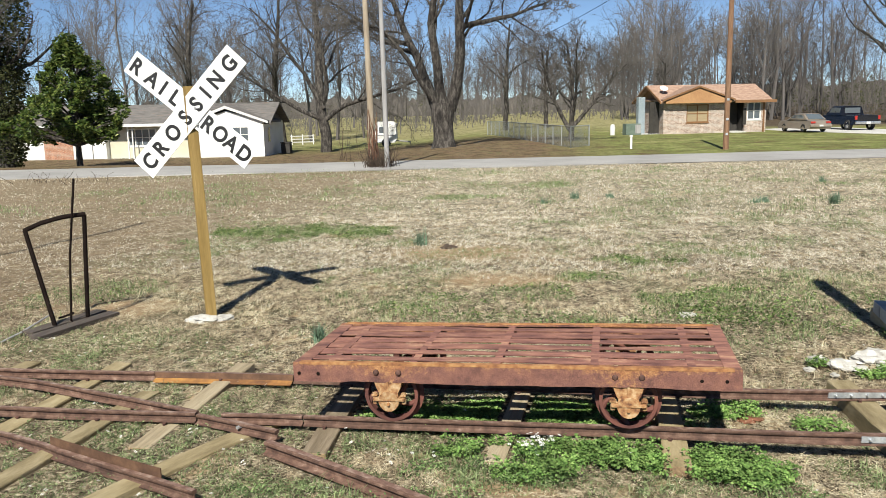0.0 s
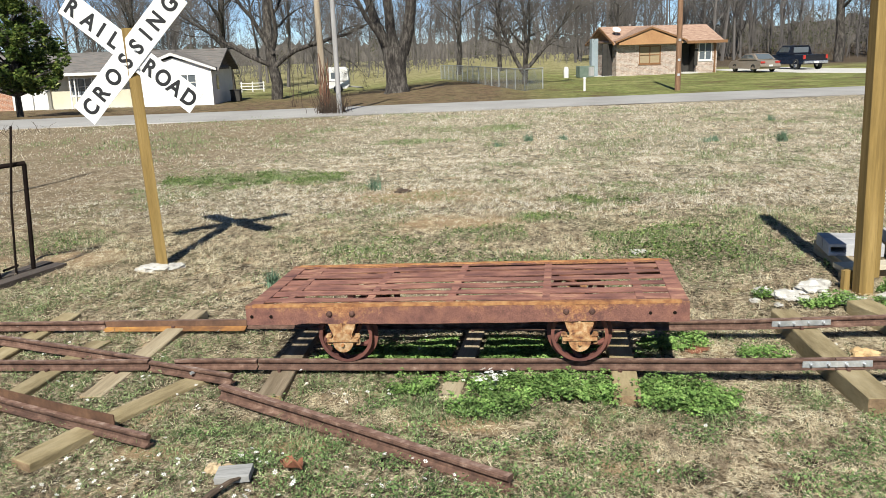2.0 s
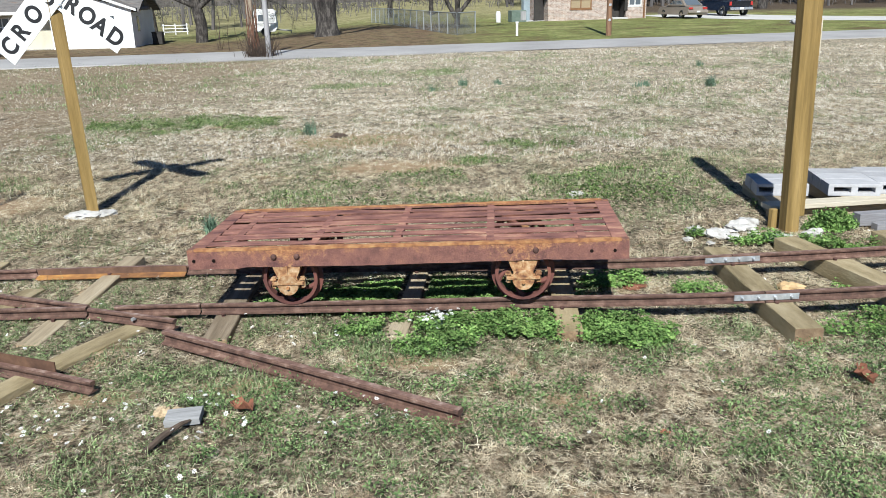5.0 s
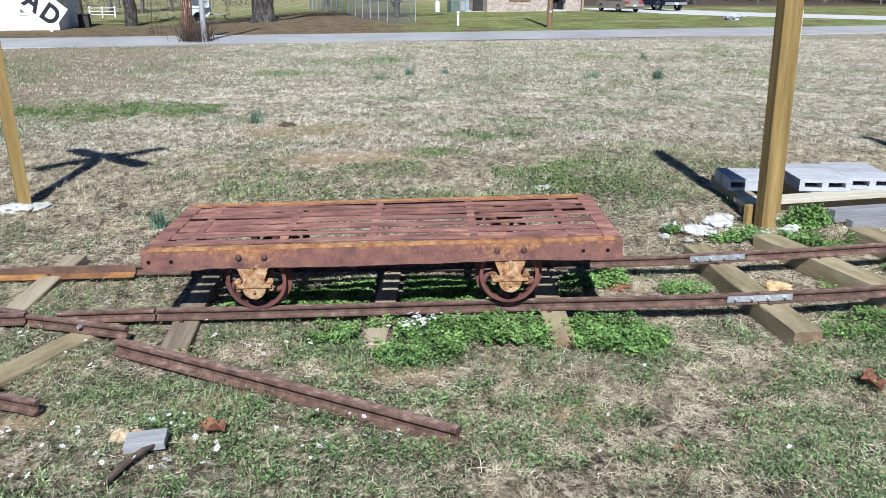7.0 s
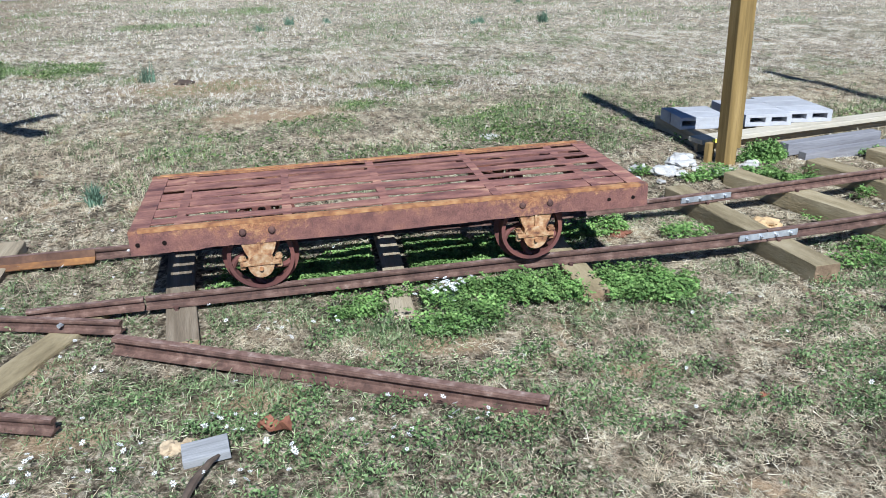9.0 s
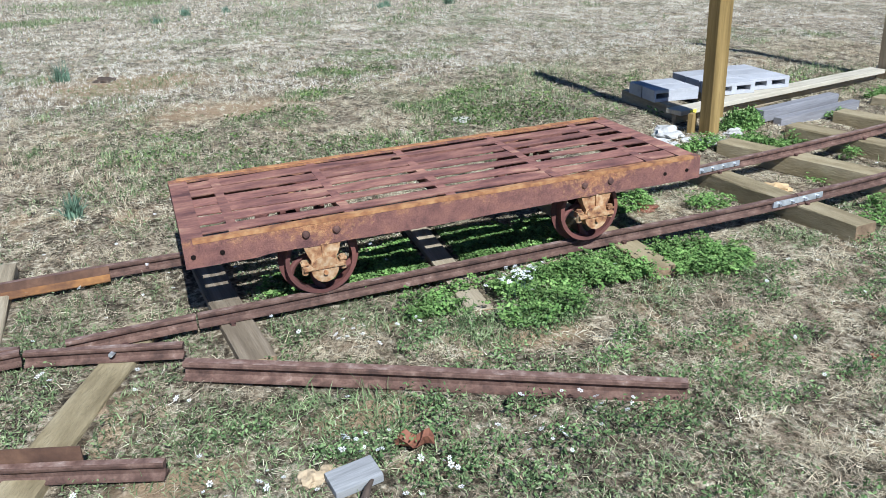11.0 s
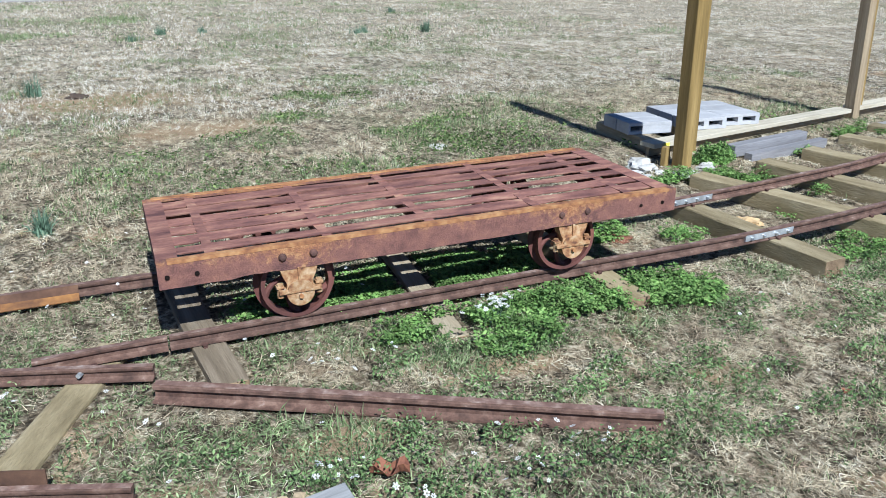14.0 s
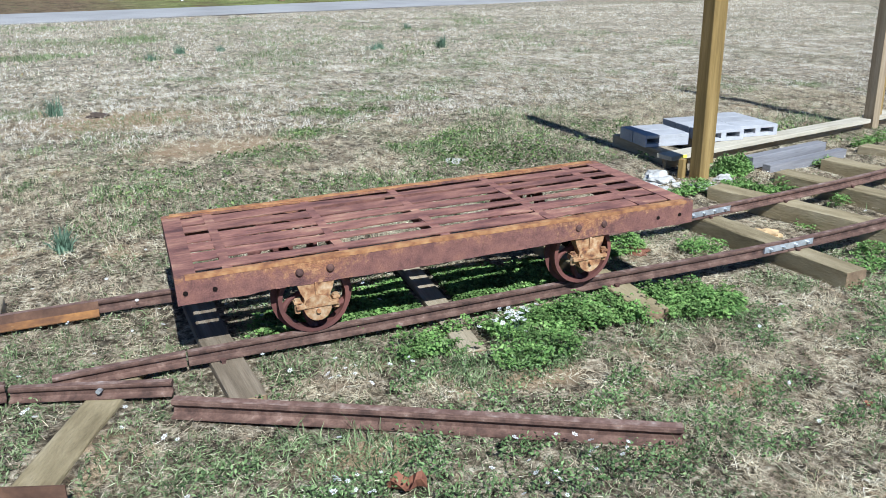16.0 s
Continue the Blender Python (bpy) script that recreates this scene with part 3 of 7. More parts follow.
def gz(x, y):
    """The ground's height."""
    x, y = np.asarray(x, float), np.asarray(y, float)
    z = -0.085 + (0.012 * np.clip(x, -3, 0) - 0.036 * smooth01((x + 0.1) / 0.9)) * smooth01((9 - y) / 3)
    z = z - 0.13 * smooth01((y - 5) / 13)
    road = y - 0.205 * x - 26.9
    z = z - 0.85 * smooth01((-3 - x) / 13) * smooth01((road - 5) / 16)
    z = z + 0.95 * smooth01((y - 62) / 70)
    z = z + 0.045 * smooth01((x - 1.3) / 0.7) * smooth01((y - 5.2) / 0.4) * smooth01((11 - y) / 4)
    return z + lumps(x, y) * smooth01((30 - np.abs(y)) / 20)


def G(x, y):
    return float(gz(x, y))


# ---- ground, road ----
def ground():
    def axis(stops):
        out = []
        for (a, step), (b, _) in zip(stops, stops[1:]):
            out.extend(np.arange(a, b, step))
        return np.array(out + [stops[-1][0]])
    xs = axis([(-900, 150), (-150, 25), (-50, 4), (-10, 0.5), (-4, 0.12), (5, 0.5), (12, 4), (60, 25), (160, 150), (910, 1)])
    ys = axis([(-300, 60), (-60, 10), (-10, 1), (2, 0.12), (8, 0.5), (20, 2), (80, 8), (160, 50), (360, 300), (1500, 1)])
    X, Y = np.meshgrid(xs, ys)
    V = np.stack([X, Y, gz(X, Y)], -1).reshape(-1, 3)
    w = len(xs)
    i = np.arange(len(ys) - 1)[:, None] * w + np.arange(w - 1)[None, :]
    F = np.stack([i, i + 1, i + 1 + w, i + w], -1).reshape(-1, 4)
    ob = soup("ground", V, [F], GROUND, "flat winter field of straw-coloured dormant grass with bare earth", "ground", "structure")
    ob.data.polygons.foreach_set("use_smooth", [True] * len(ob.data.polygons))


ground()


def ribbon(name, mid, width, mat, label, category, lift=0.03):
    """A strip laid on the ground with a slightly raised crown and a real edge."""
    b = Build()
    mid = [Vector((x, y, 0)) for x, y in mid]
    vs, fs = [], []
    rs = random.Random(5)
    for i, p in enumerate(mid):
        d = (mid[min(i + 1, len(mid) - 1)] - mid[max(i - 1, 0)]).normalized()
        s = Vector((-d.y, d.x, 0))
        for a, h in ((-0.5, -0.06), (-0.5, 0.0), (-0.25, 0.02), (0, 0.03), (0.25, 0.02), (0.5, 0.0), (0.5, -0.06)):
            q = p + s * width * (a + (rs.uniform(-0.012, 0.012) if abs(a) == 0.5 else 0))
            vs.append((q.x, q.y, G(q.x, q.y) + lift + h))
    for i in range(len(mid) - 1):
        for k in range(6):
            fs.append((i * 7 + k, i * 7 + k + 1, (i + 1) * 7 + k + 1, (i + 1) * 7 + k))
    b.add(vs, fs)
    return solid(name, b, mat, label, category, kind="structure", smooth=True)


ribbon("road", [(x, 29.0 + 0.205 * x + 0.0006 * x * x) for x in range(-120, 131, 2)], 4.4, ASPHALT, "pale grey narrow country road crossing beyond the field", "road")
ribbon("driveway", [(44, 39.5), (34, 41.0), (27, 44.0), (22.5, 48.5), (19.5, 53), (17.5, 58), (17, 62)], 6.0, DRIVE, "pale concrete driveway beside the brick house", "driveway", 0.02)

# ---- track ----
RAIL_H = 0.054
HALF = [(0.016, RAIL_H - 0.003), (0.0165, RAIL_H - 0.012), (0.013, RAIL_H - 0.017), (0.0045, RAIL_H - 0.021), (0.0045, 0.014), (0.012, 0.008), (0.027, 0.005), (0.027, 0.0)]
WEB = [(0.012, RAIL_H)] + HALF + [(-a, h) for a, h in HALF[::-1]] + [(-0.012, RAIL_H)]


def rail_top(x):
    return 0.008 + 0.016 * max(-3.0, min(2.5, x))


def along(points, step=0.15):
    """A smooth curve through plan points, its base at the rail's foot."""
    out = []
    P = [Vector((*p, 0)) for p in points]
    for i in range(len(P) - 1):
        p0, p1, p2, p3 = P[max(i - 1, 0)], P[i], P[i + 1], P[min(i + 2, len(P) - 1)]
        k = max(1, int((p2 - p1).length / step))
        for j in range(k):
            t = j / k
            out.append(0.5 * ((2 * p1) + (p2 - p0) * t + (2 * p0 - 5 * p1 + 4 * p2 - p3) * t * t + (3 * p1 - p0 - 3 * p2 + p3) * t ** 3))
    out.append(P[-1])
    return out


def rail(points, label, drop=0.0, tilt=None, category="rail", big=1.0, head_w=1.0, foot_w=1.0):
    path = []
    for p in along(points):
        base = rail_top(p.x) - RAIL_H - drop
        path.append(Vector((p.x, p.y, base)))
    if tilt:
        for i, p in enumerate(path):
            p.z = tilt[0] + (tilt[1] - tilt[0]) * i / (len(path) - 1)
    ob = solid("rail", Build().sweep([(a * (foot_w if h_ < 0.009 else head_w), h_ * big) for a, h_ in WEB], path), RAIL_RUST, label, category, "track rails", smooth=True)
    head = [(a * head_w, h * big + 0.0006) for a, h in ((0.0118, RAIL_H), (0.0118, RAIL_H + 0.0012), (-0.0118, RAIL_H + 0.0012), (-0.0118, RAIL_H))]
    part("running_surface", Build().sweep(head, path), RAIL_HEAD, ob, "worn lighter rail top")
    return ob


def splice(parent, x0, x1, y_of, side):
    """A zinc joint bar with bolts, lying against the web."""
    b = Build()
    n = 4
    path = [Vector((x0 + (x1 - x0) * i / n, y_of(x0 + (x1 - x0) * i / n) + side * 0.0115, rail_top(x0 + (x1 - x0) * i / n) - RAIL_H)) for i in range(n + 1)]
    b.sweep([(-0.006, 0.012), (0.006, 0.012), (0.006, 0.046), (-0.006, 0.046)], path)
    plate = part("joint_bar", b, ZINC, parent, "zinc-plated joint bar")
    for k in range(4):
        x = x0 + (x1 - x0) * (0.12 + 0.253 * k)
        y, z = y_of(x) + side * 0.019, rail_top(x) - RAIL_H + 0.030
        c = Build().tube([(x, y + 0.004, z), (x, y - 0.010, z)], 0.0085, 6).tube([(x, y - 0.008, z), (x, y - 0.020, z)], 0.005, 8)
        part("bolt", c, ZINC, plate)


NEAR = [(-9, 4.50), (-6, 4.405), (-3.4, 4.335), (-2.75, 4.318), (-2.2, 4.306), (-1.7, 4.299), (-1.35, 4.275), (-1.0, 4.264), (-0.4, 4.240), (0.2, 4.222), (1.4, 4.174), (2.5, 4.215), (3.6, 4.36), (5.0, 4.66), (7.5, 5.45), (10, 6.6)]
FAR = [(-9, 5.16), (-6, 5.085), (-3.9, 5.028), (-2.8, 5.036), (-1.8, 5.004), (-0.5, 4.915), (0.97, 4.820), (1.75, 4.832), (2.4, 4.870), (3.1, 4.945), (3.6, 5.040), (4.8, 5.36), (7.2, 6.14), (9.6, 7.26)]


def y_on(points):
    xs, ys = zip(*[(p.x, p.y) for p in along(points, 0.05)])
    return lambda x: float(np.interp(x, xs, ys))


def cut(points, x0, x1):
    f = y_on(points)
    k = max(2, int((x1 - x0) / 0.4) + 1)
    return [(x0 + (x1 - x0) * i / k, f(x0 + (x1 - x0) * i / k)) for i in range(k + 1)]


rail(cut(NEAR, -9, -2.20), "rusty brown light rail ending at a switch frog")
rail(cut(NEAR, -2.04, -1.553), "short rusty rail piece past the switch frog")
rail(cut(NEAR, -1.545, 1.548), "long rusty brown light rail under the flat car")
near_d = rail(cut(NEAR, 1.553, 10), "rusty brown light rail bolted on with joint bars")
rail(cut(FAR, -9, -2.83), "rusty brown far rail running to an angle iron")
rail(cut(FAR, -2.825, 1.590), "rusty brown far rail behind the flat car")
far_c = rail(cut(FAR, 1.595, 10), "rusty brown far rail bolted on with joint bars")
splice(near_d, 1.385, 1.735, y_on(NEAR), -1)
splice(far_c, 1.425, 1.765, y_on(FAR), -1)
rail([(-6, 5.12), (-4.6, 5.0), (-3.74, 4.852), (-3.42, 4.772), (-3.10, 4.662), (-2.80, 4.558), (-2.50, 4.445), (-2.205, 4.330)], "rusty switch rail slanting across the track")
wing = rail([(-2.185, 4.296), (-2.0, 4.226), (-1.82, 4.155), (-1.632, 4.080)], "short rusty frog rail with a bolt", 0.004)
part("bolt", Build().tube([(-1.878, 4.170, -0.046), (-1.890, 4.148, -0.046)], 0.010, 6), ZINC, wing, "shiny zinc bolt")
rail([(-1.645, 3.955), (-1.0, 3.565), (-0.122, 3.018)], "loose rusty rail lying askew on the grass", 0, (-0.096, -0.082), big=1.24, head_w=1.40, foot_w=1.30)
curved = rail([(-6, 4.35), (-4.2, 4.25), (-3.119, 3.958), (-2.714, 3.778), (-2.348, 3.616), (-2.023, 3.481), (-1.785, 3.375)], "curved rusty rail of the switch's diverging track", 0.012)


def angle_iron(points, label, upright, foot, mat, foot_mat, drop=0.0):
    """An angle iron along a rail: an upright leg against the rail and a foot leg, each a closed profile of (across, up)."""
    path = [Vector((p.x, p.y, rail_top(p.x) - RAIL_H - drop)) for p in along(points, 0.2)]
    ob = solid("angle_iron", Build().sweep(upright, path), mat, label, "angle iron", "loose angle irons")
    part("foot_leg", Build().sweep(foot, path), foot_mat, ob, "rusted foot leg")


angle_iron(cut(FAR, -2.815, -1.84), "brown angle iron with an orange foot along the far rail",
           [(0.023, RAIL_H + 0.004), (0.018, RAIL_H + 0.004), (0.018, 0.016), (0.0245, 0.019)],
           [(0.0245, 0.020), (0.018, 0.0155), (0.070, 0.000), (0.072, 0.005)], ANGLE_RUST, ORANGE_RUST)
angle_iron([(-2.82, 3.826), (-2.714, 3.778), (-2.348, 3.616), (-2.015, 3.478)], "brown angle iron standing behind the curved rail",
           [(-0.018, RAIL_H + 0.046), (-0.024, RAIL_H + 0.046), (-0.024, 0.007), (-0.018, 0.007)],
           [(-0.0245, 0.012), (-0.074, 0.012), (-0.074, 0.007), (-0.0245, 0.007)], ANGLE_RUST, ANGLE_RUST, 0.012)


TIMBERS = []   # plan strips on which no grass stands


def tie(x0, y0, x1, y1, width, label, mat=None, thick=0.09, z0=None, z1=None, seed=0):
    """A sawn timber between two plan points, worn at the edges and a little warped."""
    d = Vector((x1 - x0, y1 - y0, 0))
    L = d.length
    TIMBERS.append((x0, y0, x1, y1, width + 0.045))
    rs = random.Random(seed)
    bm = bmesh.new()
    bmesh.ops.create_cube(bm, size=1)
    for v in bm.verts:
        v.co = Vector((v.co.x * L, v.co.y * width, (v.co.z - 0.5) * thick))
    bmesh.ops.subdivide_edges(bm, edges=[e for e in bm.edges if abs((e.verts[0].co - e.verts[1].co).x) > L * 0.9], cuts=9)
    sharp = [e for e in bm.edges if e.calc_face_angle(0) > 0.5]
    bmesh.ops.bevel(bm, geom=sharp, offset=0.009, segments=2, affect="EDGES", profile=0.6)
    ph = rs.uniform(0, 6)
    for v in bm.verts:
        v.co.y += 0.004 * math.sin(v.co.x * 5 + ph) + rs.uniform(-0.0015, 0.0015)
        v.co.z += 0.003 * math.sin(v.co.x * 4 + ph * 2) + rs.uniform(-0.0015, 0.0015)
    me = bpy.data.meshes.new("railroad_tie")
    bm.to_mesh(me)
    bm.free()
    me.materials.append(mat or TIE_WOOD)
    me.materials.append(TIE_END)
    for f_ in me.polygons:
        f_.material_index = 1 if abs(f_.normal.x) > 0.75 and abs(f_.center.x) > L / 2 - 0.02 else 0
    ob = new("railroad_tie", me)
    za = rail_top(x0) - RAIL_H - 0.004 if z0 is None else z0
    zb = rail_top(x1) - RAIL_H - 0.004 if z1 is None else z1
    c = Vector(((x0 + x1) / 2, (y0 + y1) / 2, (za + zb) / 2))
    ob.matrix_world = Matrix.Translation(c) @ Euler((0, -math.atan2(zb - za, L), math.atan2(d.y, d.x))).to_matrix().to_4x4()
    tagged(ob, label, "railroad tie", "railroad ties")
    inv = ob.matrix_world.inverted()
    for line in (NEAR, FAR):
        f = y_on(line)
        for k in range(40):
            t_ = k / 39
            px, py = x0 + d.x * t_, y0 + d.y * t_
            if abs(py - f(px)) < L / 70:
                for sd in (-1, 1):
                    q = inv @ Vector((px + 0.02 * sd, f(px) + 0.036 * sd, za + (zb - za) * t_))
                    sp = Build().box(q.x - 0.008, q.x + 0.008, q.y - 0.008, q.y + 0.008, -0.02, 0.010, b=0.002)
                    sp.tube([(q.x, q.y, 0.008), (q.x, q.y, 0.014)], 0.013, 8)
                    part("rail_spike", sp, RIVET, ob, "rusty spike head")
                break
    return ob


OLD = "weathered olive-brown sawn timber tie set in grass"
GREYBROWN = surface("greybrown_tie", [(0.28, (0.105, 0.078, 0.050)), (0.5, (0.205, 0.160, 0.108)), (0.72, (0.310, 0.255, 0.185))], 2.4, 24, 0.9, 0.0, 0.8, 0.008, (0.5, 9, 9), 0.6, 0.06)
NEW_TIE = "thick squared timber tie standing proud of the ground"
tie(-3.97, 5.39, -4.07, 4.1, 0.135, OLD, seed=1)
tie(-3.27, 5.40, -3.33, 3.80, 0.140, OLD, seed=2)
tie(-2.745, 4.82, -2.87, 3.40, 0.125, OLD, z1=-0.085, seed=3)
tie(-2.305, 5.36, -2.385, 3.97, 0.128, "grey split weathered plank tie under the switch", WEATHERED, z0=-0.062, z1=-0.104, seed=4)
tie(-1.735, 4.46, -2.325, 3.22, 0.138, OLD, z0=-0.082, z1=-0.085, seed=5)
tie(-1.42, 5.05, -1.385, 3.915, 0.135, "grey-brown weathered timber tie under the car's end", GREYBROWN, z1=-0.07, seed=6)
tie(-0.325, 5.05, -0.440, 3.925, 0.110, "weathered plank tie half sunk in clover", WEATHERED, z1=-0.082, seed=7)
tie(0.52, 5.05, 0.460, 3.870, 0.135, NEW_TIE, thick=0.10, seed=8)
tie(1.605, 5.18, 1.640, 3.79, 0.146, NEW_TIE, thick=0.115, seed=9)
tie(2.14, 5.36, 2.46, 3.95, 0.165, NEW_TIE, thick=0.115, seed=10)
tie(2.84, 5.44, 3.10, 4.05, 0.165, NEW_TIE, thick=0.115, seed=11)
tie(3.46, 5.58, 3.78, 4.20, 0.165, NEW_TIE, thick=0.115, seed=12)
tie(4.12, 5.80, 4.52, 4.40, 0.165, NEW_TIE, thick=0.115, seed=13)
tie(4.75, 6.02, 5.25, 4.65, 0.165, NEW_TIE, thick=0.115, seed=14)
tie(5.45, 6.25, 6.00, 4.95, 0.165, NEW_TIE, thick=0.115, seed=15)
tie(-4.70, 5.50, -4.80, 4.0, 0.125, OLD, seed=16)
tie(-5.45, 5.55, -5.55, 4.0, 0.125, OLD, seed=17)

# ---- flat car ----
CART = Matrix.Translation((-0.367, 4.580, 0.348)) @ Euler((radians(-0.28), radians(-1.47), radians(-3.5))).to_matrix().to_4x4()
CL, CW, CH = 2.357, 0.876, 0.104   # length, width and depth of the frame


def flat_car():
    car = thing("flat_car", "rusty iron push car with slatted deck on flanged wheels", "rail cart", at=CART)
    hl, hw = CL / 2, CW / 2
    # side channels: web outward, flanges inward, lower edge rusted uneven
    for sgn in (-1, 1):
        rs = random.Random(40 + sgn)
        n = 60
        outer = [(-hl + CL * i / n) for i in range(n + 1)]
        vs, fs = [], []
        for x in outer:
            bow = 0.003 * math.sin(x * 2.2)
            lo = -CH + rs.uniform(-0.002, 0.002) + 0.004 * math.sin(x * 3.1 + sgn) - (0.007 if x < -0.90 or x > 0.86 else 0.0)
            for a, h in ((0, 0), (0, lo), (0.008, lo), (0.008, -0.008), (0.045, -0.008), (0.045, 0)):
                vs.append((x, sgn * (hw - a + bow), h))
        for i in range(n):
            for k in range(6):
                fs.append((i * 6 + k, i * 6 + (k + 1) % 6, (i + 1) * 6 + (k + 1) % 6, (i + 1) * 6 + k))
        fs += [tuple(range(6))[::-1], tuple(range(n * 6, n * 6 + 6))]
        side = part("side_channel", Build().add(vs, fs), RUST_SIDE, car, "rust-red side channel with orange bloom")
        lip = Build()
        path = [(x, sgn * (hw - 0.0155 + 0.003 * math.sin(x * 2.2)), 0.0005 + 0.0008 * math.sin(x * 31)) for x in outer[1:-1]]
        w = 0.014
        s_ = -sgn
        lip.sweep([(s_ * -w, 0), (s_ * -w, 0.004), (s_ * (w + 0.0035), 0.0045), (s_ * (w + 0.0035), -0.010), (s_ * (w + 0.0018), -0.010), (s_ * (w + 0.0018), 0)], path)
        part("top_edge", lip, RUST_GOLD, side, "golden-orange rusted edge strip")
        for x in (-0.7055, -0.580, 0.561, 0.694):
            c = Build().lathe([(0.0005, 0.012), (0.011, 0.010), (0.0165, 0.003), (0.0165, -0.004), (0.0005, -0.004)], (x, 0, -0.0485), "y", 12)
            if sgn < 0:
                c.v = [(p[0], -hw - (p[1]), p[2]) for p in c.v]
            else:
                c.v = [(p[0], hw + p[1], p[2]) for p in c.v]
            part("rivet", c, RIVET, side, "dark bolt head", True)
        if sgn < 0:
            for x in (-1.145, -1.035, 0.985, 1.105):
                # near-black disc on the uncut web gives the bolt hole's shade by colour
                c = Build().tube([(x, -hw - 0.0035, -0.06), (x, -hw + 0.001, -0.06)], 0.0095, 10)
                part("bolt_hole", c, BLACK_STEEL, side)
    # ends
    for sgn in (-1, 1):
        b = Build().box(sgn * (hl - 0.008) - 0.006, sgn * (hl - 0.008) + 0.006, -hw + 0.009, hw - 0.009, -CH, -0.009)
        part("end_plate", b, RUST_SIDE, car)
        b = Build().box(sgn * (hl - 0.0425) - 0.041, sgn * (hl - 0.0425) + 0.041, -hw + 0.046, hw - 0.046, -0.012, -0.0015, b=0.002)
        part("end_strap", b, RUST_DECK, car)
    # cross straps, flush with the slats that pass under them
    inner = hl - 0.080
    for fx in (0.087, 0.285, 0.476, 0.694, 0.900):
        x = -hl + CL * fx
        rs = random.Random(int(fx * 1000))
        n = 36
        vs, fs = [], []
        for i in range(n + 1):
            y = -hw + 0.045 + (CW - 0.09) * i / n
            w0, w1 = 0.021 + rs.uniform(-0.003, 0.002), 0.021 + rs.uniform(-0.003, 0.002)
            z = -0.0030 + rs.uniform(-0.0012, 0.0012)
            vs += [(x - w0, y, z - 0.001), (x + w1, y, z - 0.001), (x + w1, y, z - 0.013), (x - w0, y, z - 0.013)]
        for i in range(n):
            for j in range(4):
                fs.append((i * 4 + j, i * 4 + (j + 1) % 4, (i + 1) * 4 + (j + 1) % 4, (i + 1) * 4 + j))
        fs += [(3, 2, 1, 0), tuple(range(n * 4, n * 4 + 4))]
        part("cross_strap", Build().add(vs, fs), RUST_DECK, car)
        b = Build().box(x - 0.005, x + 0.005, -hw + 0.046, hw - 0.046, -0.070, -0.0265)
        part("joist", b, RUST, car)
    # six thick lengthwise bars with rust-eaten edges and slots between them
    n_s, y0, pitch, deep = 6, -0.376, 0.1253, 0.0052
    for k in range(n_s):
        rs = random.Random(70 + k)
        lo, hi = y0 + k * pitch, y0 + (k + 1) * pitch
        n = 110
        ph = [rs.uniform(0, 6.3) for _ in range(6)]
        eat = [(rs.uniform(-inner, inner), rs.uniform(0.02, 0.12), rs.uniform(-0.007, 0.006), rs.randrange(2)) for _ in range(14)]
        vs, fs = [], []
        for i in range(n + 1):
            x = -inner + 2 * inner * i / n
            base = 0.0215 if abs(x) > hl - 0.20 else 0.0172
            g = [base + 0.0040 * math.sin(x * 3.0 + ph[0]) + 0.0022 * math.sin(x * 9 + ph[1]) + rs.uniform(-0.0012, 0.0012),
                 base + 0.0040 * math.sin(x * 2.6 + ph[2]) + 0.0022 * math.sin(x * 11 + ph[3]) + rs.uniform(-0.0012, 0.0012)]
            for ex, ew, ed, es in eat:
                if abs(x - ex) < ew:
                    g[es] += ed
            if k == 1 and -0.14 < x < -0.03:
                g[1] += 0.014
            tilt = 0.004 * math.sin(x * 2.2 + ph[4])
            za, zb = -0.0045 + 0.0022 * math.sin(x * 4 + ph[1]) - tilt, -0.0045 + 0.0022 * math.sin(x * 5 + ph[3]) + tilt * 0.4
            vs += [(x, lo + g[0], za), (x, hi - g[1], zb), (x, hi - g[1] - 0.004, zb - deep), (x, lo + g[0] + 0.002, za - deep)]
        for i in range(n):
            for j in range(4):
                fs.append((i * 4 + j, i * 4 + (j + 1) % 4, (i + 1) * 4 + (j + 1) % 4, (i + 1) * 4 + j))
        fs += [(3, 2, 1, 0), tuple(range(n * 4, n * 4 + 4))]
        part("deck_bar", Build().add(vs, fs), RUST_DECK, car)
    # running gear
    wr = 0.150
    zc = -0.346 + wr
    for x in (-0.643, 0.6275):
        ax = Build().tube([(x, -hw + 0.02, zc), (x, hw - 0.02, zc)], 0.022, 14)
        part("axle", ax, BLACK_STEEL, car, "", True)
        for sgn in (-1, 1):
            yc = sgn * 0.345
            w = Build()
            t = 0.030
            w.lathe([(wr, -t), (wr, t * 0.6), (wr + 0.022, t * 0.75), (wr + 0.022, t), (wr - 0.016, t), (wr - 0.018, -t)], (x, 0, zc), "y", 40)
            w.lathe([(0.050, -0.034), (0.050, 0.034), (0.020, 0.034), (0.020, -0.034)], (x, 0, zc), "y", 20)
            for s in range(5):
                a0 = 2 * math.pi * (s + 0.15) / 5
                ring = []
                for q in range(6):
                    r = 0.045 + (wr - 0.012 - 0.045) * q / 5
                    a = a0 + 0.75 * q / 5
                    ring.append((x + r * math.cos(a), 0, zc + r * math.sin(a)))
                w.tube(ring, [0.017, 0.014, 0.012, 0.012, 0.014, 0.018], 8)
            w.v = [(p[0], yc + p[1] * (-sgn), p[2]) for p in w.v]
            wheel = part("wheel", w, RUST, car, "", True)
            # pedestal with journal box
            yo = sgn * (hw - 0.030)
            m = Matrix.Translation((x, yo, 0))
            ped = Build()
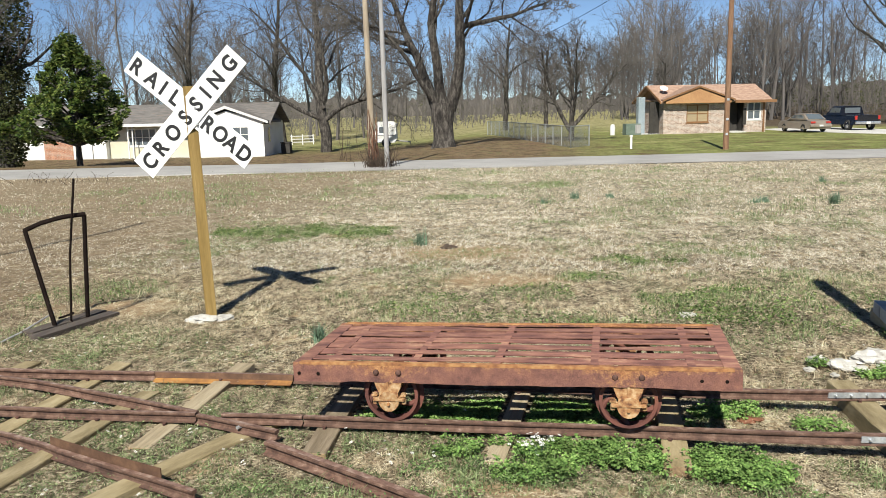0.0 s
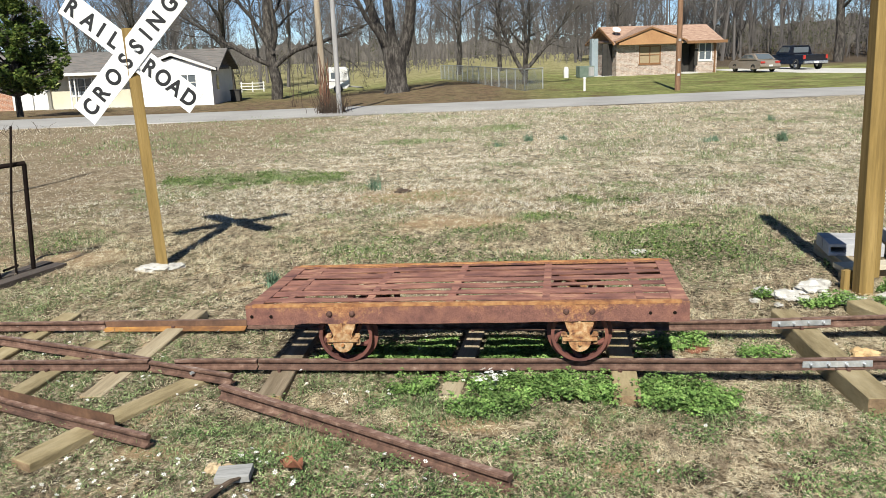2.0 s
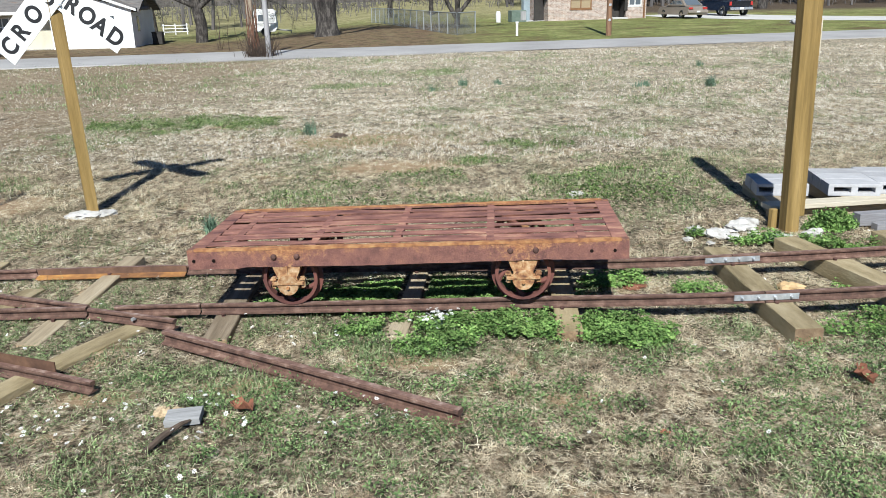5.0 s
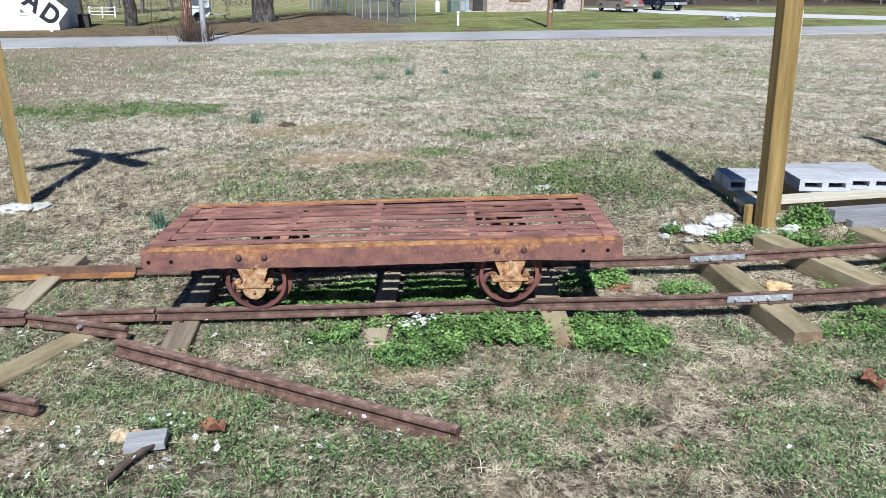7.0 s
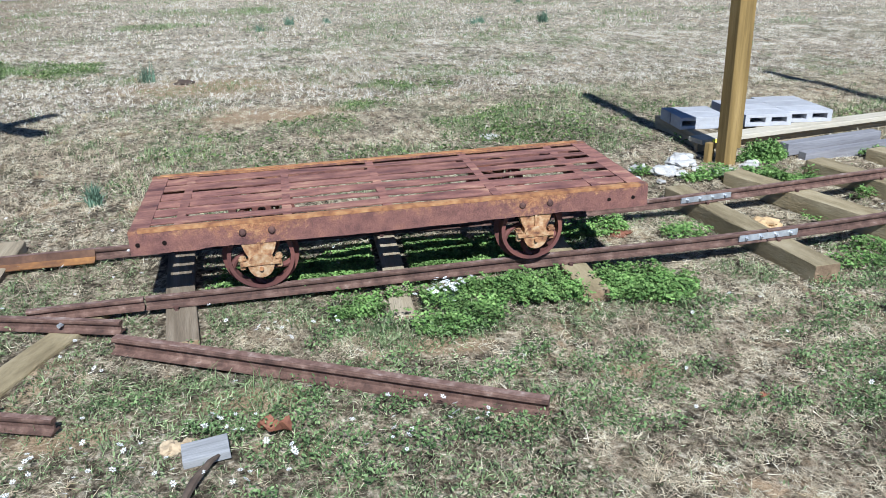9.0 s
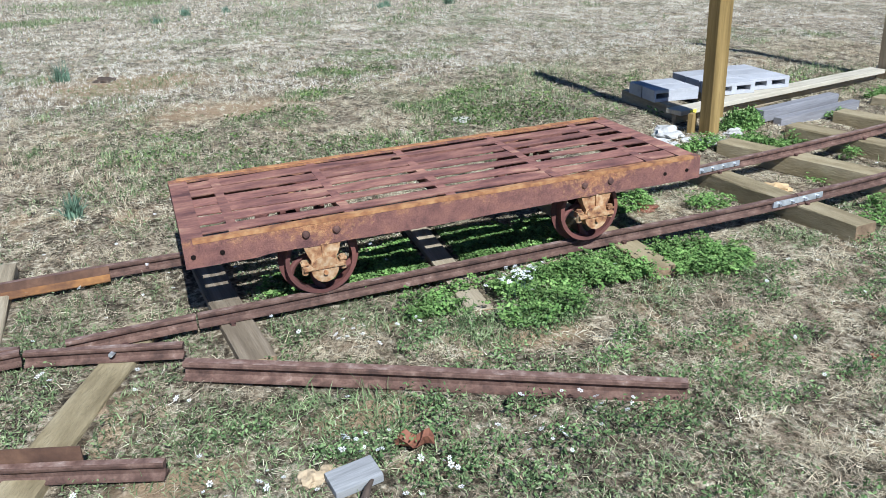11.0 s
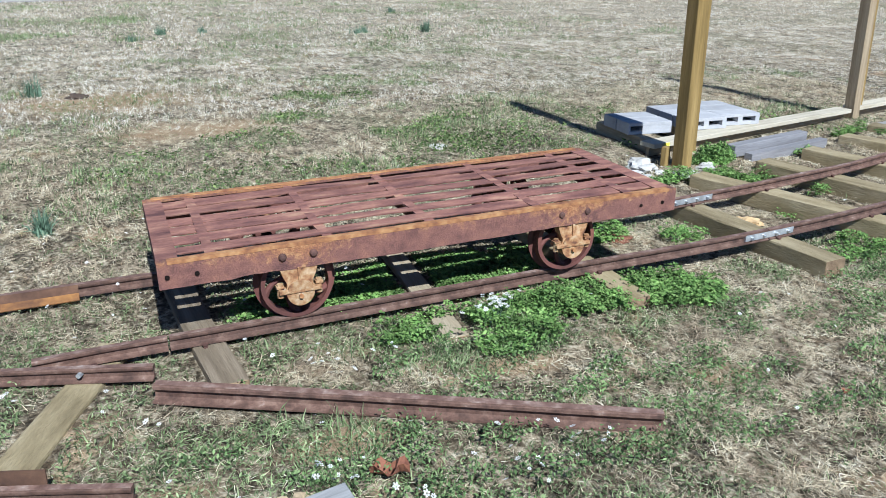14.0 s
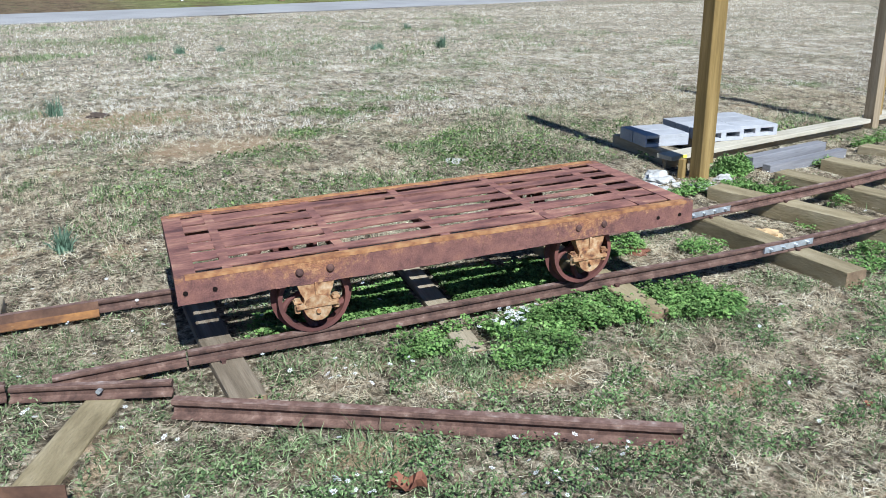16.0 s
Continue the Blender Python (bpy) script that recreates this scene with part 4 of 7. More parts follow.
            out = [(-0.078, -CH + 0.004), (0.078, -CH + 0.004), (0.066, -0.140), (0.052, -0.168), (0.056, -0.205), (-0.056, -0.205), (-0.052, -0.168), (-0.066, -0.140)]
            ped.prism(out, "y", -0.024, 0.024, m)
            ped.box(-0.006, 0.006, sgn * 0.024 - 0.008, sgn * 0.024 + 0.008, -0.185, -CH + 0.004, m, 0.002)
            p = part("pedestal", ped, CAST_TAN, car, "tan rusted cast axle pedestal", False)
            box = Build()
            cup = [(0.058 * math.cos(a), -0.205 + 0.058 * math.sin(a) * 1.1) for a in [math.pi + math.pi * i / 14 for i in range(15)]]
            box.prism(cup, "y", -0.026, 0.034 if sgn > 0 else 0.026, Matrix.Translation((x, yo + (sgn * 0.004), 0)))
            dome = [(0.052 * math.cos(a), -0.196 + 0.040 * math.sin(a)) for a in [math.pi * i / 12 for i in range(13)]]
            box.prism(dome, "y", -0.030, 0.030, Matrix.Translation((x, yo + sgn * 0.006, 0)))
            part("journal_box", box, CAST_TAN, p, "rounded tan rusted journal box", False)
            band = Build().box(-0.088, 0.088, -0.032, 0.032, -0.209, -0.192, Matrix.Translation((x, yo + sgn * 0.004, 0)), 0.004)
            part("clamp_band", band, CAST_TAN, p)
            for e in (-0.080, 0.080):
                c = Build().tube([(x + e, yo + sgn * 0.010, -0.228), (x + e, yo + sgn * 0.010, -0.168)], 0.013, 8)
                c.box(e - 0.016, e + 0.016, -0.016, 0.016, -0.186, -0.176, Matrix.Translation((x, yo + sgn * 0.010, 0)), 0.002)
                part("clamp_bolt", c, CAST_TAN, p)
            c = Build().tube([(x, yo + sgn * 0.028, -0.224), (x, yo + sgn * 0.044, -0.224)], 0.009, 8)
            part("oil_plug", c, RUST_GOLD, p)
    return car


flat_car()

# ---- crossing sign ----
SX, SY = -3.215, 6.835


def letters(text, centre, angle, places, size, y, parent):
    for ch, s in zip(text, places):
        cu = bpy.data.curves.new("letter", "FONT")
        cu.body, cu.size, cu.align_x, cu.align_y = ch, size, "CENTER", "CENTER"
        cu.offset, cu.extrude = 0.0055, 0.0006
        tmp = new("letter", cu)
        me = bpy.data.meshes.new_from_object(tmp.evaluated_get(bpy.context.evaluated_depsgraph_get()))
        bpy.data.objects.remove(tmp)
        cx, cz = (sum(v.co[i] for v in me.vertices) / len(me.vertices) for i in (0, 1))
        xs = [v.co.x for v in me.vertices]
        zs = [v.co.y for v in me.vertices]
        cx, cz = (min(xs) + max(xs)) / 2, (min(zs) + max(zs)) / 2
        me.transform(Matrix.Translation((-cx, -cz, 0)))
        me.transform(Matrix.Diagonal((1.0, 1.12, 1, 1)))
        me.materials.clear()
        me.materials.append(SIGN_BLACK)
        a = radians(angle)
        ob = new("letter", me)
        ob.parent = parent
        ob.matrix_world = Matrix.Translation((centre[0] + s * math.cos(a), y, centre[1] + s * math.sin(a))) @ Matrix.Rotation(-a, 4, "Y") @ Matrix.Rotation(radians(90), 4, "X")


def crossing_sign():
    sign = thing("crossing_sign", "white crossbuck sign with black letters on a yellowish wooden post", "railroad sign")
    z0 = G(SX, SY)
    h = 0.046
    b = Build()
    b.box(-h, h, -h, h, -0.15, 2.05, b=0.004)
    post = part("post", b, TREATED, sign, "yellow-brown treated square post")
    post.matrix_world = Matrix.Translation((SX, SY, z0)) @ Euler((0, radians(-1.7), radians(28))).to_matrix().to_4x4()
    yb = SY - 0.068
    for c, ang, L, w, y, text, places, nm in (
            ((SX - 0.025, 1.716), -39.6, 1.335, 0.212, yb, "RAILROAD", (-0.586, -0.421, -0.300, -0.166, 0.200, 0.327, 0.449, 0.593), "blade"),
            ((SX - 0.036, 1.693), 46.3, 1.325, 0.226, yb - 0.012, "CROSSING", (-0.564, -0.402, -0.230, -0.054, 0.101, 0.232, 0.374, 0.555), "blade")):
        b = Build().box(-L / 2, L / 2, -0.003, 0.003, -w / 2, w / 2, b=0.0012)
        bl = part(nm, b, SIGN_WHITE, sign, "white painted crossbuck blade with black capitals")
        bl.matrix_world = Matrix.Translation((c[0], y, c[1])) @ Matrix.Rotation(radians(-ang), 4, "Y")
        letters(text, c, ang, places, 0.163, y - 0.0042, bl)
    for k, (dx, dz) in enumerate(((0.022, 0.035), (0.03, -0.105))):
        c = Build().tube([(SX + dx, yb - 0.026, 1.70 + dz), (SX + dx, yb + 0.03, 1.70 + dz)], 0.010, 8)
        part("bolt", c, ZINC, sign)


crossing_sign()


def rock(name, x, y, r, mat, label, category, seed, squash=0.5, group=""):
    rs = random.Random(seed)
    bm = bmesh.new()
    bmesh.ops.create_icosphere(bm, subdivisions=3, radius=r)
    o = Vector((rs.uniform(0, 50), rs.uniform(0, 50), 0))
    for v in bm.verts:
        d = v.co.normalized()
        v.co = d * r * (1 + 0.55 * noise.noise(d * 1.6 + o) + 0.22 * noise.noise(d * 4 + o) + 0.10 * noise.noise(d * 9 + o))
        v.co.z *= squash
    me = bpy.data.meshes.new(name)
    bm.to_mesh(me)
    bm.free()
    me.materials.append(mat)
    ob = new(name, me)
    ob.matrix_world = pose(x, y, G(x, y) + r * squash * (0.55 if name == "concrete_rubble" else 0.35), 0, 0, rs.uniform(0, 360))
    return tagged(ob, label, category, group)


rock("concrete_footing", SX - 0.05, SY - 0.10, 0.13, POUR, "crumbled white concrete round the sign post's foot", "concrete footing", 3, 0.25)
rock("concrete_footing", SX + 0.11, SY - 0.02, 0.10, POUR, "crumbled white concrete round the sign post's foot", "concrete footing", 4, 0.25)

# ---- switch frame on planks ----


def switch_frame():
    f = thing("switch_stand_frame", "black bent steel bar frame with a thin upright rod on planks", "steel frame")
    gx = G(-4.4, 6.45)
    bars = (("leg", [(-4.385, 6.29, gx + 0.03), (-4.62, 6.36, gx + 0.84)], 0.019), ("leg", [(-4.27, 6.60, gx + 0.03), (-4.20, 6.58, gx + 0.95)], 0.019),
            ("top_bar", [(-4.63, 6.36, gx + 0.84), (-4.50, 6.42, gx + 0.90), (-4.35, 6.50, gx + 0.94), (-4.19, 6.58, gx + 0.955)], 0.020),
            ("rod", [(-4.335, 6.45, gx + 0.02), (-4.30, 6.47, gx + 0.60), (-4.215, 6.50, gx + 1.27)], 0.010))
    for nm, pts, r in bars:
        part(nm, Build().tube(pts, r, 10), BLACK_STEEL, f, "", True)
    part("crossbar", Build().tube([(-4.43, 6.42, gx + 0.06), (-4.31, 6.46, gx + 0.10)], 0.010, 8), BLACK_STEEL, f)
    a = math.atan2(0.80, 0.22)
    for dx, L in ((-0.075, 0.80), (0.075, 0.86)):
        m = Matrix.Translation((-4.315 + dx, 6.42 - dx * 0.6, gx + 0.012)) @ Matrix.Rotation(a, 4, "Z")
        part("plank", Build().box(-L / 2, L / 2, -0.065, 0.065, -0.03, 0.022, m, 0.004), DARK_BOARD, f, "dark weathered plank")


switch_frame()

# ---- unfinished platform: posts, timbers, blocks ----


POST_PALE = surface("weathered_post_wood", [(0.28, (0.210, 0.150, 0.085)), (0.5, (0.310, 0.235, 0.145)), (0.72, (0.410, 0.325, 0.220))], 1.6, 16, 0.85, 0.0, 0.5, 0.004, (8, 8, 0.45), 0.5, 0.06)


def frame_post(x, y, lean, label, block):
    p = thing("platform_post", label, "wooden post", "platform posts",
              at=Matrix.Translation((x, y, G(x, y) - 0.02)) @ Euler((0, radians(lean), radians(6))).to_matrix().to_4x4())
    part("post_timber", Build().box(-0.050, 0.050, -0.050, 0.050, -0.1, 2.66, b=0.005), TREATED if block else POST_PALE, p, "" if block else "pale weathered post timber")
    part("side_board", Build().box(0.052, 0.088, -0.042, 0.046, 0.14, 2.64, b=0.003), TREATED, p, "lighter board nailed along the post")
    if block:
        part("nailed_block", Build().box(0.089, 0.121, 0.0, 0.06, 1.26, 1.50, b=0.003), PALE_BOARD, p, "short pale block nailed on")


frame_post(2.305, 5.700, -1.3, "yellow-brown squared post set in broken concrete", True)
frame_post(5.055, 6.47, -3.2, "pale squared post with a yellow board rising from the platform beam", False)


def plank(name, a, b, width, thick, mat, label, category, group="", bevel=0.004):
    """A board from a to b, (x, y, top z) each."""
    a, b = Vector(a), Vector(b)
    TIMBERS.append((a.x, a.y, b.x, b.y, width))
    d = b - a
    m = Matrix.Translation((a + b) / 2) @ Euler((0, -math.asin(d.z / d.length), math.atan2(d.y, d.x))).to_matrix().to_4x4()
    return solid(name, Build().box(-d.length / 2, d.length / 2, -width / 2, width / 2, -thick, 0, b=bevel), mat, label, category, group, at=m)


FT = 0.030
first = plank("platform_beam", (2.27, 6.060, FT), (4.95, 6.475, FT), 0.15, 0.036, PALE_BOARD, "pale flat beam of the unfinished platform between two posts", "timber beam", "platform timbers")
plank("platform_joist", (2.29, 6.075, FT - 0.037), (4.93, 6.49, FT - 0.037), 0.038, 0.085, WEATHERED, "weathered edge joist under the platform beam", "timber beam", "platform timbers")
plank("platform_beam", (5.10, 6.53, FT), (9.0, 7.20, FT), 0.15, 0.036, PALE_BOARD, "pale flat beam of the platform past the second post", "timber beam", "platform timbers")
plank("platform_joist", (5.12, 6.55, FT - 0.037), (9.0, 7.22, FT - 0.037), 0.038, 0.085, WEATHERED, "weathered joist under the farther platform beam", "timber beam", "platform timbers")
cross = plank("cross_timber", (2.440, 6.86, FT - 0.0005), (2.395, 6.145, FT - 0.0005), 0.13, 0.115, WEATHERED, "weathered cross timber under the concrete blocks", "timber beam", "platform timbers")
part("paper_tag", Build().box(-1.256, -1.190, -0.0785, -0.0755, -0.033, -0.003), YELLOW, first, "small yellow lumber tag")
plank("cross_timber", (3.64, 6.87, FT - 0.002), (3.68, 6.32, FT - 0.002), 0.10, 0.10, WEATHERED, "weathered cross timber carrying concrete blocks", "timber beam", "platform timbers")
plank("cross_timber", (2.94, 6.87, FT - 0.002), (2.98, 6.24, FT - 0.002), 0.10, 0.10, WEATHERED, "weathered cross timber carrying concrete blocks", "timber beam", "platform timbers")
solid("stub_board", Build().box(-0.032, 0.032, -0.02, 0.02, 0, 0.165, b=0.003), TREATED, "short upright board propping the beam beside the post", "wood stub", at=pose(2.230, 5.80, G(2.2, 5.8) - 0.02, 0, 0, 20))
plank("grey_timber", (2.80, 5.73, 0.035), (3.74, 5.885, 0.035), 0.088, 0.09, GREY_BOARD, "grey weathered timber lying before the platform", "timber beam", "platform timbers")
plank("grey_timber", (2.88, 5.620, -0.012), (3.86, 5.770, -0.012), 0.070, 0.085, GREY_BOARD, "grey weathered timber lying low before the other", "timber beam", "platform timbers")
plank("white_board", (4.80, 5.98, -0.02), (5.75, 6.12, -0.02), 0.11, 0.03, WHITEWASH, "pale bluish board lying in weeds beside the platform", "board")
plank("prop_block", (3.40, 5.96, FT - 0.038), (3.46, 6.02, FT - 0.038), 0.05, 0.085, PALE_BOARD, "small wooden prop block under the beam", "wood block", "platform timbers")


def block_mesh(L, W, H, holes):
    """A hollow block lying on its side: two long openings run right through from face to face."""
    b = Build()
    hh, wall = H * 0.44, (H - H * 0.44) / 2
    b.box(-L / 2, L / 2, -W / 2, W / 2, 0, wall, b=0.003)
    b.box(-L / 2, L / 2, -W / 2, W / 2, H - wall, H, b=0.003)
    cuts = sorted(holes)
    x = -L / 2
    for c, w in cuts:
        b.box(x, c - w / 2, -W / 2 + 0.001, W / 2 - 0.001, wall - 0.001, H - wall + 0.001)
        x = c + w / 2
    b.box(x, L / 2, -W / 2 + 0.001, W / 2 - 0.001, wall - 0.001, H - wall + 0.001)
    return b.mesh("concrete_block", CONCRETE)


TWO = block_mesh(0.392, 0.195, 0.094, [(-0.09, 0.13), (0.09, 0.13)])
ONE = block_mesh(0.392, 0.195, 0.094, [(-0.125, 0.11)])


def concrete_block(mesh, x, y, yaw, label):
    ob = new("concrete_block", mesh)
    ob.matrix_world = pose(x, y, FT + 0.001, 0, 0, yaw)
    tagged(ob, label, "concrete block", "concrete blocks")


TIMBERS.append((2.3, 6.60, 3.72, 6.75, 0.55))
TIMBERS.append((-1.36, 3.09, -1.21, 3.095, 0.11))
TIMBERS.append((-1.645, 3.955, -0.102, 3.002, 0.085))
HOL = "pale grey hollow concrete block lying on platform timbers"
for yaw, x, y, me in ((-8.0, 2.500, 6.395, ONE), (-7.6, 2.525, 6.600, TWO), (-6.8, 3.040, 6.345, TWO), (-7.2, 3.440, 6.372, TWO), (-6.9, 3.063, 6.548, TWO), (-7.3, 3.463, 6.575, TWO), (-6.7, 3.088, 6.751, TWO), (-7.0, 3.487, 6.778, TWO)):
    concrete_block(me, x, y, yaw, HOL)

for k, (x, y, r) in enumerate(((1.76, 5.62, 0.085), (1.97, 5.74, 0.102), (2.08, 5.90, 0.075), (1.86, 5.54, 0.050), (2.11, 5.47, 0.070), (2.20, 5.52, 0.052), (2.42, 5.56, 0.060), (2.28, 5.46, 0.042), (2.47, 5.62, 0.050), (1.64, 5.74, 0.06), (1.55, 5.60, 0.035), (1.68, 5.48, 0.03), (2.02, 5.60, 0.04), (2.24, 5.38, 0.03))):
    rock("concrete_rubble", x, y, r, POUR, "lump of broken white concrete near the post's foot", "concrete rubble", 20 + k, 0.42, "concrete rubble")
rock("tan_stone", 1.895, 4.63, 0.076, CLAY, "orange-tan broken stone lying between the ties", "stone", 41, 0.52)
rock("tan_stone", 0.955, 4.66, 0.065, LEAF_RED, "flat reddish clay clod between the ties", "stone", 42, 0.3)
rock("tan_stone", -1.40, 3.155, 0.035, STONE_TAN, "small tan stone beside the white board", "stone", 43, 0.6)
rock("tan_stone", -1.345, 3.165, 0.030, STONE_TAN, "small tan stone beside the white board", "stone", 44, 0.6)
rock("scrap", 0.985, 7.12, 0.085, POUR, "flat white scrap lying on the grass", "scrap", 46, 0.12)
solid("white_board", Build().box(-0.075, 0.075, -0.047, 0.047, -0.012, 0.018, b=0.003), WHITEWASH, "small whitewashed board lying in the grass", "board", at=pose(-1.285, 3.09, G(-1.285, 3.09) + 0.022, 6, -4, 4))


def dead_leaf(x, y, s, seed):
    rs = random.Random(seed)
    b = Build()
    vs, fs = [], []
    for i in range(9):
        t = i / 8
        w = s * 0.34 * math.sin(math.pi * min(1, t * 0.92 + 0.06)) * (1 + 0.25 * math.sin(i * 2.4))
        for sg in (-1, 0, 1):
            vs.append(((t - 0.5) * s, sg * w, 0.012 + abs(sg) * s * 0.22 * (1 + 0.5 * math.sin(i * 1.3 + seed)) + 0.04 * s * math.sin(i)))
    for i in range(8):
        for k in (0, 1):
            a = i * 3 + k
            fs.append((a, a + 1, a + 4, a + 3))
    ob = solid("dead_leaf", b.add(vs, fs), LEAF_RED, "curled red-brown dead leaf lying on the grass", "leaf", "dead leaves", at=pose(x, y, G(x, y) + 0.012, rs.uniform(-10, 10), rs.uniform(-10, 10), rs.uniform(0, 360)))
    sm = ob.modifiers.new("thickness", "SOLIDIFY")
    sm.thickness = 0.001


for k, (x, y, s) in enumerate(((-1.060, 3.165, 0.125), (1.72, 3.39, 0.13), (0.70, 2.95, 0.05), (2.35, 4.0, 0.07))):
    dead_leaf(x, y, s, k)
st = Build().tube([(-1.36, 2.83, 0), (-1.32, 2.93, 0.012), (-1.27, 3.01, 0.02), (-1.235, 3.06, 0.012)], [0.012, 0.014, 0.010, 0.004], 7)
solid("rotten_stick", st, STICK, "dark rotten stick lying against the white board", "stick", at=pose(0, 0, G(-1.3, 2.95) + 0.018))
rock("earth_clod", -1.55, 10.60, 0.10, STICK, "dark brown earth clod in the dry field", "clod", 48, 0.3)
flag = thing("flagpole", "slender pole standing in the field, its shadow on the grass", "pole", at=pose(-7.62, 7.6, G(-7.62, 7.6)))
part("shaft", Build().tube([(0, 0, -0.2), (0, 0, 5.6)], 0.035, 10), POLE_GREY, flag, "", True)
rod = Build().tube([(-4.60, 5.80, G(-4.6, 5.8) + 0.01), (-4.56, 6.1, G(-4.56, 6.1) + 0.03), (-4.50, 6.46, G(-4.5, 6.46) + 0.10)], 0.008, 8)
solid("steel_rod", rod, POLE_GREY, "thin grey rod lying against the switch frame", "rod", smooth=True)

# ---- trees ----


def tube_soup(branches):
    """Tapered tubes of many branches as arrays of vertices and quads."""
    V, F, n = [], [], 0
    for pts, rad, sides in branches:
        pts = np.asarray(pts)
        k = len(pts)
        d = np.gradient(pts, axis=0)
        d /= np.linalg.norm(d, axis=1)[:, None] + 1e-9
        up = np.array((0.31, 0.17, 0.94)) if abs(d[0, 2]) < 0.8 else np.array((0.93, 0.3, 0.1))
        a = np.cross(d, up)
        a /= np.linalg.norm(a, axis=1)[:, None] + 1e-9
        c = np.cross(d, a)
        t = np.arange(sides) * 2 * np.pi / sides
        ring = pts[:, None, :] + (a[:, None, :] * np.cos(t)[None, :, None] + c[:, None, :] * np.sin(t)[None, :, None]) * np.asarray(rad)[:, None, None]
        V.append(ring.reshape(-1, 3))
        i = np.arange(k - 1)[:, None] * sides
        j = np.arange(sides)[None, :]
        j2 = (j + 1) % sides
        F.append((np.stack([i + j, i + j2, i + sides + j2, i + sides + j], -1) + n).reshape(-1, 4))
        n += k * sides
    return np.concatenate(V), np.concatenate(F)


def grow(rng, base, way, length, radius, level, spec, out):
    """One branch and its children. spec: per level (segments, wander, lift, children, child length, child spread, sides)."""
    seg, wander, lift, kids, klen, spread, sides = spec[level]
    p, d = np.array(base, float), np.array(way, float)
    pts, rad = [p.copy()], [radius]
    for i in range(seg):
        d = d + rng.normal(0, wander, 3) + np.array((0, 0, lift))
        d /= np.linalg.norm(d)
        p = p + d * length / seg
        pts.append(p.copy())
        rad.append(radius * (1 - (0.72 if level == 0 else 0.85) * (i + 1) / seg))
    out[min(level, 2)].append((pts, rad, sides))
    if level + 1 >= len(spec):
        return
    for k in range(kids):
        t = (0.30 if level == 0 else 0.15) + (0.70 if level == 0 else 0.85) * (k + rng.uniform(0.2, 0.9)) / kids
        f = min(t * seg, seg - 0.01)
        i = int(f)
        q = pts[i] + (pts[i + 1] - pts[i]) * (f - i)
        r = rad[i] * (1 - (f - i)) + rad[i + 1] * (f - i)
        ax = pts[i + 1] - pts[i]
        ax /= np.linalg.norm(ax)
        o = rng.normal(0, 1, 3)
        o -= ax * o.dot(ax)
        o /= np.linalg.norm(o)
        w = ax * math.cos(spread) + o * math.sin(spread)
        w[2] += 0.12
        w /= np.linalg.norm(w)
        grow(rng, q, w, length * klen * rng.uniform(0.7, 1.15) * (1.1 - 0.45 * t), r * rng.uniform(0.36, 0.55), level + 1, spec, out)


def slivers(a, b, width):
    """Tapered twigs of two faces each between the points a and b."""
    n = len(a)
    d = b - a
    side = np.cross(d, np.array((0.25, 1.0, 0.1)))
    side /= np.linalg.norm(side, axis=1)[:, None] + 1e-9
    side *= (width / 2)[:, None]
    V = np.stack([a - side, a + side, b + side * 0.4, b - side * 0.4], 1).reshape(-1, 3)
    return V, np.arange(n * 4).reshape(-1, 4)


def sprout(rng, a, b, kids, klen, spread, rise=0.1):
    """Twigs standing off the segments a to b."""
    n = len(a)
    d = b - a
    L = np.linalg.norm(d, axis=1)
    t = (np.arange(kids)[None, :] + rng.uniform(0.1, 1.0, (n, kids))) / kids
    t = 0.12 + 0.88 * t
    p = a[:, None, :] + d[:, None, :] * t[:, :, None]
    u = (d / (L[:, None] + 1e-9))[:, None, :] + rng.normal(0, spread, (n, kids, 3)) + np.array((0, 0, rise))
    u /= np.linalg.norm(u, axis=2)[:, :, None]
    q = p + u * (L[:, None] * klen * (1.15 - 0.5 * t) * rng.uniform(0.6, 1.3, (n, kids)))[:, :, None]
    return p.reshape(-1, 3), q.reshape(-1, 3)


def twigs_on(rng, branches, kinds):
    """Generations of fine twigs grown from the ends of the boughs: kinds of (children, length, spread, width)."""
    A = np.array([p[i] for p, _, _ in branches for i in range(len(p) - 1)])
    B = np.array([p[i + 1] for p, _, _ in branches for i in range(len(p) - 1)])
    out = []
    for kids, klen, spread, width in kinds:
        A, B = sprout(rng, A, B, kids, klen, spread)
        out.append(slivers(A, B, width * rng.uniform(0.6, 1.2, len(A))))
    return out


def joined(sets):
    V, F, n = [], [], 0
    for v, f in sets:
        V.append(v)
        F.append(f + n)
        n += len(v)
    return np.concatenate(V), np.concatenate(F)


def bare_tree(x, y, limbs, spec, seed, label, twigmat=None, fine=((2, 1.5, 0.7, 0.016), (2, 0.7, 0.8, 0.010))):
    """limbs: trunk pieces (base, way, length, radius) grown from the foot."""
    rng = np.random.default_rng(seed)
    out = [[], [], []]
    for base, way, length, radius in limbs:
        grow(rng, base, way, length, radius, 0, spec, out)
    t = thing("tree", label, "tree", "bare trees", at=pose(x, y, G(x, y) - 0.05))
    crown = joined([tube_soup(out[2])] + twigs_on(rng, out[2], fine))
    for nm, (V, F), mt in (("trunk", tube_soup(out[0]), BARK), ("bough", tube_soup(out[1]), BARK), ("crown", crown, twigmat or TWIG)):
        me = bpy.data.meshes.new(nm)
        me.from_pydata(V.tolist(), [], F.tolist())
        me.polygons.foreach_set("use_smooth", [True] * len(me.polygons))
        me.materials.append(mt)
        part(nm, me, mt, t)
    return t


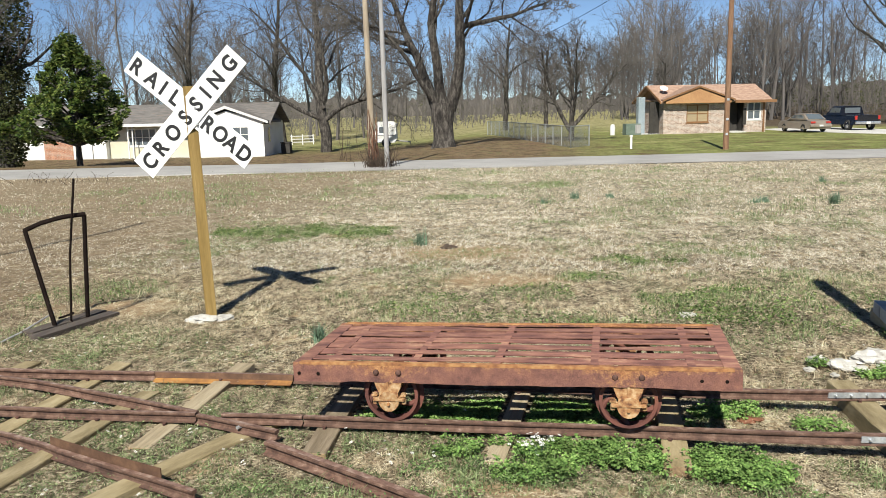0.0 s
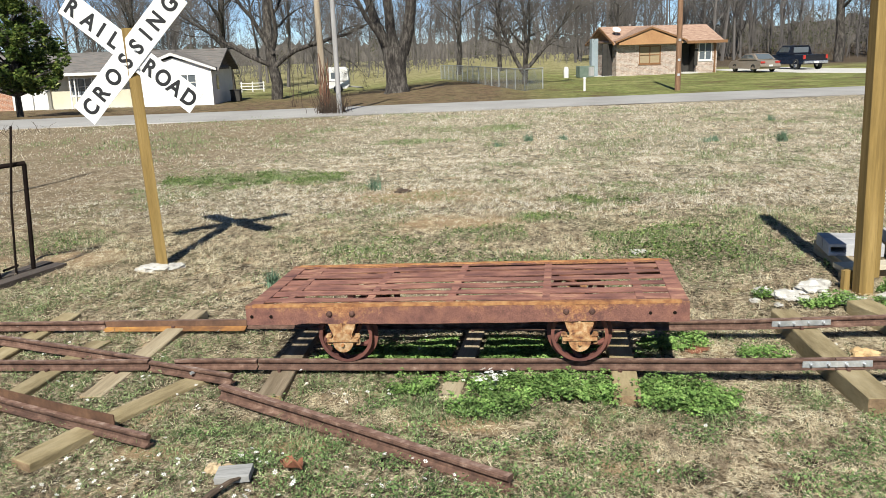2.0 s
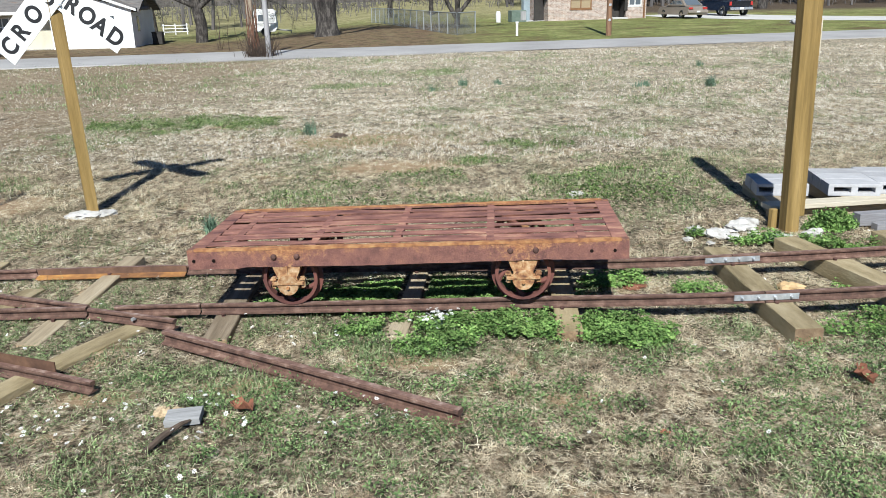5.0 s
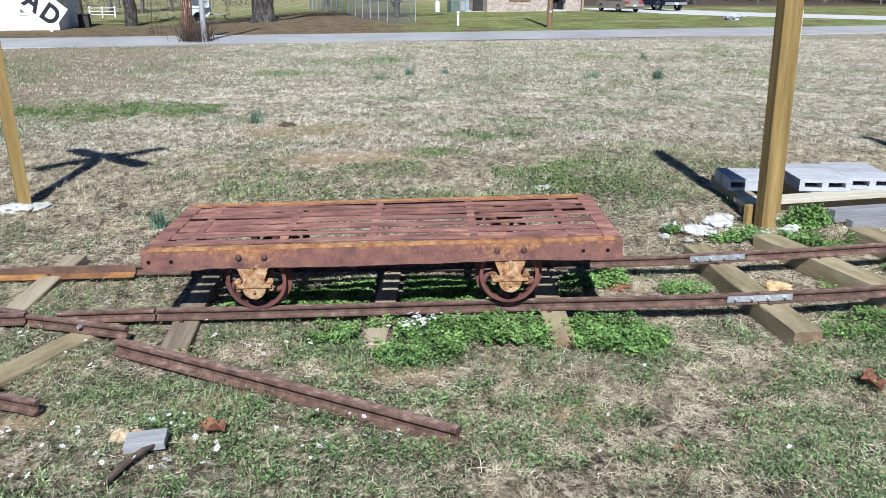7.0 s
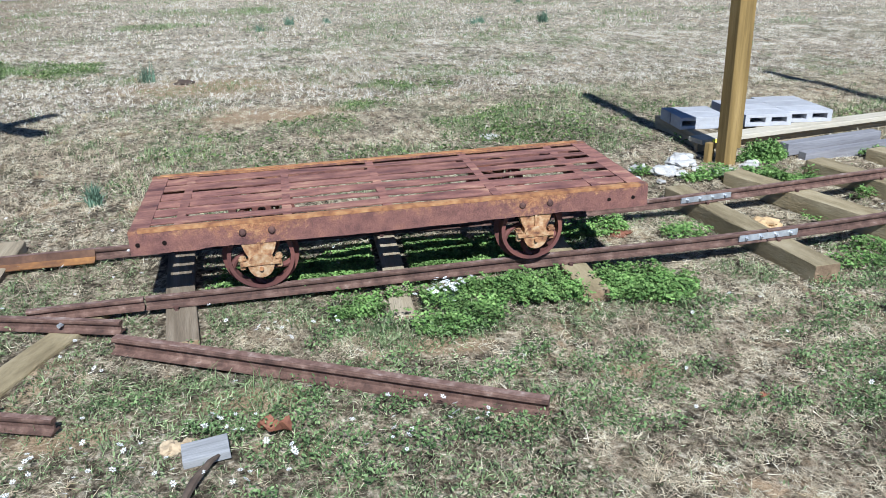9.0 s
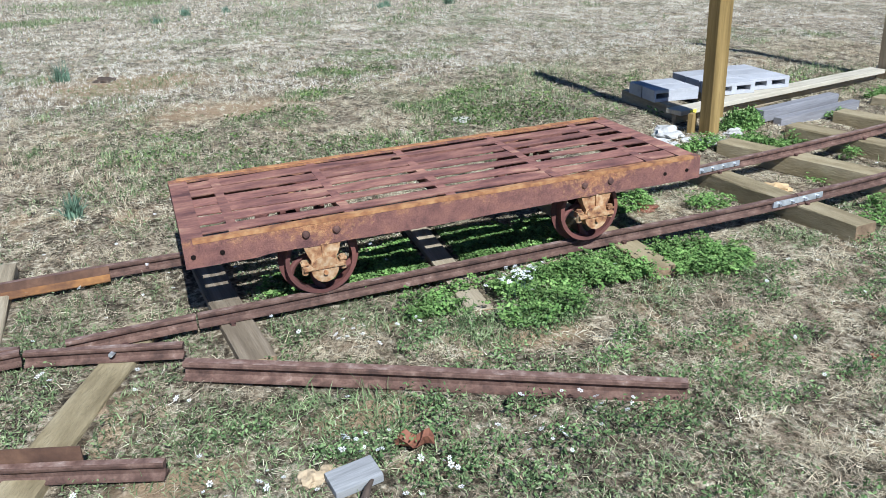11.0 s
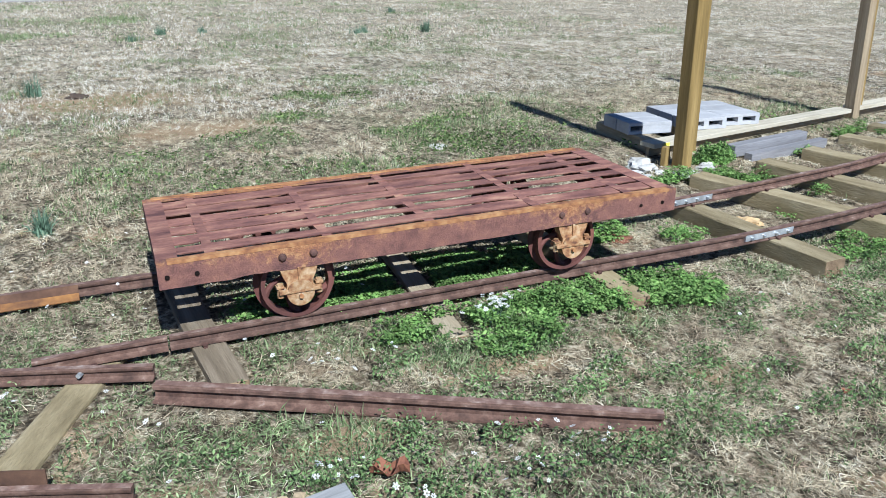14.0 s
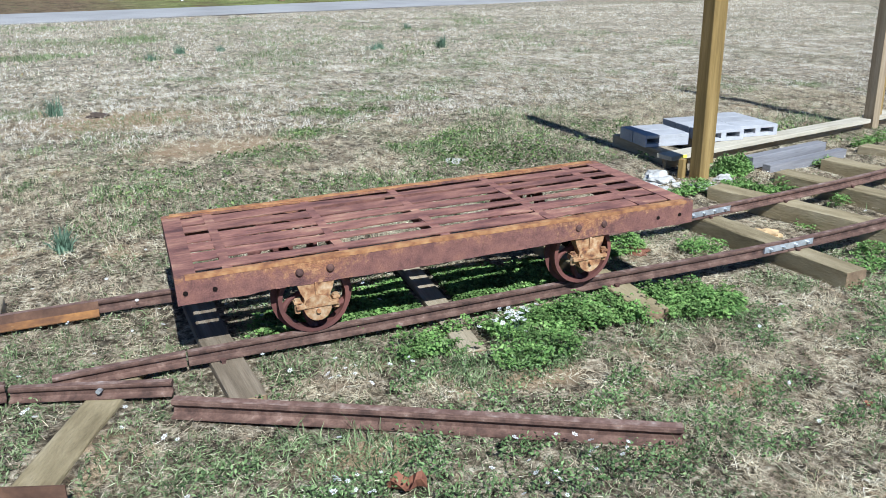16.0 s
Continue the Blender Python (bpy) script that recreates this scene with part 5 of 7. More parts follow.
BIG = [(9, 0.12, 0.02, 9, 0.62, 0.85, 12), (8, 0.20, 0.01, 8, 0.52, 0.8, 6), (6, 0.26, 0.01, 5, 0.5, 0.75, 4), (3, 0.3, 0.0, 0, 0, 0, 3)]
MID = [(8, 0.06, 0.04, 16, 0.46, 0.85, 9), (7, 0.15, 0.03, 7, 0.48, 0.7, 5), (4, 0.2, 0.02, 0, 0, 0, 3)]
AIRY = [(9, 0.10, 0.02, 8, 0.60, 0.80, 11), (8, 0.18, 0.02, 6, 0.52, 0.75, 6), (6, 0.26, 0.01, 4, 0.5, 0.7, 4), (3, 0.3, 0.0, 0, 0, 0, 3)]
# the old tree with a short thick bole and three great limbs
foot = (0, 0, 0)
bole = [(0, 0, 0), (-0.02, 0, 1.0), (-0.1, 0, 1.9), (-0.12, 0, 2.4)]
oak = bare_tree(-6.1, 43.0, [((-0.32, 0, 1.9), (-0.42, 0.1, 1.0), 9.0, 0.29), ((0.0, 0.1, 2.2), (-0.05, 0.1, 1.0), 9.5, 0.28), ((0.34, 0, 2.0), (0.17, -0.1, 1.0), 9.5, 0.34), ((1.05, -0.15, 6.2), (1.0, -0.1, 0.15), 5.0, 0.15), ((-1.75, 0.2, 5.4), (-0.95, -0.2, 0.30), 5.5, 0.13), ((-0.25, -0.2, 2.2), (-0.7, -0.3, 0.75), 6.0, 0.16)],
                BIG, 11, "huge old bare tree with a short forked trunk")
part("bole", Build().tube([(0, 0, -0.2), (0, 0, 0.12), (0, 0, 0.5), (-0.02, 0, 1.2), (-0.04, 0, 1.8), (-0.02, 0, 2.35)], [0.80, 0.66, 0.55, 0.52, 0.62, 0.60], 16), BARK, oak, "thick furrowed grey bole", True)
bare_tree(-15.7, 54.0, [((0, 0, -0.2), (0.0, 0, 1), 12.5, 0.40), ((0, 0, 2.2), (-0.75, -0.1, 0.6), 8.0, 0.17), ((0, 0, 2.2), (0.75, 0, 0.6), 8.0, 0.18), ((0, 0, 3.4), (0.4, -0.2, 0.8), 8.0, 0.17), ((0, 0, 3.0), (-0.4, -0.2, 0.8), 8.0, 0.17)], AIRY, 23, "tall bare tree with a straight grey trunk", fine=((2, 1.4, 0.7, 0.013), (2, 0.7, 0.8, 0.008)))
bare_tree(0.55, 46.0, [((0, 0, -0.1), (0.10, 0, 1), 5.6, 0.17), ((0, 0, 0.6), (-0.55, 0, 0.8), 5.0, 0.13), ((0.05, 0, 0.8), (0.65, 0.2, 0.7), 4.8, 0.12), ((0.03, 0, 1.1), (0.25, -0.3, 0.9), 4.6, 0.10)], MID, 31, "small bare spreading tree behind the wire fence")
bare_tree(-4.6, 70.0, [((0, 0, -0.2), (0, 0, 1), 9.0, 0.24)], MID, 37, "bare tree standing in the far pasture", FAR_TWIG)
bare_tree(-1.2, 74.0, [((0, 0, -0.2), (0.05, 0, 1), 7.5, 0.22)], MID, 41, "bare tree standing in the far pasture", FAR_TWIG)
bare_tree(8.4, 71.0, [((0, 0, -0.2), (0.05, 0, 1), 5.5, 0.22)], MID, 43, "small bare tree beside the brick house")
bare_tree(26.8, 72.0, [((0, 0, -0.2), (0.08, 0, 1), 13.5, 0.42)], MID, 47, "tall dark bare tree behind the parked pickup")
ivy = bare_tree(-25.6, 35.2, [((0, 0, -0.2), (0.02, 0, 1), 11.5, 0.40)], MID, 53, "tall dark ivy-clad tree beside the white house")
bare_tree(-30.5, 66.0, [((0, 0, -0.2), (0, 0, 1), 12.0, 0.36)], MID, 59, "bare tree behind the white house")
bare_tree(-23.5, 68.0, [((0, 0, -0.2), (0, 0, 1), 12.5, 0.36)], MID, 61, "bare tree behind the white house")


def leaf_cloud(rng, centres, radii, count, size):
    """Small bent leaves scattered through lobes, thicker towards their outside."""
    k = rng.integers(0, len(centres), count)
    d = rng.normal(0, 1, (count, 3))
    d /= np.linalg.norm(d, axis=1)[:, None]
    p = centres[k] + d * (radii[k] * rng.uniform(0.35, 1.0, count) ** 0.5)[:, None]
    u = rng.normal(0, 1, (count, 3))
    u[:, 2] *= 0.5
    u /= np.linalg.norm(u, axis=1)[:, None]
    w = np.cross(u, rng.normal(0, 1, (count, 3)))
    w /= np.linalg.norm(w, axis=1)[:, None]
    s = size * rng.uniform(0.6, 1.3, count)[:, None]
    V = np.stack([p - u * s, p + w * s * 0.42, p + u * s, p - w * s * 0.42], 1).reshape(-1, 3)
    return V, np.arange(count * 4).reshape(-1, 4)


V, F = leaf_cloud(np.random.default_rng(8), np.array([(0.15 * math.sin(k), 0.1, 0.5 + k * 0.42) for k in range(24)]), np.linspace(0.7, 2.0, 24), 16000, 0.10)
me = bpy.data.meshes.new("ivy")
me.from_pydata(V.tolist(), [], F.tolist())
me.materials.append(FARGREEN)
part("ivy", me, FARGREEN, ivy, "dark ivy leaves")


def magnolia():
    rng = np.random.default_rng(5)
    t = thing("magnolia_tree", "dense dark green evergreen tree with a short trunk", "tree", at=pose(-19.4, 31.0, G(-19.4, 31.0)))
    br = [([(0, 0, -0.2), (0.0, 0, 0.8), (0.05, 0, 2.0), (0, 0, 4.6)], [0.14, 0.11, 0.09, 0.03], 9)]
    C, R = [], []
    for i in range(125):
        h = rng.uniform(0, 1) ** 1.5
        w = (2.75 * (1 - h) ** 0.95 * min(1, 0.75 + 2.5 * h) + 0.14) * rng.uniform(0.5, 1.25)
        a, q = rng.uniform(0, 2 * np.pi), rng.uniform(0.2, 1) ** 0.5
        c = np.array((math.cos(a) * w * q - 0.35 * (1 - h), math.sin(a) * w * q, 1.22 + h * 3.75))
        C.append(c)
        R.append(rng.uniform(0.16, 0.46))
        br.append(([(0, 0, max(0.8, c[2] - 0.8)), tuple(c * 0.6 + np.array((0, 0, c[2] * 0.3))), tuple(c)], [0.05, 0.03, 0.01], 5))
    V, F = tube_soup(br)
    me = bpy.data.meshes.new("trunk")
    me.from_pydata(V.tolist(), [], F.tolist())
    me.materials.append(BARK)
    part("trunk", me, BARK, t)
    V, F = leaf_cloud(rng, np.array(C), np.array(R), 17000, 0.105)
    me = bpy.data.meshes.new("crown")
    me.from_pydata(V.tolist(), [], F.tolist())
    me.materials.append(EVERGREEN)
    part("crown", me, EVERGREEN, t, "glossy dark green leaves")


magnolia()


def broom(rng, height):
    """A wood tree: a slim trunk parting into upswept limbs, and a broom of fine twigs on them."""
    out = []
    top = np.array((rng.normal(0, 0.5), rng.normal(0, 0.5), height))
    trunk = [np.array((0, 0, -0.3)), top * 0.33 + rng.normal(0, 0.12, 3), top * 0.66 + rng.normal(0, 0.2, 3), top]
    out.append((trunk, [0.15, 0.115, 0.075, 0.02], 5))
    limbs = []
    for k in range(13):
        t = rng.uniform(0.22, 0.92)
        f = t * 3
        i = min(int(f), 2)
        q = trunk[i] + (trunk[i + 1] - trunk[i]) * (f - i)
        a, lean = rng.uniform(0, 2 * np.pi), rng.uniform(0.45, 1.0)
        way = np.array((math.cos(a) * math.sin(lean), math.sin(a) * math.sin(lean), math.cos(lean)))
        ln = height * rng.uniform(0.26, 0.44) * (1.15 - 0.6 * t)
        p1 = q + way * ln * 0.5
        p2 = p1 + (way + np.array((0, 0, 0.55)) + rng.normal(0, 0.2, 3)) * ln * 0.5
        limbs.append(([q, p1, p2], [0.055 * (1.2 - t), 0.036 * (1.2 - t), 0.012], 3))
    A = np.array([p[i] for p, _, _ in limbs for i in (0, 1)])
    B = np.array([p[i + 1] for p, _, _ in limbs for i in (0, 1)])
    V, F = tube_soup(out + limbs)
    tris = [V[F[:, (0, 1, 2)].ravel()], V[F[:, (0, 2, 3)].ravel()]]
    for kids, klen, spread, width in ((5, 0.85, 0.55, 0.045), (4, 0.62, 0.65, 0.034), (2, 0.6, 0.7, 0.026)):
        A, B = sprout(rng, A, B, kids, klen, spread, 0.25)
        S, _ = slivers(A, B, width * rng.uniform(0.6, 1.2, len(A)))
        S = S.reshape(-1, 4, 3)
        tris.append(S[:, (0, 1, 2)].reshape(-1, 3))
    return np.concatenate(tris)


def woods():
    """The bare wood that closes the view all round, of a few grown trees set down many times."""
    rng = np.random.default_rng(77)
    kinds = [broom(np.random.default_rng(100 + s), (9.5, 11.0, 8.5, 12.0, 10.0, 9.0)[s]) for s in range(6)]
    Vs = []
    for k in range(322):
        if k < 150:
            a, d = rng.uniform(4, 44), rng.uniform(80, 120)
        elif k < 235:
            a, d = rng.uniform(-13, 8), rng.uniform(118, 165)
        elif k < 308:
            a, d = rng.uniform(-50, -13), rng.uniform(72, 120)
        else:
            a, d = rng.uniform(50, 305), rng.uniform(70, 110)
        a = radians(a)
        x, y = d * math.sin(a), d * math.cos(a)
        V = kinds[k % 6]
        s, r = rng.uniform(0.75, 1.2), rng.uniform(0, 6.28)
        c, q = math.cos(r), math.sin(r)
        Vs.append(np.stack([(V[:, 0] * c - V[:, 1] * q) * s + x, (V[:, 0] * q + V[:, 1] * c) * s + y, V[:, 2] * s * rng.uniform(0.9, 1.15) + G(x, y)], 1))
    V = np.concatenate(Vs)
    soup("woodland", V, [np.arange(len(V)).reshape(-1, 3)], FAR_TWIG, "bare grey-brown winter woodland closing the horizon", "woodland")
    # thin saplings and brush at the wood's foot
    k = 1700
    a, d = np.radians(rng.uniform(-52, 60, k)), rng.uniform(84, 128, k)
    x, y, h = d * np.sin(a), d * np.cos(a), rng.uniform(1.2, 5.5, k)
    A = np.stack([x, y, gz(x, y) - 0.2], 1)
    B = A + np.stack([rng.normal(0, 0.5, k), rng.normal(0, 0.5, k), h], 1)
    sets = [slivers(A, B, rng.uniform(0.03, 0.08, k))]
    for kids, klen, spread, width in ((6, 0.55, 0.6, 0.035), (3, 0.6, 0.8, 0.028)):
        A, B = sprout(rng, A, B, kids, klen, spread)
        sets.append(slivers(A, B, width * rng.uniform(0.6, 1.2, len(A))))
    V, F = joined(sets)
    soup("undergrowth", V, [F], FAR_TWIG, "thin bare saplings and brush along the wood", "undergrowth")
    C = []
    for k in range(300):
        a = radians(rng.uniform(13, 46)) if k % 5 else radians(rng.uniform(-50, 10))
        d = rng.uniform(95, 135)
        x, y = d * math.sin(a), d * math.cos(a)
        C.append((x, y, G(x, y) + rng.uniform(0.3, 6.0) * rng.uniform(0.2, 1)))
    V, F = leaf_cloud(rng, np.array(C), np.full(len(C), 1.7), 42000, 0.12)
    soup("evergreen_brush", V, [F], FARGREEN, "dull olive evergreen brush among the bare trees", "brush")


woods()


def far_ridge():
    """A plain low band of distant wood behind everything."""
    b = Build()
    rs = random.Random(9)
    vs, fs = [], []
    n = 1400
    h = 4.6
    for i in range(n + 1):
        a = 2 * math.pi * i / n
        h += rs.uniform(-0.5, 0.5)
        h = min(1.2, max(-1.2, h - 4.6)) + 4.6
        lift = 2.0 * float(smooth01((math.degrees(a) - 2) / 12)) * (math.degrees(a) < 180) + 1.0
        x, y = 235 * math.sin(a), 235 * math.cos(a)
        for r, z in ((0.985, -1.5), (0.992, (h + lift) * 0.6), (1.0, h + lift + rs.uniform(-1.4, 0.9))):
            vs.append((x * r, y * r, z))
    for i in range(n):
        for k in (0, 1):
            j = i * 3 + k
            fs.append((j, j + 3, j + 4, j + 1))
    solid("backdrop", b.add(vs, fs), FAR_WOOD, "hazy grey-brown line of distant winter trees", "treeline", kind="structure")


far_ridge()

# ---- poles and wires ----


def pole(x, y, h, r, mat, label, lean=0.0):
    ob = thing("utility_pole", label, "pole", "utility poles", at=Matrix.Translation((x, y, G(x, y) - 0.3)) @ Euler((0, radians(lean), 0)).to_matrix().to_4x4())
    part("shaft", Build().tube([(0, 0, 0), (0, 0, h * 0.5), (0, 0, h)], [r, r * 0.88, r * 0.74], 14), mat, ob, "", True)
    return ob


pole(-6.28, 27.0, 5.75, 0.115, POLE_TAN, "tan wooden pole with rusty vine stems at its foot", -1.0)
pole(-5.72, 26.6, 9.0, 0.085, POLE_GREY, "smooth pale grey pole beside the wooden one", -0.5)
right_pole = pole(6.75, 35.4, 9.5, 0.120, POLE_BROWN, "brown wooden utility pole at the roadside", 0.2)
for k, z in enumerate((0.9, 1.5, 2.3)):
    part("plate", Build().box(-0.05, 0.05, -0.128, -0.112, z, z + 0.09), ZINC, right_pole)


def wire(a, b, sag, label):
    pts = []
    for i in range(25):
        t = i / 24
        pts.append(tuple(a[j] + (b[j] - a[j]) * t - (sag * 4 * t * (1 - t) if j == 2 else 0) for j in range(3)))
    solid("overhead_wire", Build().tube(pts, 0.014, 5), BLACK_STEEL, label, "wire", "overhead wires")


wire((6.75, 35.4, 8.9), (-6.0, 62.0, 5.2), 0.7, "thin black service wire slanting from the pole")
wire((6.75, 35.4, 8.3), (60, 46, 8.6), 0.8, "thin black overhead wire along the road")
wire((6.75, 35.4, 8.9), (60, 46.2, 9.2), 0.8, "thin black overhead wire along the road")


def brush(x, y, n, h, spread, seed, label):
    rng = np.random.default_rng(seed)
    br = []
    for k in range(n):
        bx, by = rng.normal(0, spread, 2)
        hh = h * rng.uniform(0.3, 1)
        e = rng.normal(0, 0.12, 4)
        z = G(x + bx, y + by)
        br.append(([(x + bx, y + by, z - 0.02), (x + bx + e[0], y + by + e[1], z + hh * 0.55), (x + bx + e[0] + e[2], y + by + e[1] + e[3], z + hh)], [0.010, 0.007, 0.003], 3))
    V, F = tube_soup(br)
    soup("brush", V, [F], STICK, label, "brush")


brush(-6.05, 26.75, 230, 0.80, 0.27, 3, "tangle of dry brown vine stems round the poles")


def vine(x, y, r, h, seed, label):
    """Dead reddish stems wound and matted up a pole."""
    rng = np.random.default_rng(seed)
    br = []
    for k in range(46):
        a, hh = rng.uniform(0, 6.28), h * rng.uniform(0.25, 1) ** 1.3
        turn = rng.normal(0, 1.2)
        pts = [(x + (r + 0.02 + rng.uniform(0, 0.05)) * math.cos(a + turn * q), y + (r + 0.02 + rng.uniform(0, 0.05)) * math.sin(a + turn * q), G(x, y) + hh * q) for q in np.linspace(0, 1, 7)]
        br.append((pts, np.linspace(0.020, 0.006, 7), 4))
    V, F = tube_soup(br)
    soup("vine", V, [F], VINE, label, "vine")


vine(-6.27, 27.0, 0.11, 2.1, 12, "dead reddish-brown vine stems matted up the wooden pole")
brush(-8.3, 31.5, 9, 1.9, 0.35, 4, "thin dry shoots beyond the road")
brush(-14.6, 22.2, 26, 0.34, 0.7, 6, "dry weed stalks at the road's edge")

# ---- houses ----


def window(parent, x0, x1, z0, z1, y, mat_pane, frame_mat, mullions=1, name="window"):
    """A window set in a wall that faces -y: a frame of four bars, a sill and panes behind it."""
    w = Build()
    t = 0.07
    w.box(x0, x1, y - 0.05, y + 0.02, z1 - t, z1).box(x0, x1, y - 0.05, y + 0.02, z0, z0 + t)
    w.box(x0, x0 + t, y - 0.049, y + 0.02, z0 + t, z1 - t).box(x1 - t, x1, y - 0.049, y + 0.02, z0 + t, z1 - t)
    for k in range(mullions):
        c = x0 + (x1 - x0) * (k + 1) / (mullions + 1)
        w.box(c - 0.03, c + 0.03, y - 0.045, y + 0.02, z0 + t, z1 - t)
    c = (z0 + z1) / 2
    w.box(x0 + t, x1 - t, y - 0.043, y + 0.02, c - 0.02, c + 0.02)
    win = part(name, w, frame_mat, parent)
    for k in range(mullions + 1):
        a, b = x0 + t + (x1 - x0 - 2 * t) * k / (mullions + 1), x0 + t + (x1 - x0 - 2 * t) * (k + 1) / (mullions + 1)
        part("pane", Build().box(a, b, y - 0.012, y - 0.004, z0 + t, z1 - t), mat_pane, win)
    part("sill", Build().box(x0 - 0.05, x1 + 0.05, y - 0.09, y - 0.03, z0 - 0.06, z0), frame_mat, win)
    return win


def gable_roof(x0, x1, y0, y1, eave, ridge, axis="x", thick=0.14, over=0.4):
    """Two sloping slabs; the ridge runs along the axis."""
    b = Build()
    if axis == "x":
        m = (y0 + y1) / 2
        s = (ridge - eave) / (m - y0)
        for a, c in ((y0 - over, m), (y1 + over, m)):
            za = eave - s * over
            b.prism([(a, za), (c, ridge), (c, ridge + thick), (a, za + thick)], "x", x0 - over, x1 + over)
    else:
        m = (x0 + x1) / 2
        s = (ridge - eave) / (m - x0)
        for a, c in ((x0 - over, m), (x1 + over, m)):
            za = eave - s * over
            b.prism([(a, za), (c, ridge), (c, ridge + thick), (a, za + thick)], "y", y0 - over, y1)
    return b


def brick_house():
    ang = math.degrees(math.atan2(2.0, 7.05))
    h = thing("brick_house", "low pale brick house with tan shingle roof and front gable", "house", at=pose(6.55, 54.5, G(8, 55) - 0.05, 0, 0, ang))
    W, D, H = 7.0, 4.2, 2.15
    w = Build()
    # front wall in pieces round window, door recess and window
    for x0, x1, z0, z1 in ((0, 1.55, 0, H), (1.55, 3.05, 0, 0.75), (1.55, 3.05, 1.90, H), (3.05, 4.35, 0, H), (5.55, 5.70, 0, H), (5.70, 6.65, 0, 0.85), (5.70, 6.65, 2.0, H), (6.65, W, 0, H), (4.35, 5.55, 2.0, H)):
        w.box(x0, x1, 0, 0.2, z0, z1)
    w.box(W - 0.2, W, 0.2, D, 0, H).box(0, W - 0.2, D - 0.2, D, 0, H).box(0, 0.2, 0.2, D - 0.2, 0, H)
    part("wall", w, BRICK_PALE, h, "mottled pale pink and brown brick")
    part("roof", gable_roof(0.05, W - 0.1, 0, D, H + 0.02, 3.10, "x", 0.10, 0.38), TAN_ROOF, h, "tan-orange shingle roof")
    fr = Build()
    fr.prism([(-0.25, H + 0.0), (2.15, H + 0.84), (4.55, H + 0.0), (4.55, H + 0.10), (2.15, H + 0.95), (-0.25, H + 0.10)], "y", -0.50, 2.6)
    part("front_gable_roof", fr, TAN_ROOF, h, "tan shingle gable over the front window")
    gb = Build().prism([(-0.05, H - 0.16), (4.35, H - 0.16), (4.35, H - 0.02), (2.15, H + 0.80), (-0.05, H - 0.02)], "y", -0.47, -0.42)
    part("gable_board", gb, surface("gable_board_tan", [(0.3, (0.36, 0.19, 0.09)), (0.7, (0.44, 0.25, 0.12))], 1, 12, 0.8), h, "orange-tan boarded gable")
    tr = Build()
    tr.prism([(-0.3, H - 0.04), (2.15, H + 0.82), (4.6, H - 0.04), (4.6, H + 0.06), (2.15, H + 0.93), (-0.3, H + 0.06)], "y", -0.56, -0.51)
    tr.box(4.62, W + 0.45, -0.5, -0.44, H - 0.20, H - 0.02)
    part("fascia", tr, BROWN_TRIM, h, "brown painted fascia")
    part("end_gable", Build().prism([(0.0, H), (D, H), (D / 2, 3.08)], "x", -0.05, 0.15), BROWN_TRIM, h)
    part("end_fascia", Build().prism([(-0.40, H - 0.16), (D / 2, 3.06), (D + 0.40, H - 0.16), (D + 0.40, H - 0.02), (D / 2, 3.20), (-0.40, H - 0.02)], "x", -0.40, -0.335), BROWN_TRIM, h)
    window(h, 1.55, 3.05, 0.75, 1.90, 0.06, BLIND, BROWN_TRIM, 1)
    window(h, 5.70, 6.65, 0.85, 2.0, 0.06, GLASS, WHITE_PAINT, 1)
    door = part("door", Build().box(4.45, 5.45, 0.85, 0.92, 0.02, 1.98, b=0.01), DARK_VOID, h, "dark front door in a recess")
    part("porch_recess", Build().box(4.36, 5.54, 0.93, 1.0, 0, 2.0).box(4.36, 4.40, 0.2, 0.93, 0, 2.0).box(5.50, 5.54, 0.2, 0.93, 0, 2.0), DARK_VOID, h)
    part("step", Build().box(4.4, 5.5, -0.4, 0.85, -0.05, 0.14, b=0.02), DRIVE, h)
    part("shutter", Build().box(5.40, 5.62, -0.03, -0.005, 0.55, 1.6), DARK_VOID, door)
    for x in (-0.95,):
        part("porch_post", Build().box(x - 0.22, x + 0.22, 1.3, 1.7, 0, H + 0.3), surface("blue_grey_panel", [(0.3, (0.26, 0.32, 0.36)), (0.7, (0.36, 0.42, 0.46))], 2, 20, 0.6), h, "blue-grey metal porch column")
    part("porch_slab", Build().box(-1.3, -0.02, 0.5, D, -0.1, 0.08), DRIVE, h)
    # added near-black panels: the side porch's inner shade as colour, hiding the brick
    part("porch_screen", Build().box(-0.72, -0.03, 0.62, 0.66, 0.08, H - 0.05).box(-0.72, -0.66, 0.55, 0.62, 0.08, H - 0.05).box(-0.38, -0.34, 0.57, 0.62, 0.08, H - 0.05), DARK_VOID, h, "near-black panel standing for the side porch's shade")
    part("downspout", Build().box(W - 0.22, W - 0.13, -0.08, -0.005, 0, H), BROWN_TRIM, h)
    dish = Build().lathe([(0.001, 0.0), (0.15, 0.012), (0.27, 0.045), (0.275, 0.052), (0.15, 0.022), (0.001, 0.010)], (0.30, 0.7, 2.98), "y", 20)
    dish.v = [(x, 0.7 + (y - 0.7) * 0.85 + (z - 2.98) * 0.75, 2.98 + (z - 2.98) * 0.62) for x, y, z in dish.v]
    dish.tube([(0.30, 0.8, 2.95), (0.30, 0.95, 2.35)], 0.03, 6)
    part("satellite_dish", dish, WHITE_PAINT, h, "pale round satellite dish", True)
    part("vent_pipe", Build().tube([(2.0, 2.6, 2.8), (2.0, 2.6, 3.35)], 0.06, 8), POLE_GREY, h)
    ac = thing("cooling_unit", "grey-green outdoor cooling unit beside the porch", "air conditioner", at=pose(4.55, 54.2, G(4.6, 54.2), 0, 0, ang))
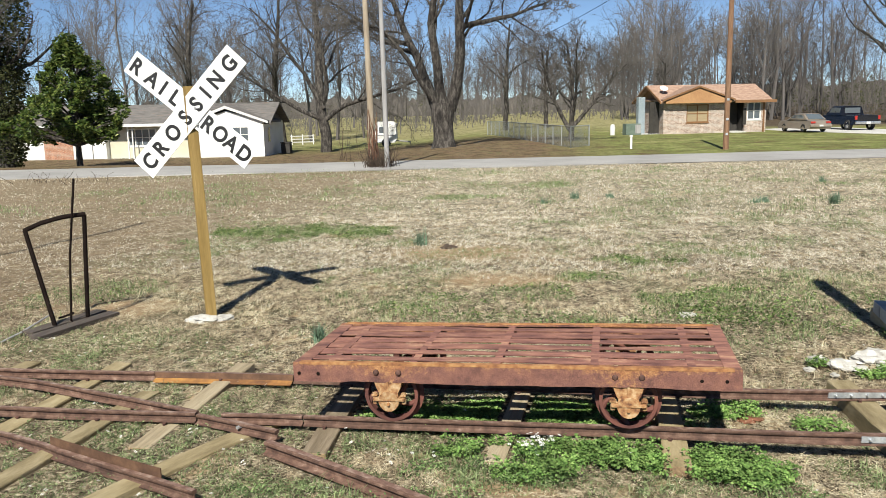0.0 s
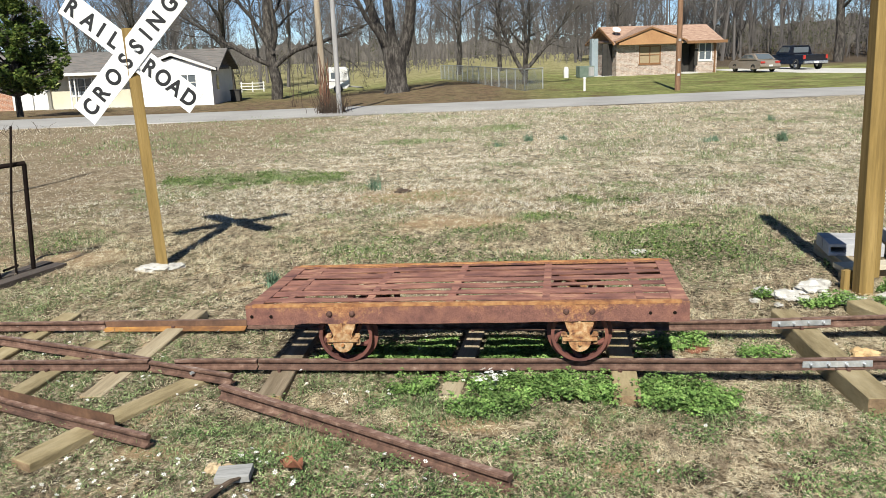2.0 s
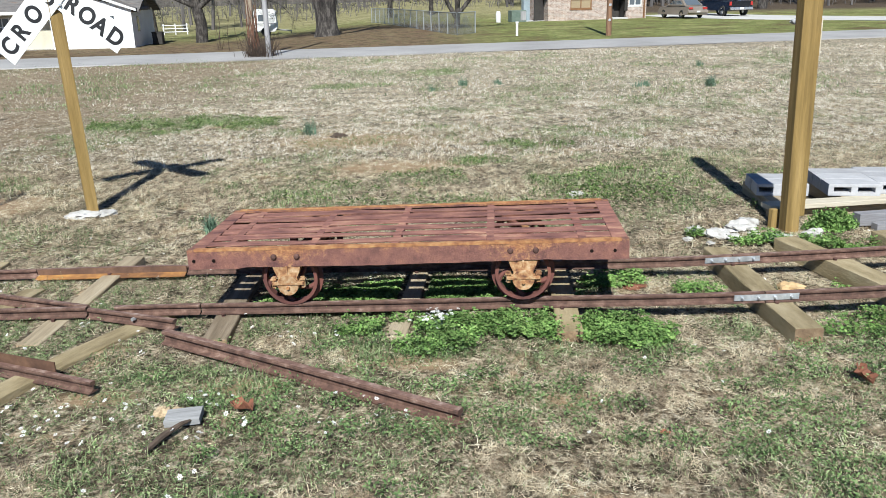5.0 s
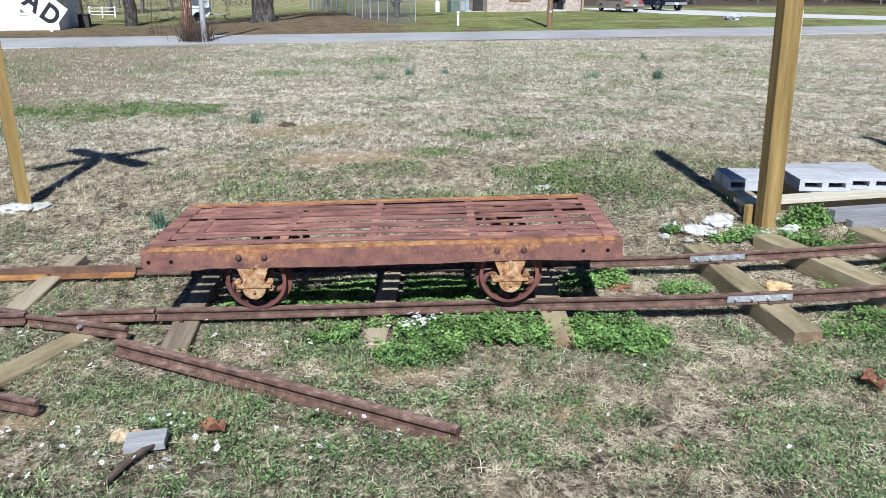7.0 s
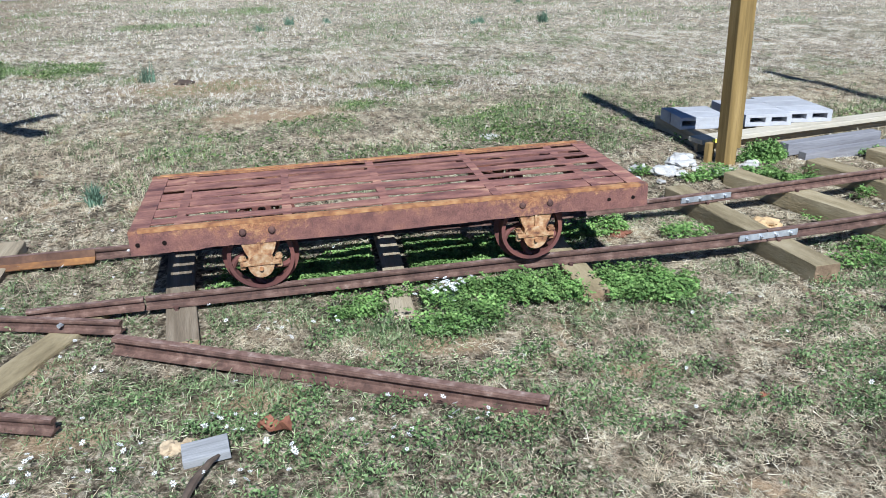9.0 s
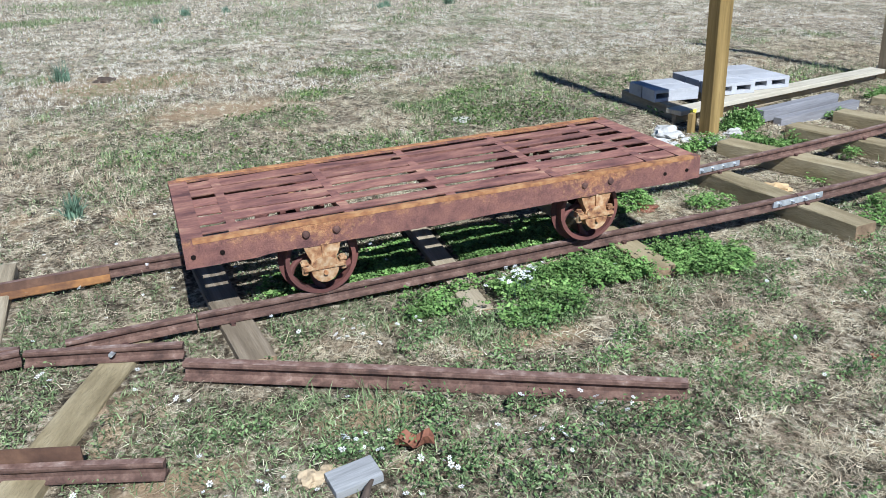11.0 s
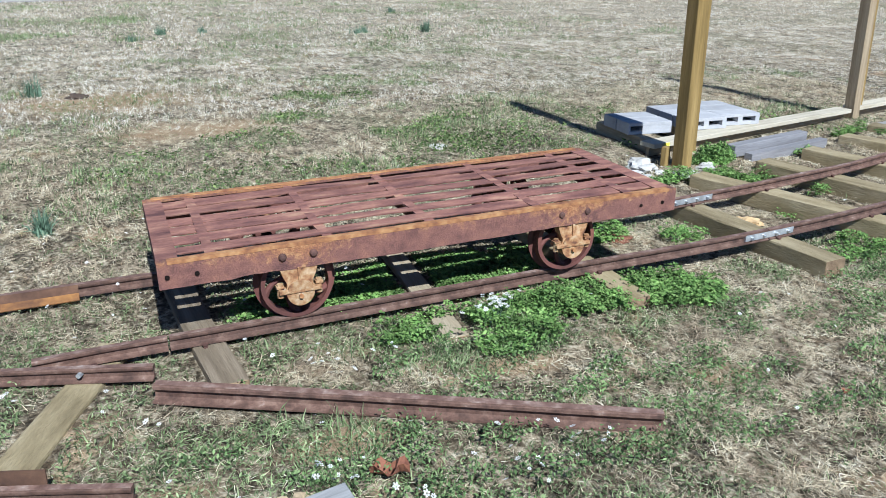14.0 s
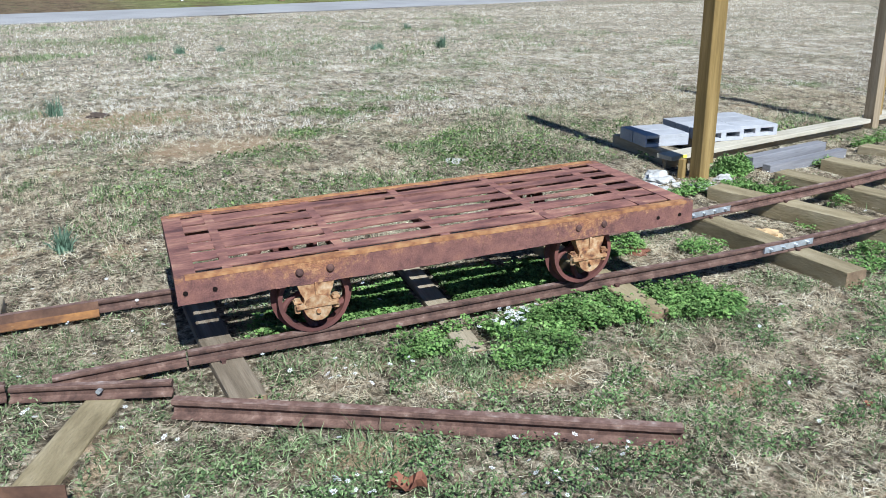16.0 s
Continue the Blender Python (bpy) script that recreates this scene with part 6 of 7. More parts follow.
    part("casing", Build().box(-0.5, 0.5, -0.35, 0.35, 0, 0.72, b=0.03), GREEN_METAL, ac)
    part("grille", Build().box(0.1, 0.46, -0.362, -0.352, 0.1, 0.66), POLE_GREY, ac)
    tk = Build().lathe([(0.0005, 0), (0.16, 0.0), (0.17, 0.5), (0.12, 0.68), (0.0005, 0.7)], (3.35, 54.3, G(3.35, 54.3)), "z", 14)
    solid("white_tank", tk, WHITE_PAINT, "small white cylinder beside the cooling unit", "tank", smooth=True)


brick_house()
pipe = Build().tube([(3.05, 37.0, G(3, 37) - 0.1), (3.05, 37.0, G(3, 37) + 0.52)], 0.055, 10).tube([(3.05, 37.0, G(3, 37) + 0.52), (3.05, 37.0, G(3, 37) + 0.60)], 0.075, 10)
solid("marker_post", pipe, WHITE_PAINT, "short white pipe marker at the road's edge", "marker post", smooth=True)


def white_house():
    x0, y0, x1, y1 = -35.3, 49.13, -18.7, 50.85
    L = math.hypot(x1 - x0, y1 - y0)
    zb = G(-26, 50.5)
    h = thing("white_house", "long low white ranch house with a grey shingle roof", "house", at=pose(x0, y0, zb - 0.1, 0, 0, math.degrees(math.atan2(y1 - y0, x1 - x0))))
    H, D = 2.35, 4.6
    a0, a1 = 12.0, L                      # the gabled wing
    mid = (a0 + a1) / 2
    part("wall", Build().box(0, 2.1, 0, 0.2, 0, H), WHITE_PAINT, h, "white painted siding")
    part("brick_panel", Build().box(2.1, 4.0, -0.02, 0.2, 0, H), BRICK_RED, h, "red brick panel")
    part("wall", Build().box(4.0, 6.2, 0, 0.2, 0, H), WHITE_PAINT, h, "white painted siding")
    part("wall", Build().box(0, 0.2, 0.2, D, 0, H).box(6.0, 6.2, 0.2, 0.6, 0, H), WHITE_PAINT, h, "white painted siding")
    w = Build()
    for a, b, z0, z1 in ((6.2, 7.5, 0, H), (7.5, 9.35, 0, 0.85), (7.5, 9.35, 2.0, H), (9.35, a0, 0, H)):
        w.box(a, b, 0.45, 0.6, z0, z1)
    part("porch_wall", w, CREAM_PAINT, h, "cream wall of the recessed porch")
    part("porch_slab", Build().box(6.2, a0, -0.5, 0.45, -0.05, 0.10, b=0.01), DRIVE, h)
    window(h, 7.5, 9.35, 0.85, 2.0, 0.50, GLASS, WHITE_PAINT, 3)
    w = Build()
    for a, b, z0, z1 in ((a0, mid + 0.30, 0, H), (mid + 0.30, mid + 1.40, 0, 1.0), (mid + 0.30, mid + 1.40, 2.02, H), (mid + 1.40, a1, 0, H)):
        w.box(a, b, -0.6, -0.4, z0, z1)
    w.box(a0, a0 + 0.2, -0.4, 2.0, 0, H).box(a1 - 0.2, a1, -0.4, D, 0, H)
    w.prism([(a0, H), (a1, H), (mid, H + 0.66)], "y", -0.6, -0.4)
    part("wing_wall", w, WHITE_PAINT, h, "white painted gable wing")
    window(h, mid + 0.30, mid + 1.40, 1.0, 2.02, -0.54, GLASS, WHITE_PAINT, 1)
    part("side_window", Build().box(a1 - 0.02, a1 + 0.02, 0.5, 1.0, 1.0, 1.9), GLASS, h)
    part("back_wall", Build().box(0, L, D, D + 0.2, 0, H), WHITE_PAINT, h)
    part("roof", gable_roof(0, L, 0, D, H, 3.42, "x", 0.12, 0.45), GREY_ROOF, h, "grey weathered shingle roof with rusty stains")
    part("end_gable", Build().prism([(0, H), (D, H), (D / 2, 3.36)], "x", L - 0.2, L - 0.05), GREY_ROOF, h)
    part("wing_roof", Build().prism([(a0 - 0.3, H - 0.12), (mid, H + 0.84), (a1 + 0.3, H - 0.12), (a1 + 0.3, H + 0.02), (mid, H + 1.0), (a0 - 0.3, H + 0.02)], "y", -0.74, 3.0), GREY_ROOF, h)
    part("wing_fascia", Build().prism([(a0 - 0.35, H - 0.16), (mid, H + 0.80), (a1 + 0.35, H - 0.16), (a1 + 0.35, H - 0.02), (mid, H + 0.98), (a0 - 0.35, H - 0.02)], "y", -0.81, -0.75), WHITE_PAINT, h, "white painted gable fascia")
    part("eave_fascia", Build().box(-0.4, a0 - 0.4, -0.50, -0.44, H - 0.22, H - 0.04), WHITE_PAINT, h)
    for x in (7.75, 8.05):
        part("porch_post", Build().box(x - 0.035, x + 0.035, -0.2, -0.13, 0.1, H - 0.05), WHITE_PAINT, h, "thin white porch post")
    for x in (5.2, a0 - 0.15):
        part("downspout", Build().box(x, x + 0.1, -0.1, -0.02, 0, H - 0.1), WHITE_PAINT, h)
    bin_ = thing("dark_bin", "dark box standing against the white house's side", "bin", at=h.matrix_world @ Matrix.Translation((L + 0.75, 2.3, 0.12)))
    part("box", Build().box(-0.30, 0.30, -0.34, 0.34, 0, 0.70, b=0.04), DARK_VOID, bin_)
    part("lid", Build().box(-0.33, 0.33, -0.37, 0.37, 0.70, 0.76, b=0.02), DARK_VOID, bin_)


white_house()

# ---- fence, trailer, vehicles ----


def wire_fence():
    pts = [(-5.4, 62.0), (0.45, 38.6), (1.35, 40.5)]
    f = thing("chain_link_fence", "low grey galvanised chain-link fence round a yard", "fence")
    H = 0.98
    for (ax, ay), (bx, by) in zip(pts, pts[1:]):
        L = math.hypot(bx - ax, by - ay)
        n = max(1, round(L / 1.75))
        P = [(ax + (bx - ax) * i / n, ay + (by - ay) * i / n) for i in range(n + 1)]
        for x, y in P:
            z = G(x, y)
            part("fence_post", Build().tube([(x, y, z - 0.1), (x, y, z + H + 0.03)], 0.032, 8), FENCE_METAL, f, "", True)
        part("top_rail", Build().tube([(x, y, G(x, y) + H) for x, y in P], 0.022, 6), FENCE_METAL, f, "", True)
        V, F, k = [], [], 0
        step = 0.085
        ux, uy = (bx - ax) / L, (by - ay) / L
        for i in range(int(L / step)):
            for sg in (1, -1):
                s0 = i * step
                s1 = min(max(s0 + sg * H, 0), L)
                hh = abs(s1 - s0)
                if hh < 0.05:
                    continue
                for s, z in ((s0, 0.0), (s1, hh)):
                    x, y = ax + ux * s, ay + uy * s
                    for e in (-0.013, 0.013):
                        V.append((x + ux * e, y + uy * e, G(x, y) + z))
                F.append((k, k + 1, k + 3, k + 2))
                k += 4
        me = bpy.data.meshes.new("wire_mesh")
        me.from_pydata(V, [], F)
        me.materials.append(FENCE_METAL)
        part("wire_mesh", me, FENCE_METAL, f)


wire_fence()


def trailer():
    x, y = -12.45, 58.5
    t = thing("utility_trailer", "small white box trailer parked under the trees", "trailer", at=pose(x, y, G(x, y), 0, 0, 8))
    part("box", Build().prism([(-0.75, 0.30), (0.62, 0.30), (0.80, 0.55), (0.72, 1.62), (0.50, 1.78), (-0.62, 1.78), (-0.75, 1.60)], "y", -0.8, 0.8), WHITE_PAINT, t, "white panelled box")
    part("window", Build().box(-0.45, 0.15, -0.815, -0.795, 1.0, 1.42, b=0.006), GLASS, t)
    part("belt_strip", Build().box(-0.74, 0.70, -0.812, -0.802, 0.80, 0.86), POLE_GREY, t)
    for s in (-1, 1):
        wh = Build().lathe([(0.0005, -0.09), (0.28, -0.09), (0.30, 0), (0.28, 0.09), (0.0005, 0.09)], (0.0, s * 0.84, 0.30), "y", 16)
        part("wheel", wh, RUBBER, t)
    part("tongue", Build().tube([(0.7, 0, 0.42), (1.75, 0, 0.30)], 0.05, 6).tube([(1.7, 0, 0.32), (1.75, 0, 0.0)], 0.035, 6), POLE_GREY, t)


trailer()


def wheel(parent, x, y, r, w=0.2):
    side = -1 if y < 0 else 1
    ty = Build().lathe([(r * 0.62, -w / 2), (r * 0.95, -w / 2), (r, -w * 0.3), (r, w * 0.3), (r * 0.95, w / 2), (r * 0.62, w / 2)], (x, y, r), "y", 24)
    wl_ = part("wheel", ty, RUBBER, parent, "", True)
    rm = Build().lathe([(0.0005, side * w * 0.30), (r * 0.2, side * w * 0.36), (r * 0.5, side * w * 0.26), (r * 0.63, side * w * 0.42), (r * 0.63, -side * w * 0.3), (0.0005, -side * w * 0.3)], (x, y, r), "y", 24)
    part("rim", rm, CHROME, wl_, "", True)


def body(sections, half):
    """A car shell: outline of (x, z) with the width drawn in towards the top."""
    b = Build()
    zmin, zmax = min(z for _, z in sections), max(z for _, z in sections)
    lay = []
    for s in (-1, -0.86, 0.86, 1):
        ring = []
        for x, z in sections:
            t = (z - zmin) / (zmax - zmin)
            ring.append((x, half * s * (1 - 0.16 * max(0, t - 0.5) * 2), z + (0.0 if abs(s) < 1 else -0.05 * t)))
        lay.append(ring)
    k = len(sections)
    vs = [p for r in lay for p in r]
    fs = [(i * k + j, i * k + (j + 1) % k, (i + 1) * k + (j + 1) % k, (i + 1) * k + j) for i in range(3) for j in range(k)]
    fs += [tuple(range(k))[::-1], tuple(range(3 * k, 4 * k))]
    return b.add(vs, fs)


def sedan(x, y, yaw):
    c = thing("sedan_car", "beige four-door sedan parked on the driveway", "car", at=pose(x, y, G(x, y) + 0.03, 0, 0, yaw) @ Matrix.Scale(0.82, 4))
    part("lower_body", body([(-2.35, 0.42), (-2.3, 0.85), (-1.5, 0.93), (1.1, 0.92), (2.2, 0.78), (2.32, 0.45), (2.25, 0.24), (-2.3, 0.24)], 0.86), CAR_BEIGE, c, "", True)
    part("cabin", body([(-1.75, 0.92), (-1.05, 1.36), (0.2, 1.37), (1.05, 0.92)], 0.78), CAR_BEIGE, c, "", True)
    for s in (-1, 1):
        part("side_window", Build().prism([(-1.35, 0.96), (-0.95, 1.27), (-0.15, 1.29), (-0.15, 0.96)], "y", s * 0.735 - 0.02, s * 0.735 + 0.02), GLASS, c)
        part("side_window", Build().prism([(-0.08, 0.96), (-0.08, 1.29), (0.16, 1.29), (0.78, 0.96)], "y", s * 0.735 - 0.02, s * 0.735 + 0.02), GLASS, c)
        part("tail_light", Build().box(-2.37, -2.30, s * 0.60 - 0.18, s * 0.60 + 0.18, 0.66, 0.80, b=0.01), RED_LENS, c, "red tail light")
        for wx in (-1.35, 1.42):
            wheel(c, wx, s * 0.76, 0.30, 0.19)
    part("rear_window", Build().add([(-1.72, -0.60, 0.97), (-1.72, 0.60, 0.97), (-1.13, 0.55, 1.33), (-1.13, -0.55, 1.33), (-1.69, -0.6, 0.95), (-1.69, 0.6, 0.95), (-1.10, 0.55, 1.31), (-1.10, -0.55, 1.31)], [(0, 1, 2, 3), (7, 6, 5, 4), (0, 4, 5, 1), (1, 5, 6, 2), (2, 6, 7, 3), (3, 7, 4, 0)]), GLASS, c)
    part("rear_bumper", Build().box(-2.44, -2.30, -0.84, 0.84, 0.40, 0.58, b=0.03), CAR_BEIGE, c)
    part("number_plate", Build().box(-2.46, -2.445, -0.15, 0.15, 0.42, 0.55), WHITE_PAINT, c)


def pickup(x, y, yaw):
    c = thing("pickup_truck", "dark blue-black pickup truck parked on the driveway", "truck", at=pose(x, y, G(x, y) + 0.03, 0, 0, yaw) @ Matrix.Scale(0.85, 4))
    part("lower_body", body([(-2.75, 0.62), (-2.75, 1.12), (-0.6, 1.14), (1.35, 1.14), (2.6, 1.05), (2.75, 0.7), (2.7, 0.42), (-2.7, 0.42)], 0.98), TRUCK_BLUE, c, "", True)
    part("cab", body([(-0.75, 1.12), (-0.6, 1.78), (0.7, 1.80), (1.45, 1.14)], 0.90), TRUCK_BLUE, c, "", True)
    for s in (-1, 1):
        part("side_window", Build().prism([(-0.50, 1.2), (-0.45, 1.66), (0.1, 1.68), (0.1, 1.2)], "y", s * 0.83 - 0.03, s * 0.83 + 0.03), GLASS, c)
        part("side_window", Build().prism([(0.18, 1.2), (0.18, 1.68), (0.62, 1.68), (1.12, 1.2)], "y", s * 0.83 - 0.03, s * 0.83 + 0.03), GLASS, c)
        part("tail_light", Build().box(-2.79, -2.70, s * 0.88 - 0.08, s * 0.88 + 0.08, 0.80, 1.08, b=0.01), RED_LENS, c, "red tail light")
        for wx in (-1.75, 1.75):
            wheel(c, wx, s * 0.86, 0.39, 0.26)
    part("rear_window", Build().box(-0.74, -0.70, -0.6, 0.6, 1.26, 1.66), GLASS, c)
    part("rear_bumper", Build().box(-2.92, -2.76, -0.95, 0.95, 0.48, 0.68, b=0.03), CHROME, c, "chrome rear bumper")
    part("number_plate", Build().box(-2.94, -2.925, -0.16, 0.16, 0.50, 0.64), WHITE_PAINT, c)


sedan(15.25, 54.9, 104)
pickup(18.55, 57.2, 102)
rock("garden_stones", 17.6, 42.2, 0.35, CONCRETE, "pale garden stones heaped beside the driveway", "stones", 61, 0.8)


def paddock_fence():
    f = thing("paddock_fence", "short white rail fence panel in the far pasture", "fence", at=pose(-21.6, 67.5, G(-21.6, 67.5), 0, 0, 12))
    for x in (-0.9, 0.0, 0.9):
        part("fence_post", Build().box(x - 0.04, x + 0.04, -0.04, 0.04, -0.1, 0.85), WHITE_PAINT, f)
    for z in (0.22, 0.47, 0.72):
        part("fence_rail", Build().box(-1.0, 1.0, -0.07, -0.041, z - 0.03, z + 0.03), WHITE_PAINT, f)


paddock_fence()

# ---- grass, weeds, flowers ----
RNG = np.random.default_rng(2024)


def vnoise(x, y, cell, seed):
    """Smooth value noise, 0 to 1."""
    tab = np.random.default_rng(seed).random((128, 128))
    u, v = x / cell + 61.3, y / cell + 47.9
    i, j = np.floor(u).astype(int), np.floor(v).astype(int)
    a, b = smooth01(u - i), smooth01(v - j)
    i, j, i1, j1 = i % 128, j % 128, (i + 1) % 128, (j + 1) % 128
    return (tab[i, j] * (1 - a) + tab[i1, j] * a) * (1 - b) + (tab[i, j1] * (1 - a) + tab[i1, j1] * a) * b


PATCHES = ((-3.9, 12.1, 1.65, 0.95, 1.0), (-5.2, 11.0, 0.5, 0.2, 0.7), (-2.3, 17.5, 0.95, 0.5, 0.9), (-0.2, 20.3, 0.8, 0.8, 0.9), (-4.6, 20.5, 0.9, 0.5, 0.5),
           (0.22, 8.6, 0.35, 0.25, 0.8), (-0.4, 7.8, 0.45, 0.35, 0.7), (-0.9, 7.5, 0.25, 0.15, 0.8), (0.95, 9.5, 0.7, 0.5, 0.85), (1.25, 7.3, 1.0, 0.8, 0.8), (0.5, 6.3, 1.4, 0.6, 0.45), (2.3, 8.4, 0.8, 0.6, 0.5), (1.6, 10.4, 1.0, 0.7, 0.55), (-0.6, 6.6, 0.5, 0.3, 0.5), (-1.9, 6.4, 0.4, 0.3, 0.35), (-4.0, 6.0, 1.3, 0.6, 0.5), (-3.0, 5.7, 0.8, 0.3, 0.4), (-0.35, 3.74, 0.42, 0.16, 0.9), (1.35, 2.75, 0.75, 0.35, 0.75), (1.9, 3.35, 0.5, 0.25, 0.6))


def greenness(x, y):
    """How much of the ground's cover is green, 0 to 1."""
    n = 0.6 * vnoise(x, y, 0.55, 1) + 0.4 * vnoise(x, y, 0.17, 2)
    near = smooth01((5.6 - y) / 1.4)
    left = smooth01((0.6 - x) / 1.5)
    g = near * smooth01((n - 0.56 + 0.26 * left) / 0.14) * (0.7 + 0.3 * left)
    front = smooth01((4.3 - y) / 0.4) * smooth01((-0.25 - x) / 0.8)
    g = np.maximum(g, 0.8 * front * smooth01((n - 0.40) / 0.2))
    g = np.maximum(g, 0.8 * smooth01((4.35 - np.abs(y - 4.5) * 6 - 2.6) / 1.0) * smooth01((1.2 - x) / 0.6) * smooth01((n - 0.25) / 0.2))
    n2 = 0.5 * vnoise(x, y, 1.1, 21) + 0.3 * vnoise(x, y, 0.35, 22) + 0.2 * vnoise(x, y, 0.12, 23)
    g = np.maximum(g, (1 - near) * (0.34 + 0.3 * smooth01((10 - y) / 3)) * smooth01((n2 - 0.53) / 0.14))
    g = g * (1 - 0.62 * smooth01((x + 0.35) / 0.4) * smooth01((1.3 - x) / 0.4) * smooth01((3.7 - y) / 0.3))
    for cx, cy, rx, ry, s in PATCHES:
        d = ((x - cx) / rx) ** 2 + ((y - cy) / ry) ** 2
        g = np.maximum(g, s * smooth01((1.15 - d + 2.4 * (n - 0.5)) / 0.7))
    return g


def bareness(x, y):
    """Where the earth shows through."""
    n = 0.6 * vnoise(x, y, 0.8, 5) + 0.4 * vnoise(x, y, 0.22, 6)
    b = smooth01((n - 0.62) / 0.12)
    for cx, cy, rx, ry in ((-1.35, 10.2, 1.0, 0.65), (-0.75, 8.5, 0.65, 0.38), (-6.8, 12.5, 2.2, 2.0), (-5.6, 8.4, 1.2, 0.8), (-4.1, 7.1, 0.5, 0.35), (-1.12, 3.42, 0.24, 0.12), (-0.35, 3.62, 0.22, 0.10), (-1.75, 3.35, 0.20, 0.10), (0.35, 3.25, 0.20, 0.10)):
        b = np.maximum(b, 0.8 * smooth01(1.3 - ((x - cx) / rx) ** 2 - ((y - cy) / ry) ** 2))
    return b


def covered(x, y):
    """True on timbers, boards and blocks, where nothing grows."""
    m = np.zeros(len(x), bool)
    for x0, y0, x1, y1, w in TIMBERS:
        L = math.hypot(x1 - x0, y1 - y0)
        u, v = (x1 - x0) / L, (y1 - y0) / L
        s, t = (x - x0) * u + (y - y0) * v, -(x - x0) * v + (y - y0) * u
        m |= (s > -0.01) & (s < L + 0.01) & (np.abs(t) < w / 2 + 0.012)
    return m


def scatter(x0, x1, y0, y1, density, keep):
    n = int((x1 - x0) * (y1 - y0) * density)
    x, y = RNG.uniform(x0, x1, n), RNG.uniform(y0, y1, n)
    k = (RNG.random(n) < keep(x, y)) & ~covered(x, y)
    k &= (y < 3) | ((x > -0.78 * y - 3.5) & (x < 0.95 * y + 3.5))
    return x[k], y[k]


def blades(x, y, length, width, lean, curl=0.6):
    """Bent blades of two faces each."""
    n = len(x)
    a = RNG.uniform(0, 2 * np.pi, n)
    L = length * RNG.uniform(0.5, 1.3, n) * (0.55 + 0.95 * vnoise(x, y, 0.13, 61) * vnoise(x, y, 0.5, 62) * 2)
    w = width * RNG.uniform(0.6, 1.3, n) / 2
    t0 = np.clip(RNG.normal(lean, 0.35, n), 0.0, 1.45)
    t1 = np.clip(t0 + RNG.normal(curl, 0.4, n), 0, 1.75)
    dx, dy = np.cos(a), np.sin(a)
    z = gz(x, y) - 0.006
    p0 = np.stack([x, y, z], 1)
    d0 = np.stack([dx * np.sin(t0), dy * np.sin(t0), np.cos(t0)], 1)
    d1 = np.stack([dx * np.sin(t1), dy * np.sin(t1), np.cos(t1)], 1)
    p1 = p0 + d0 * (L * 0.5)[:, None]
    p2 = p1 + d1 * (L * 0.5)[:, None]
    p2[:, 2] = np.maximum(p2[:, 2], z + 0.008)
    tw = a + np.pi / 2 + RNG.normal(0, 0.6, n)
    s = np.stack([np.cos(tw), np.sin(tw), RNG.normal(0, 0.3, n)], 1) * w[:, None]
    V = np.stack([p0 - s, p0 + s, p1 + s * 0.85, p1 - s * 0.85, p2], 1).reshape(-1, 3)
    i = np.arange(n)[:, None] * 5
    return V, i + np.array([[0, 1, 2, 3]]), i + np.array([[3, 2, 4]])


def blade_object(name, sets, mat, label, category):
    V, Q, T, n = [], [], [], 0
    for v, q, t in sets:
        V.append(v)
        Q.append(q + n)
        T.append(t + n)
        n += len(v)
    return soup(name, np.concatenate(V), [np.concatenate(Q), np.concatenate(T)], mat, label, category)


def clump(x, y):
    """Matted clumps a hand wide with gaps between, evening out with distance."""
    c = smooth01((0.5 * vnoise(x, y, 0.045, 51) + 0.5 * vnoise(x, y, 0.11, 52) - 0.33) / 0.26)
    far = smooth01((y - 8) / 5)
    f = smooth01((0.55 * vnoise(x, y, 0.16, 53) + 0.45 * vnoise(x, y, 0.45, 54) - 0.38) / 0.20)
    west = 1 - 0.5 * smooth01((-4.0 - x) / 4)
    return (0.12 + 0.95 * c) * (1 - far) + far * (0.10 + 1.05 * f) * west


def west_thin(x, y):
    """The grass thins to brown earth towards the west."""
    return 1 - 0.5 * smooth01((-3.0 - x) / 2.5) * smooth01((y - 5.0) / 1.0)


def dry(x, y):
    c = 0.55 * vnoise(x, y, 0.10, 31) + 0.45 * vnoise(x, y, 0.33, 32)
    c = (0.30 + 0.85 * smooth01((c - 0.30) / 0.35)) * clump(x, y)
    return np.clip((1.0 - 0.92 * greenness(x, y) - 0.8 * bareness(x, y)) * c * west_thin(x, y), 0.04, 1)


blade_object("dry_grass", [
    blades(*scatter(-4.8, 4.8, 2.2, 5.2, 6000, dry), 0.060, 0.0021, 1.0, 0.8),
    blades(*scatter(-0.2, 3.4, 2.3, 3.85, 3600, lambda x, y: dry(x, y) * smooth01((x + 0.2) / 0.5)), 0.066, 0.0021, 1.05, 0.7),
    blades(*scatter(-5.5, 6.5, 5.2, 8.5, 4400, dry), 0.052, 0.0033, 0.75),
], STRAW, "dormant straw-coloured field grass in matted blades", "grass")


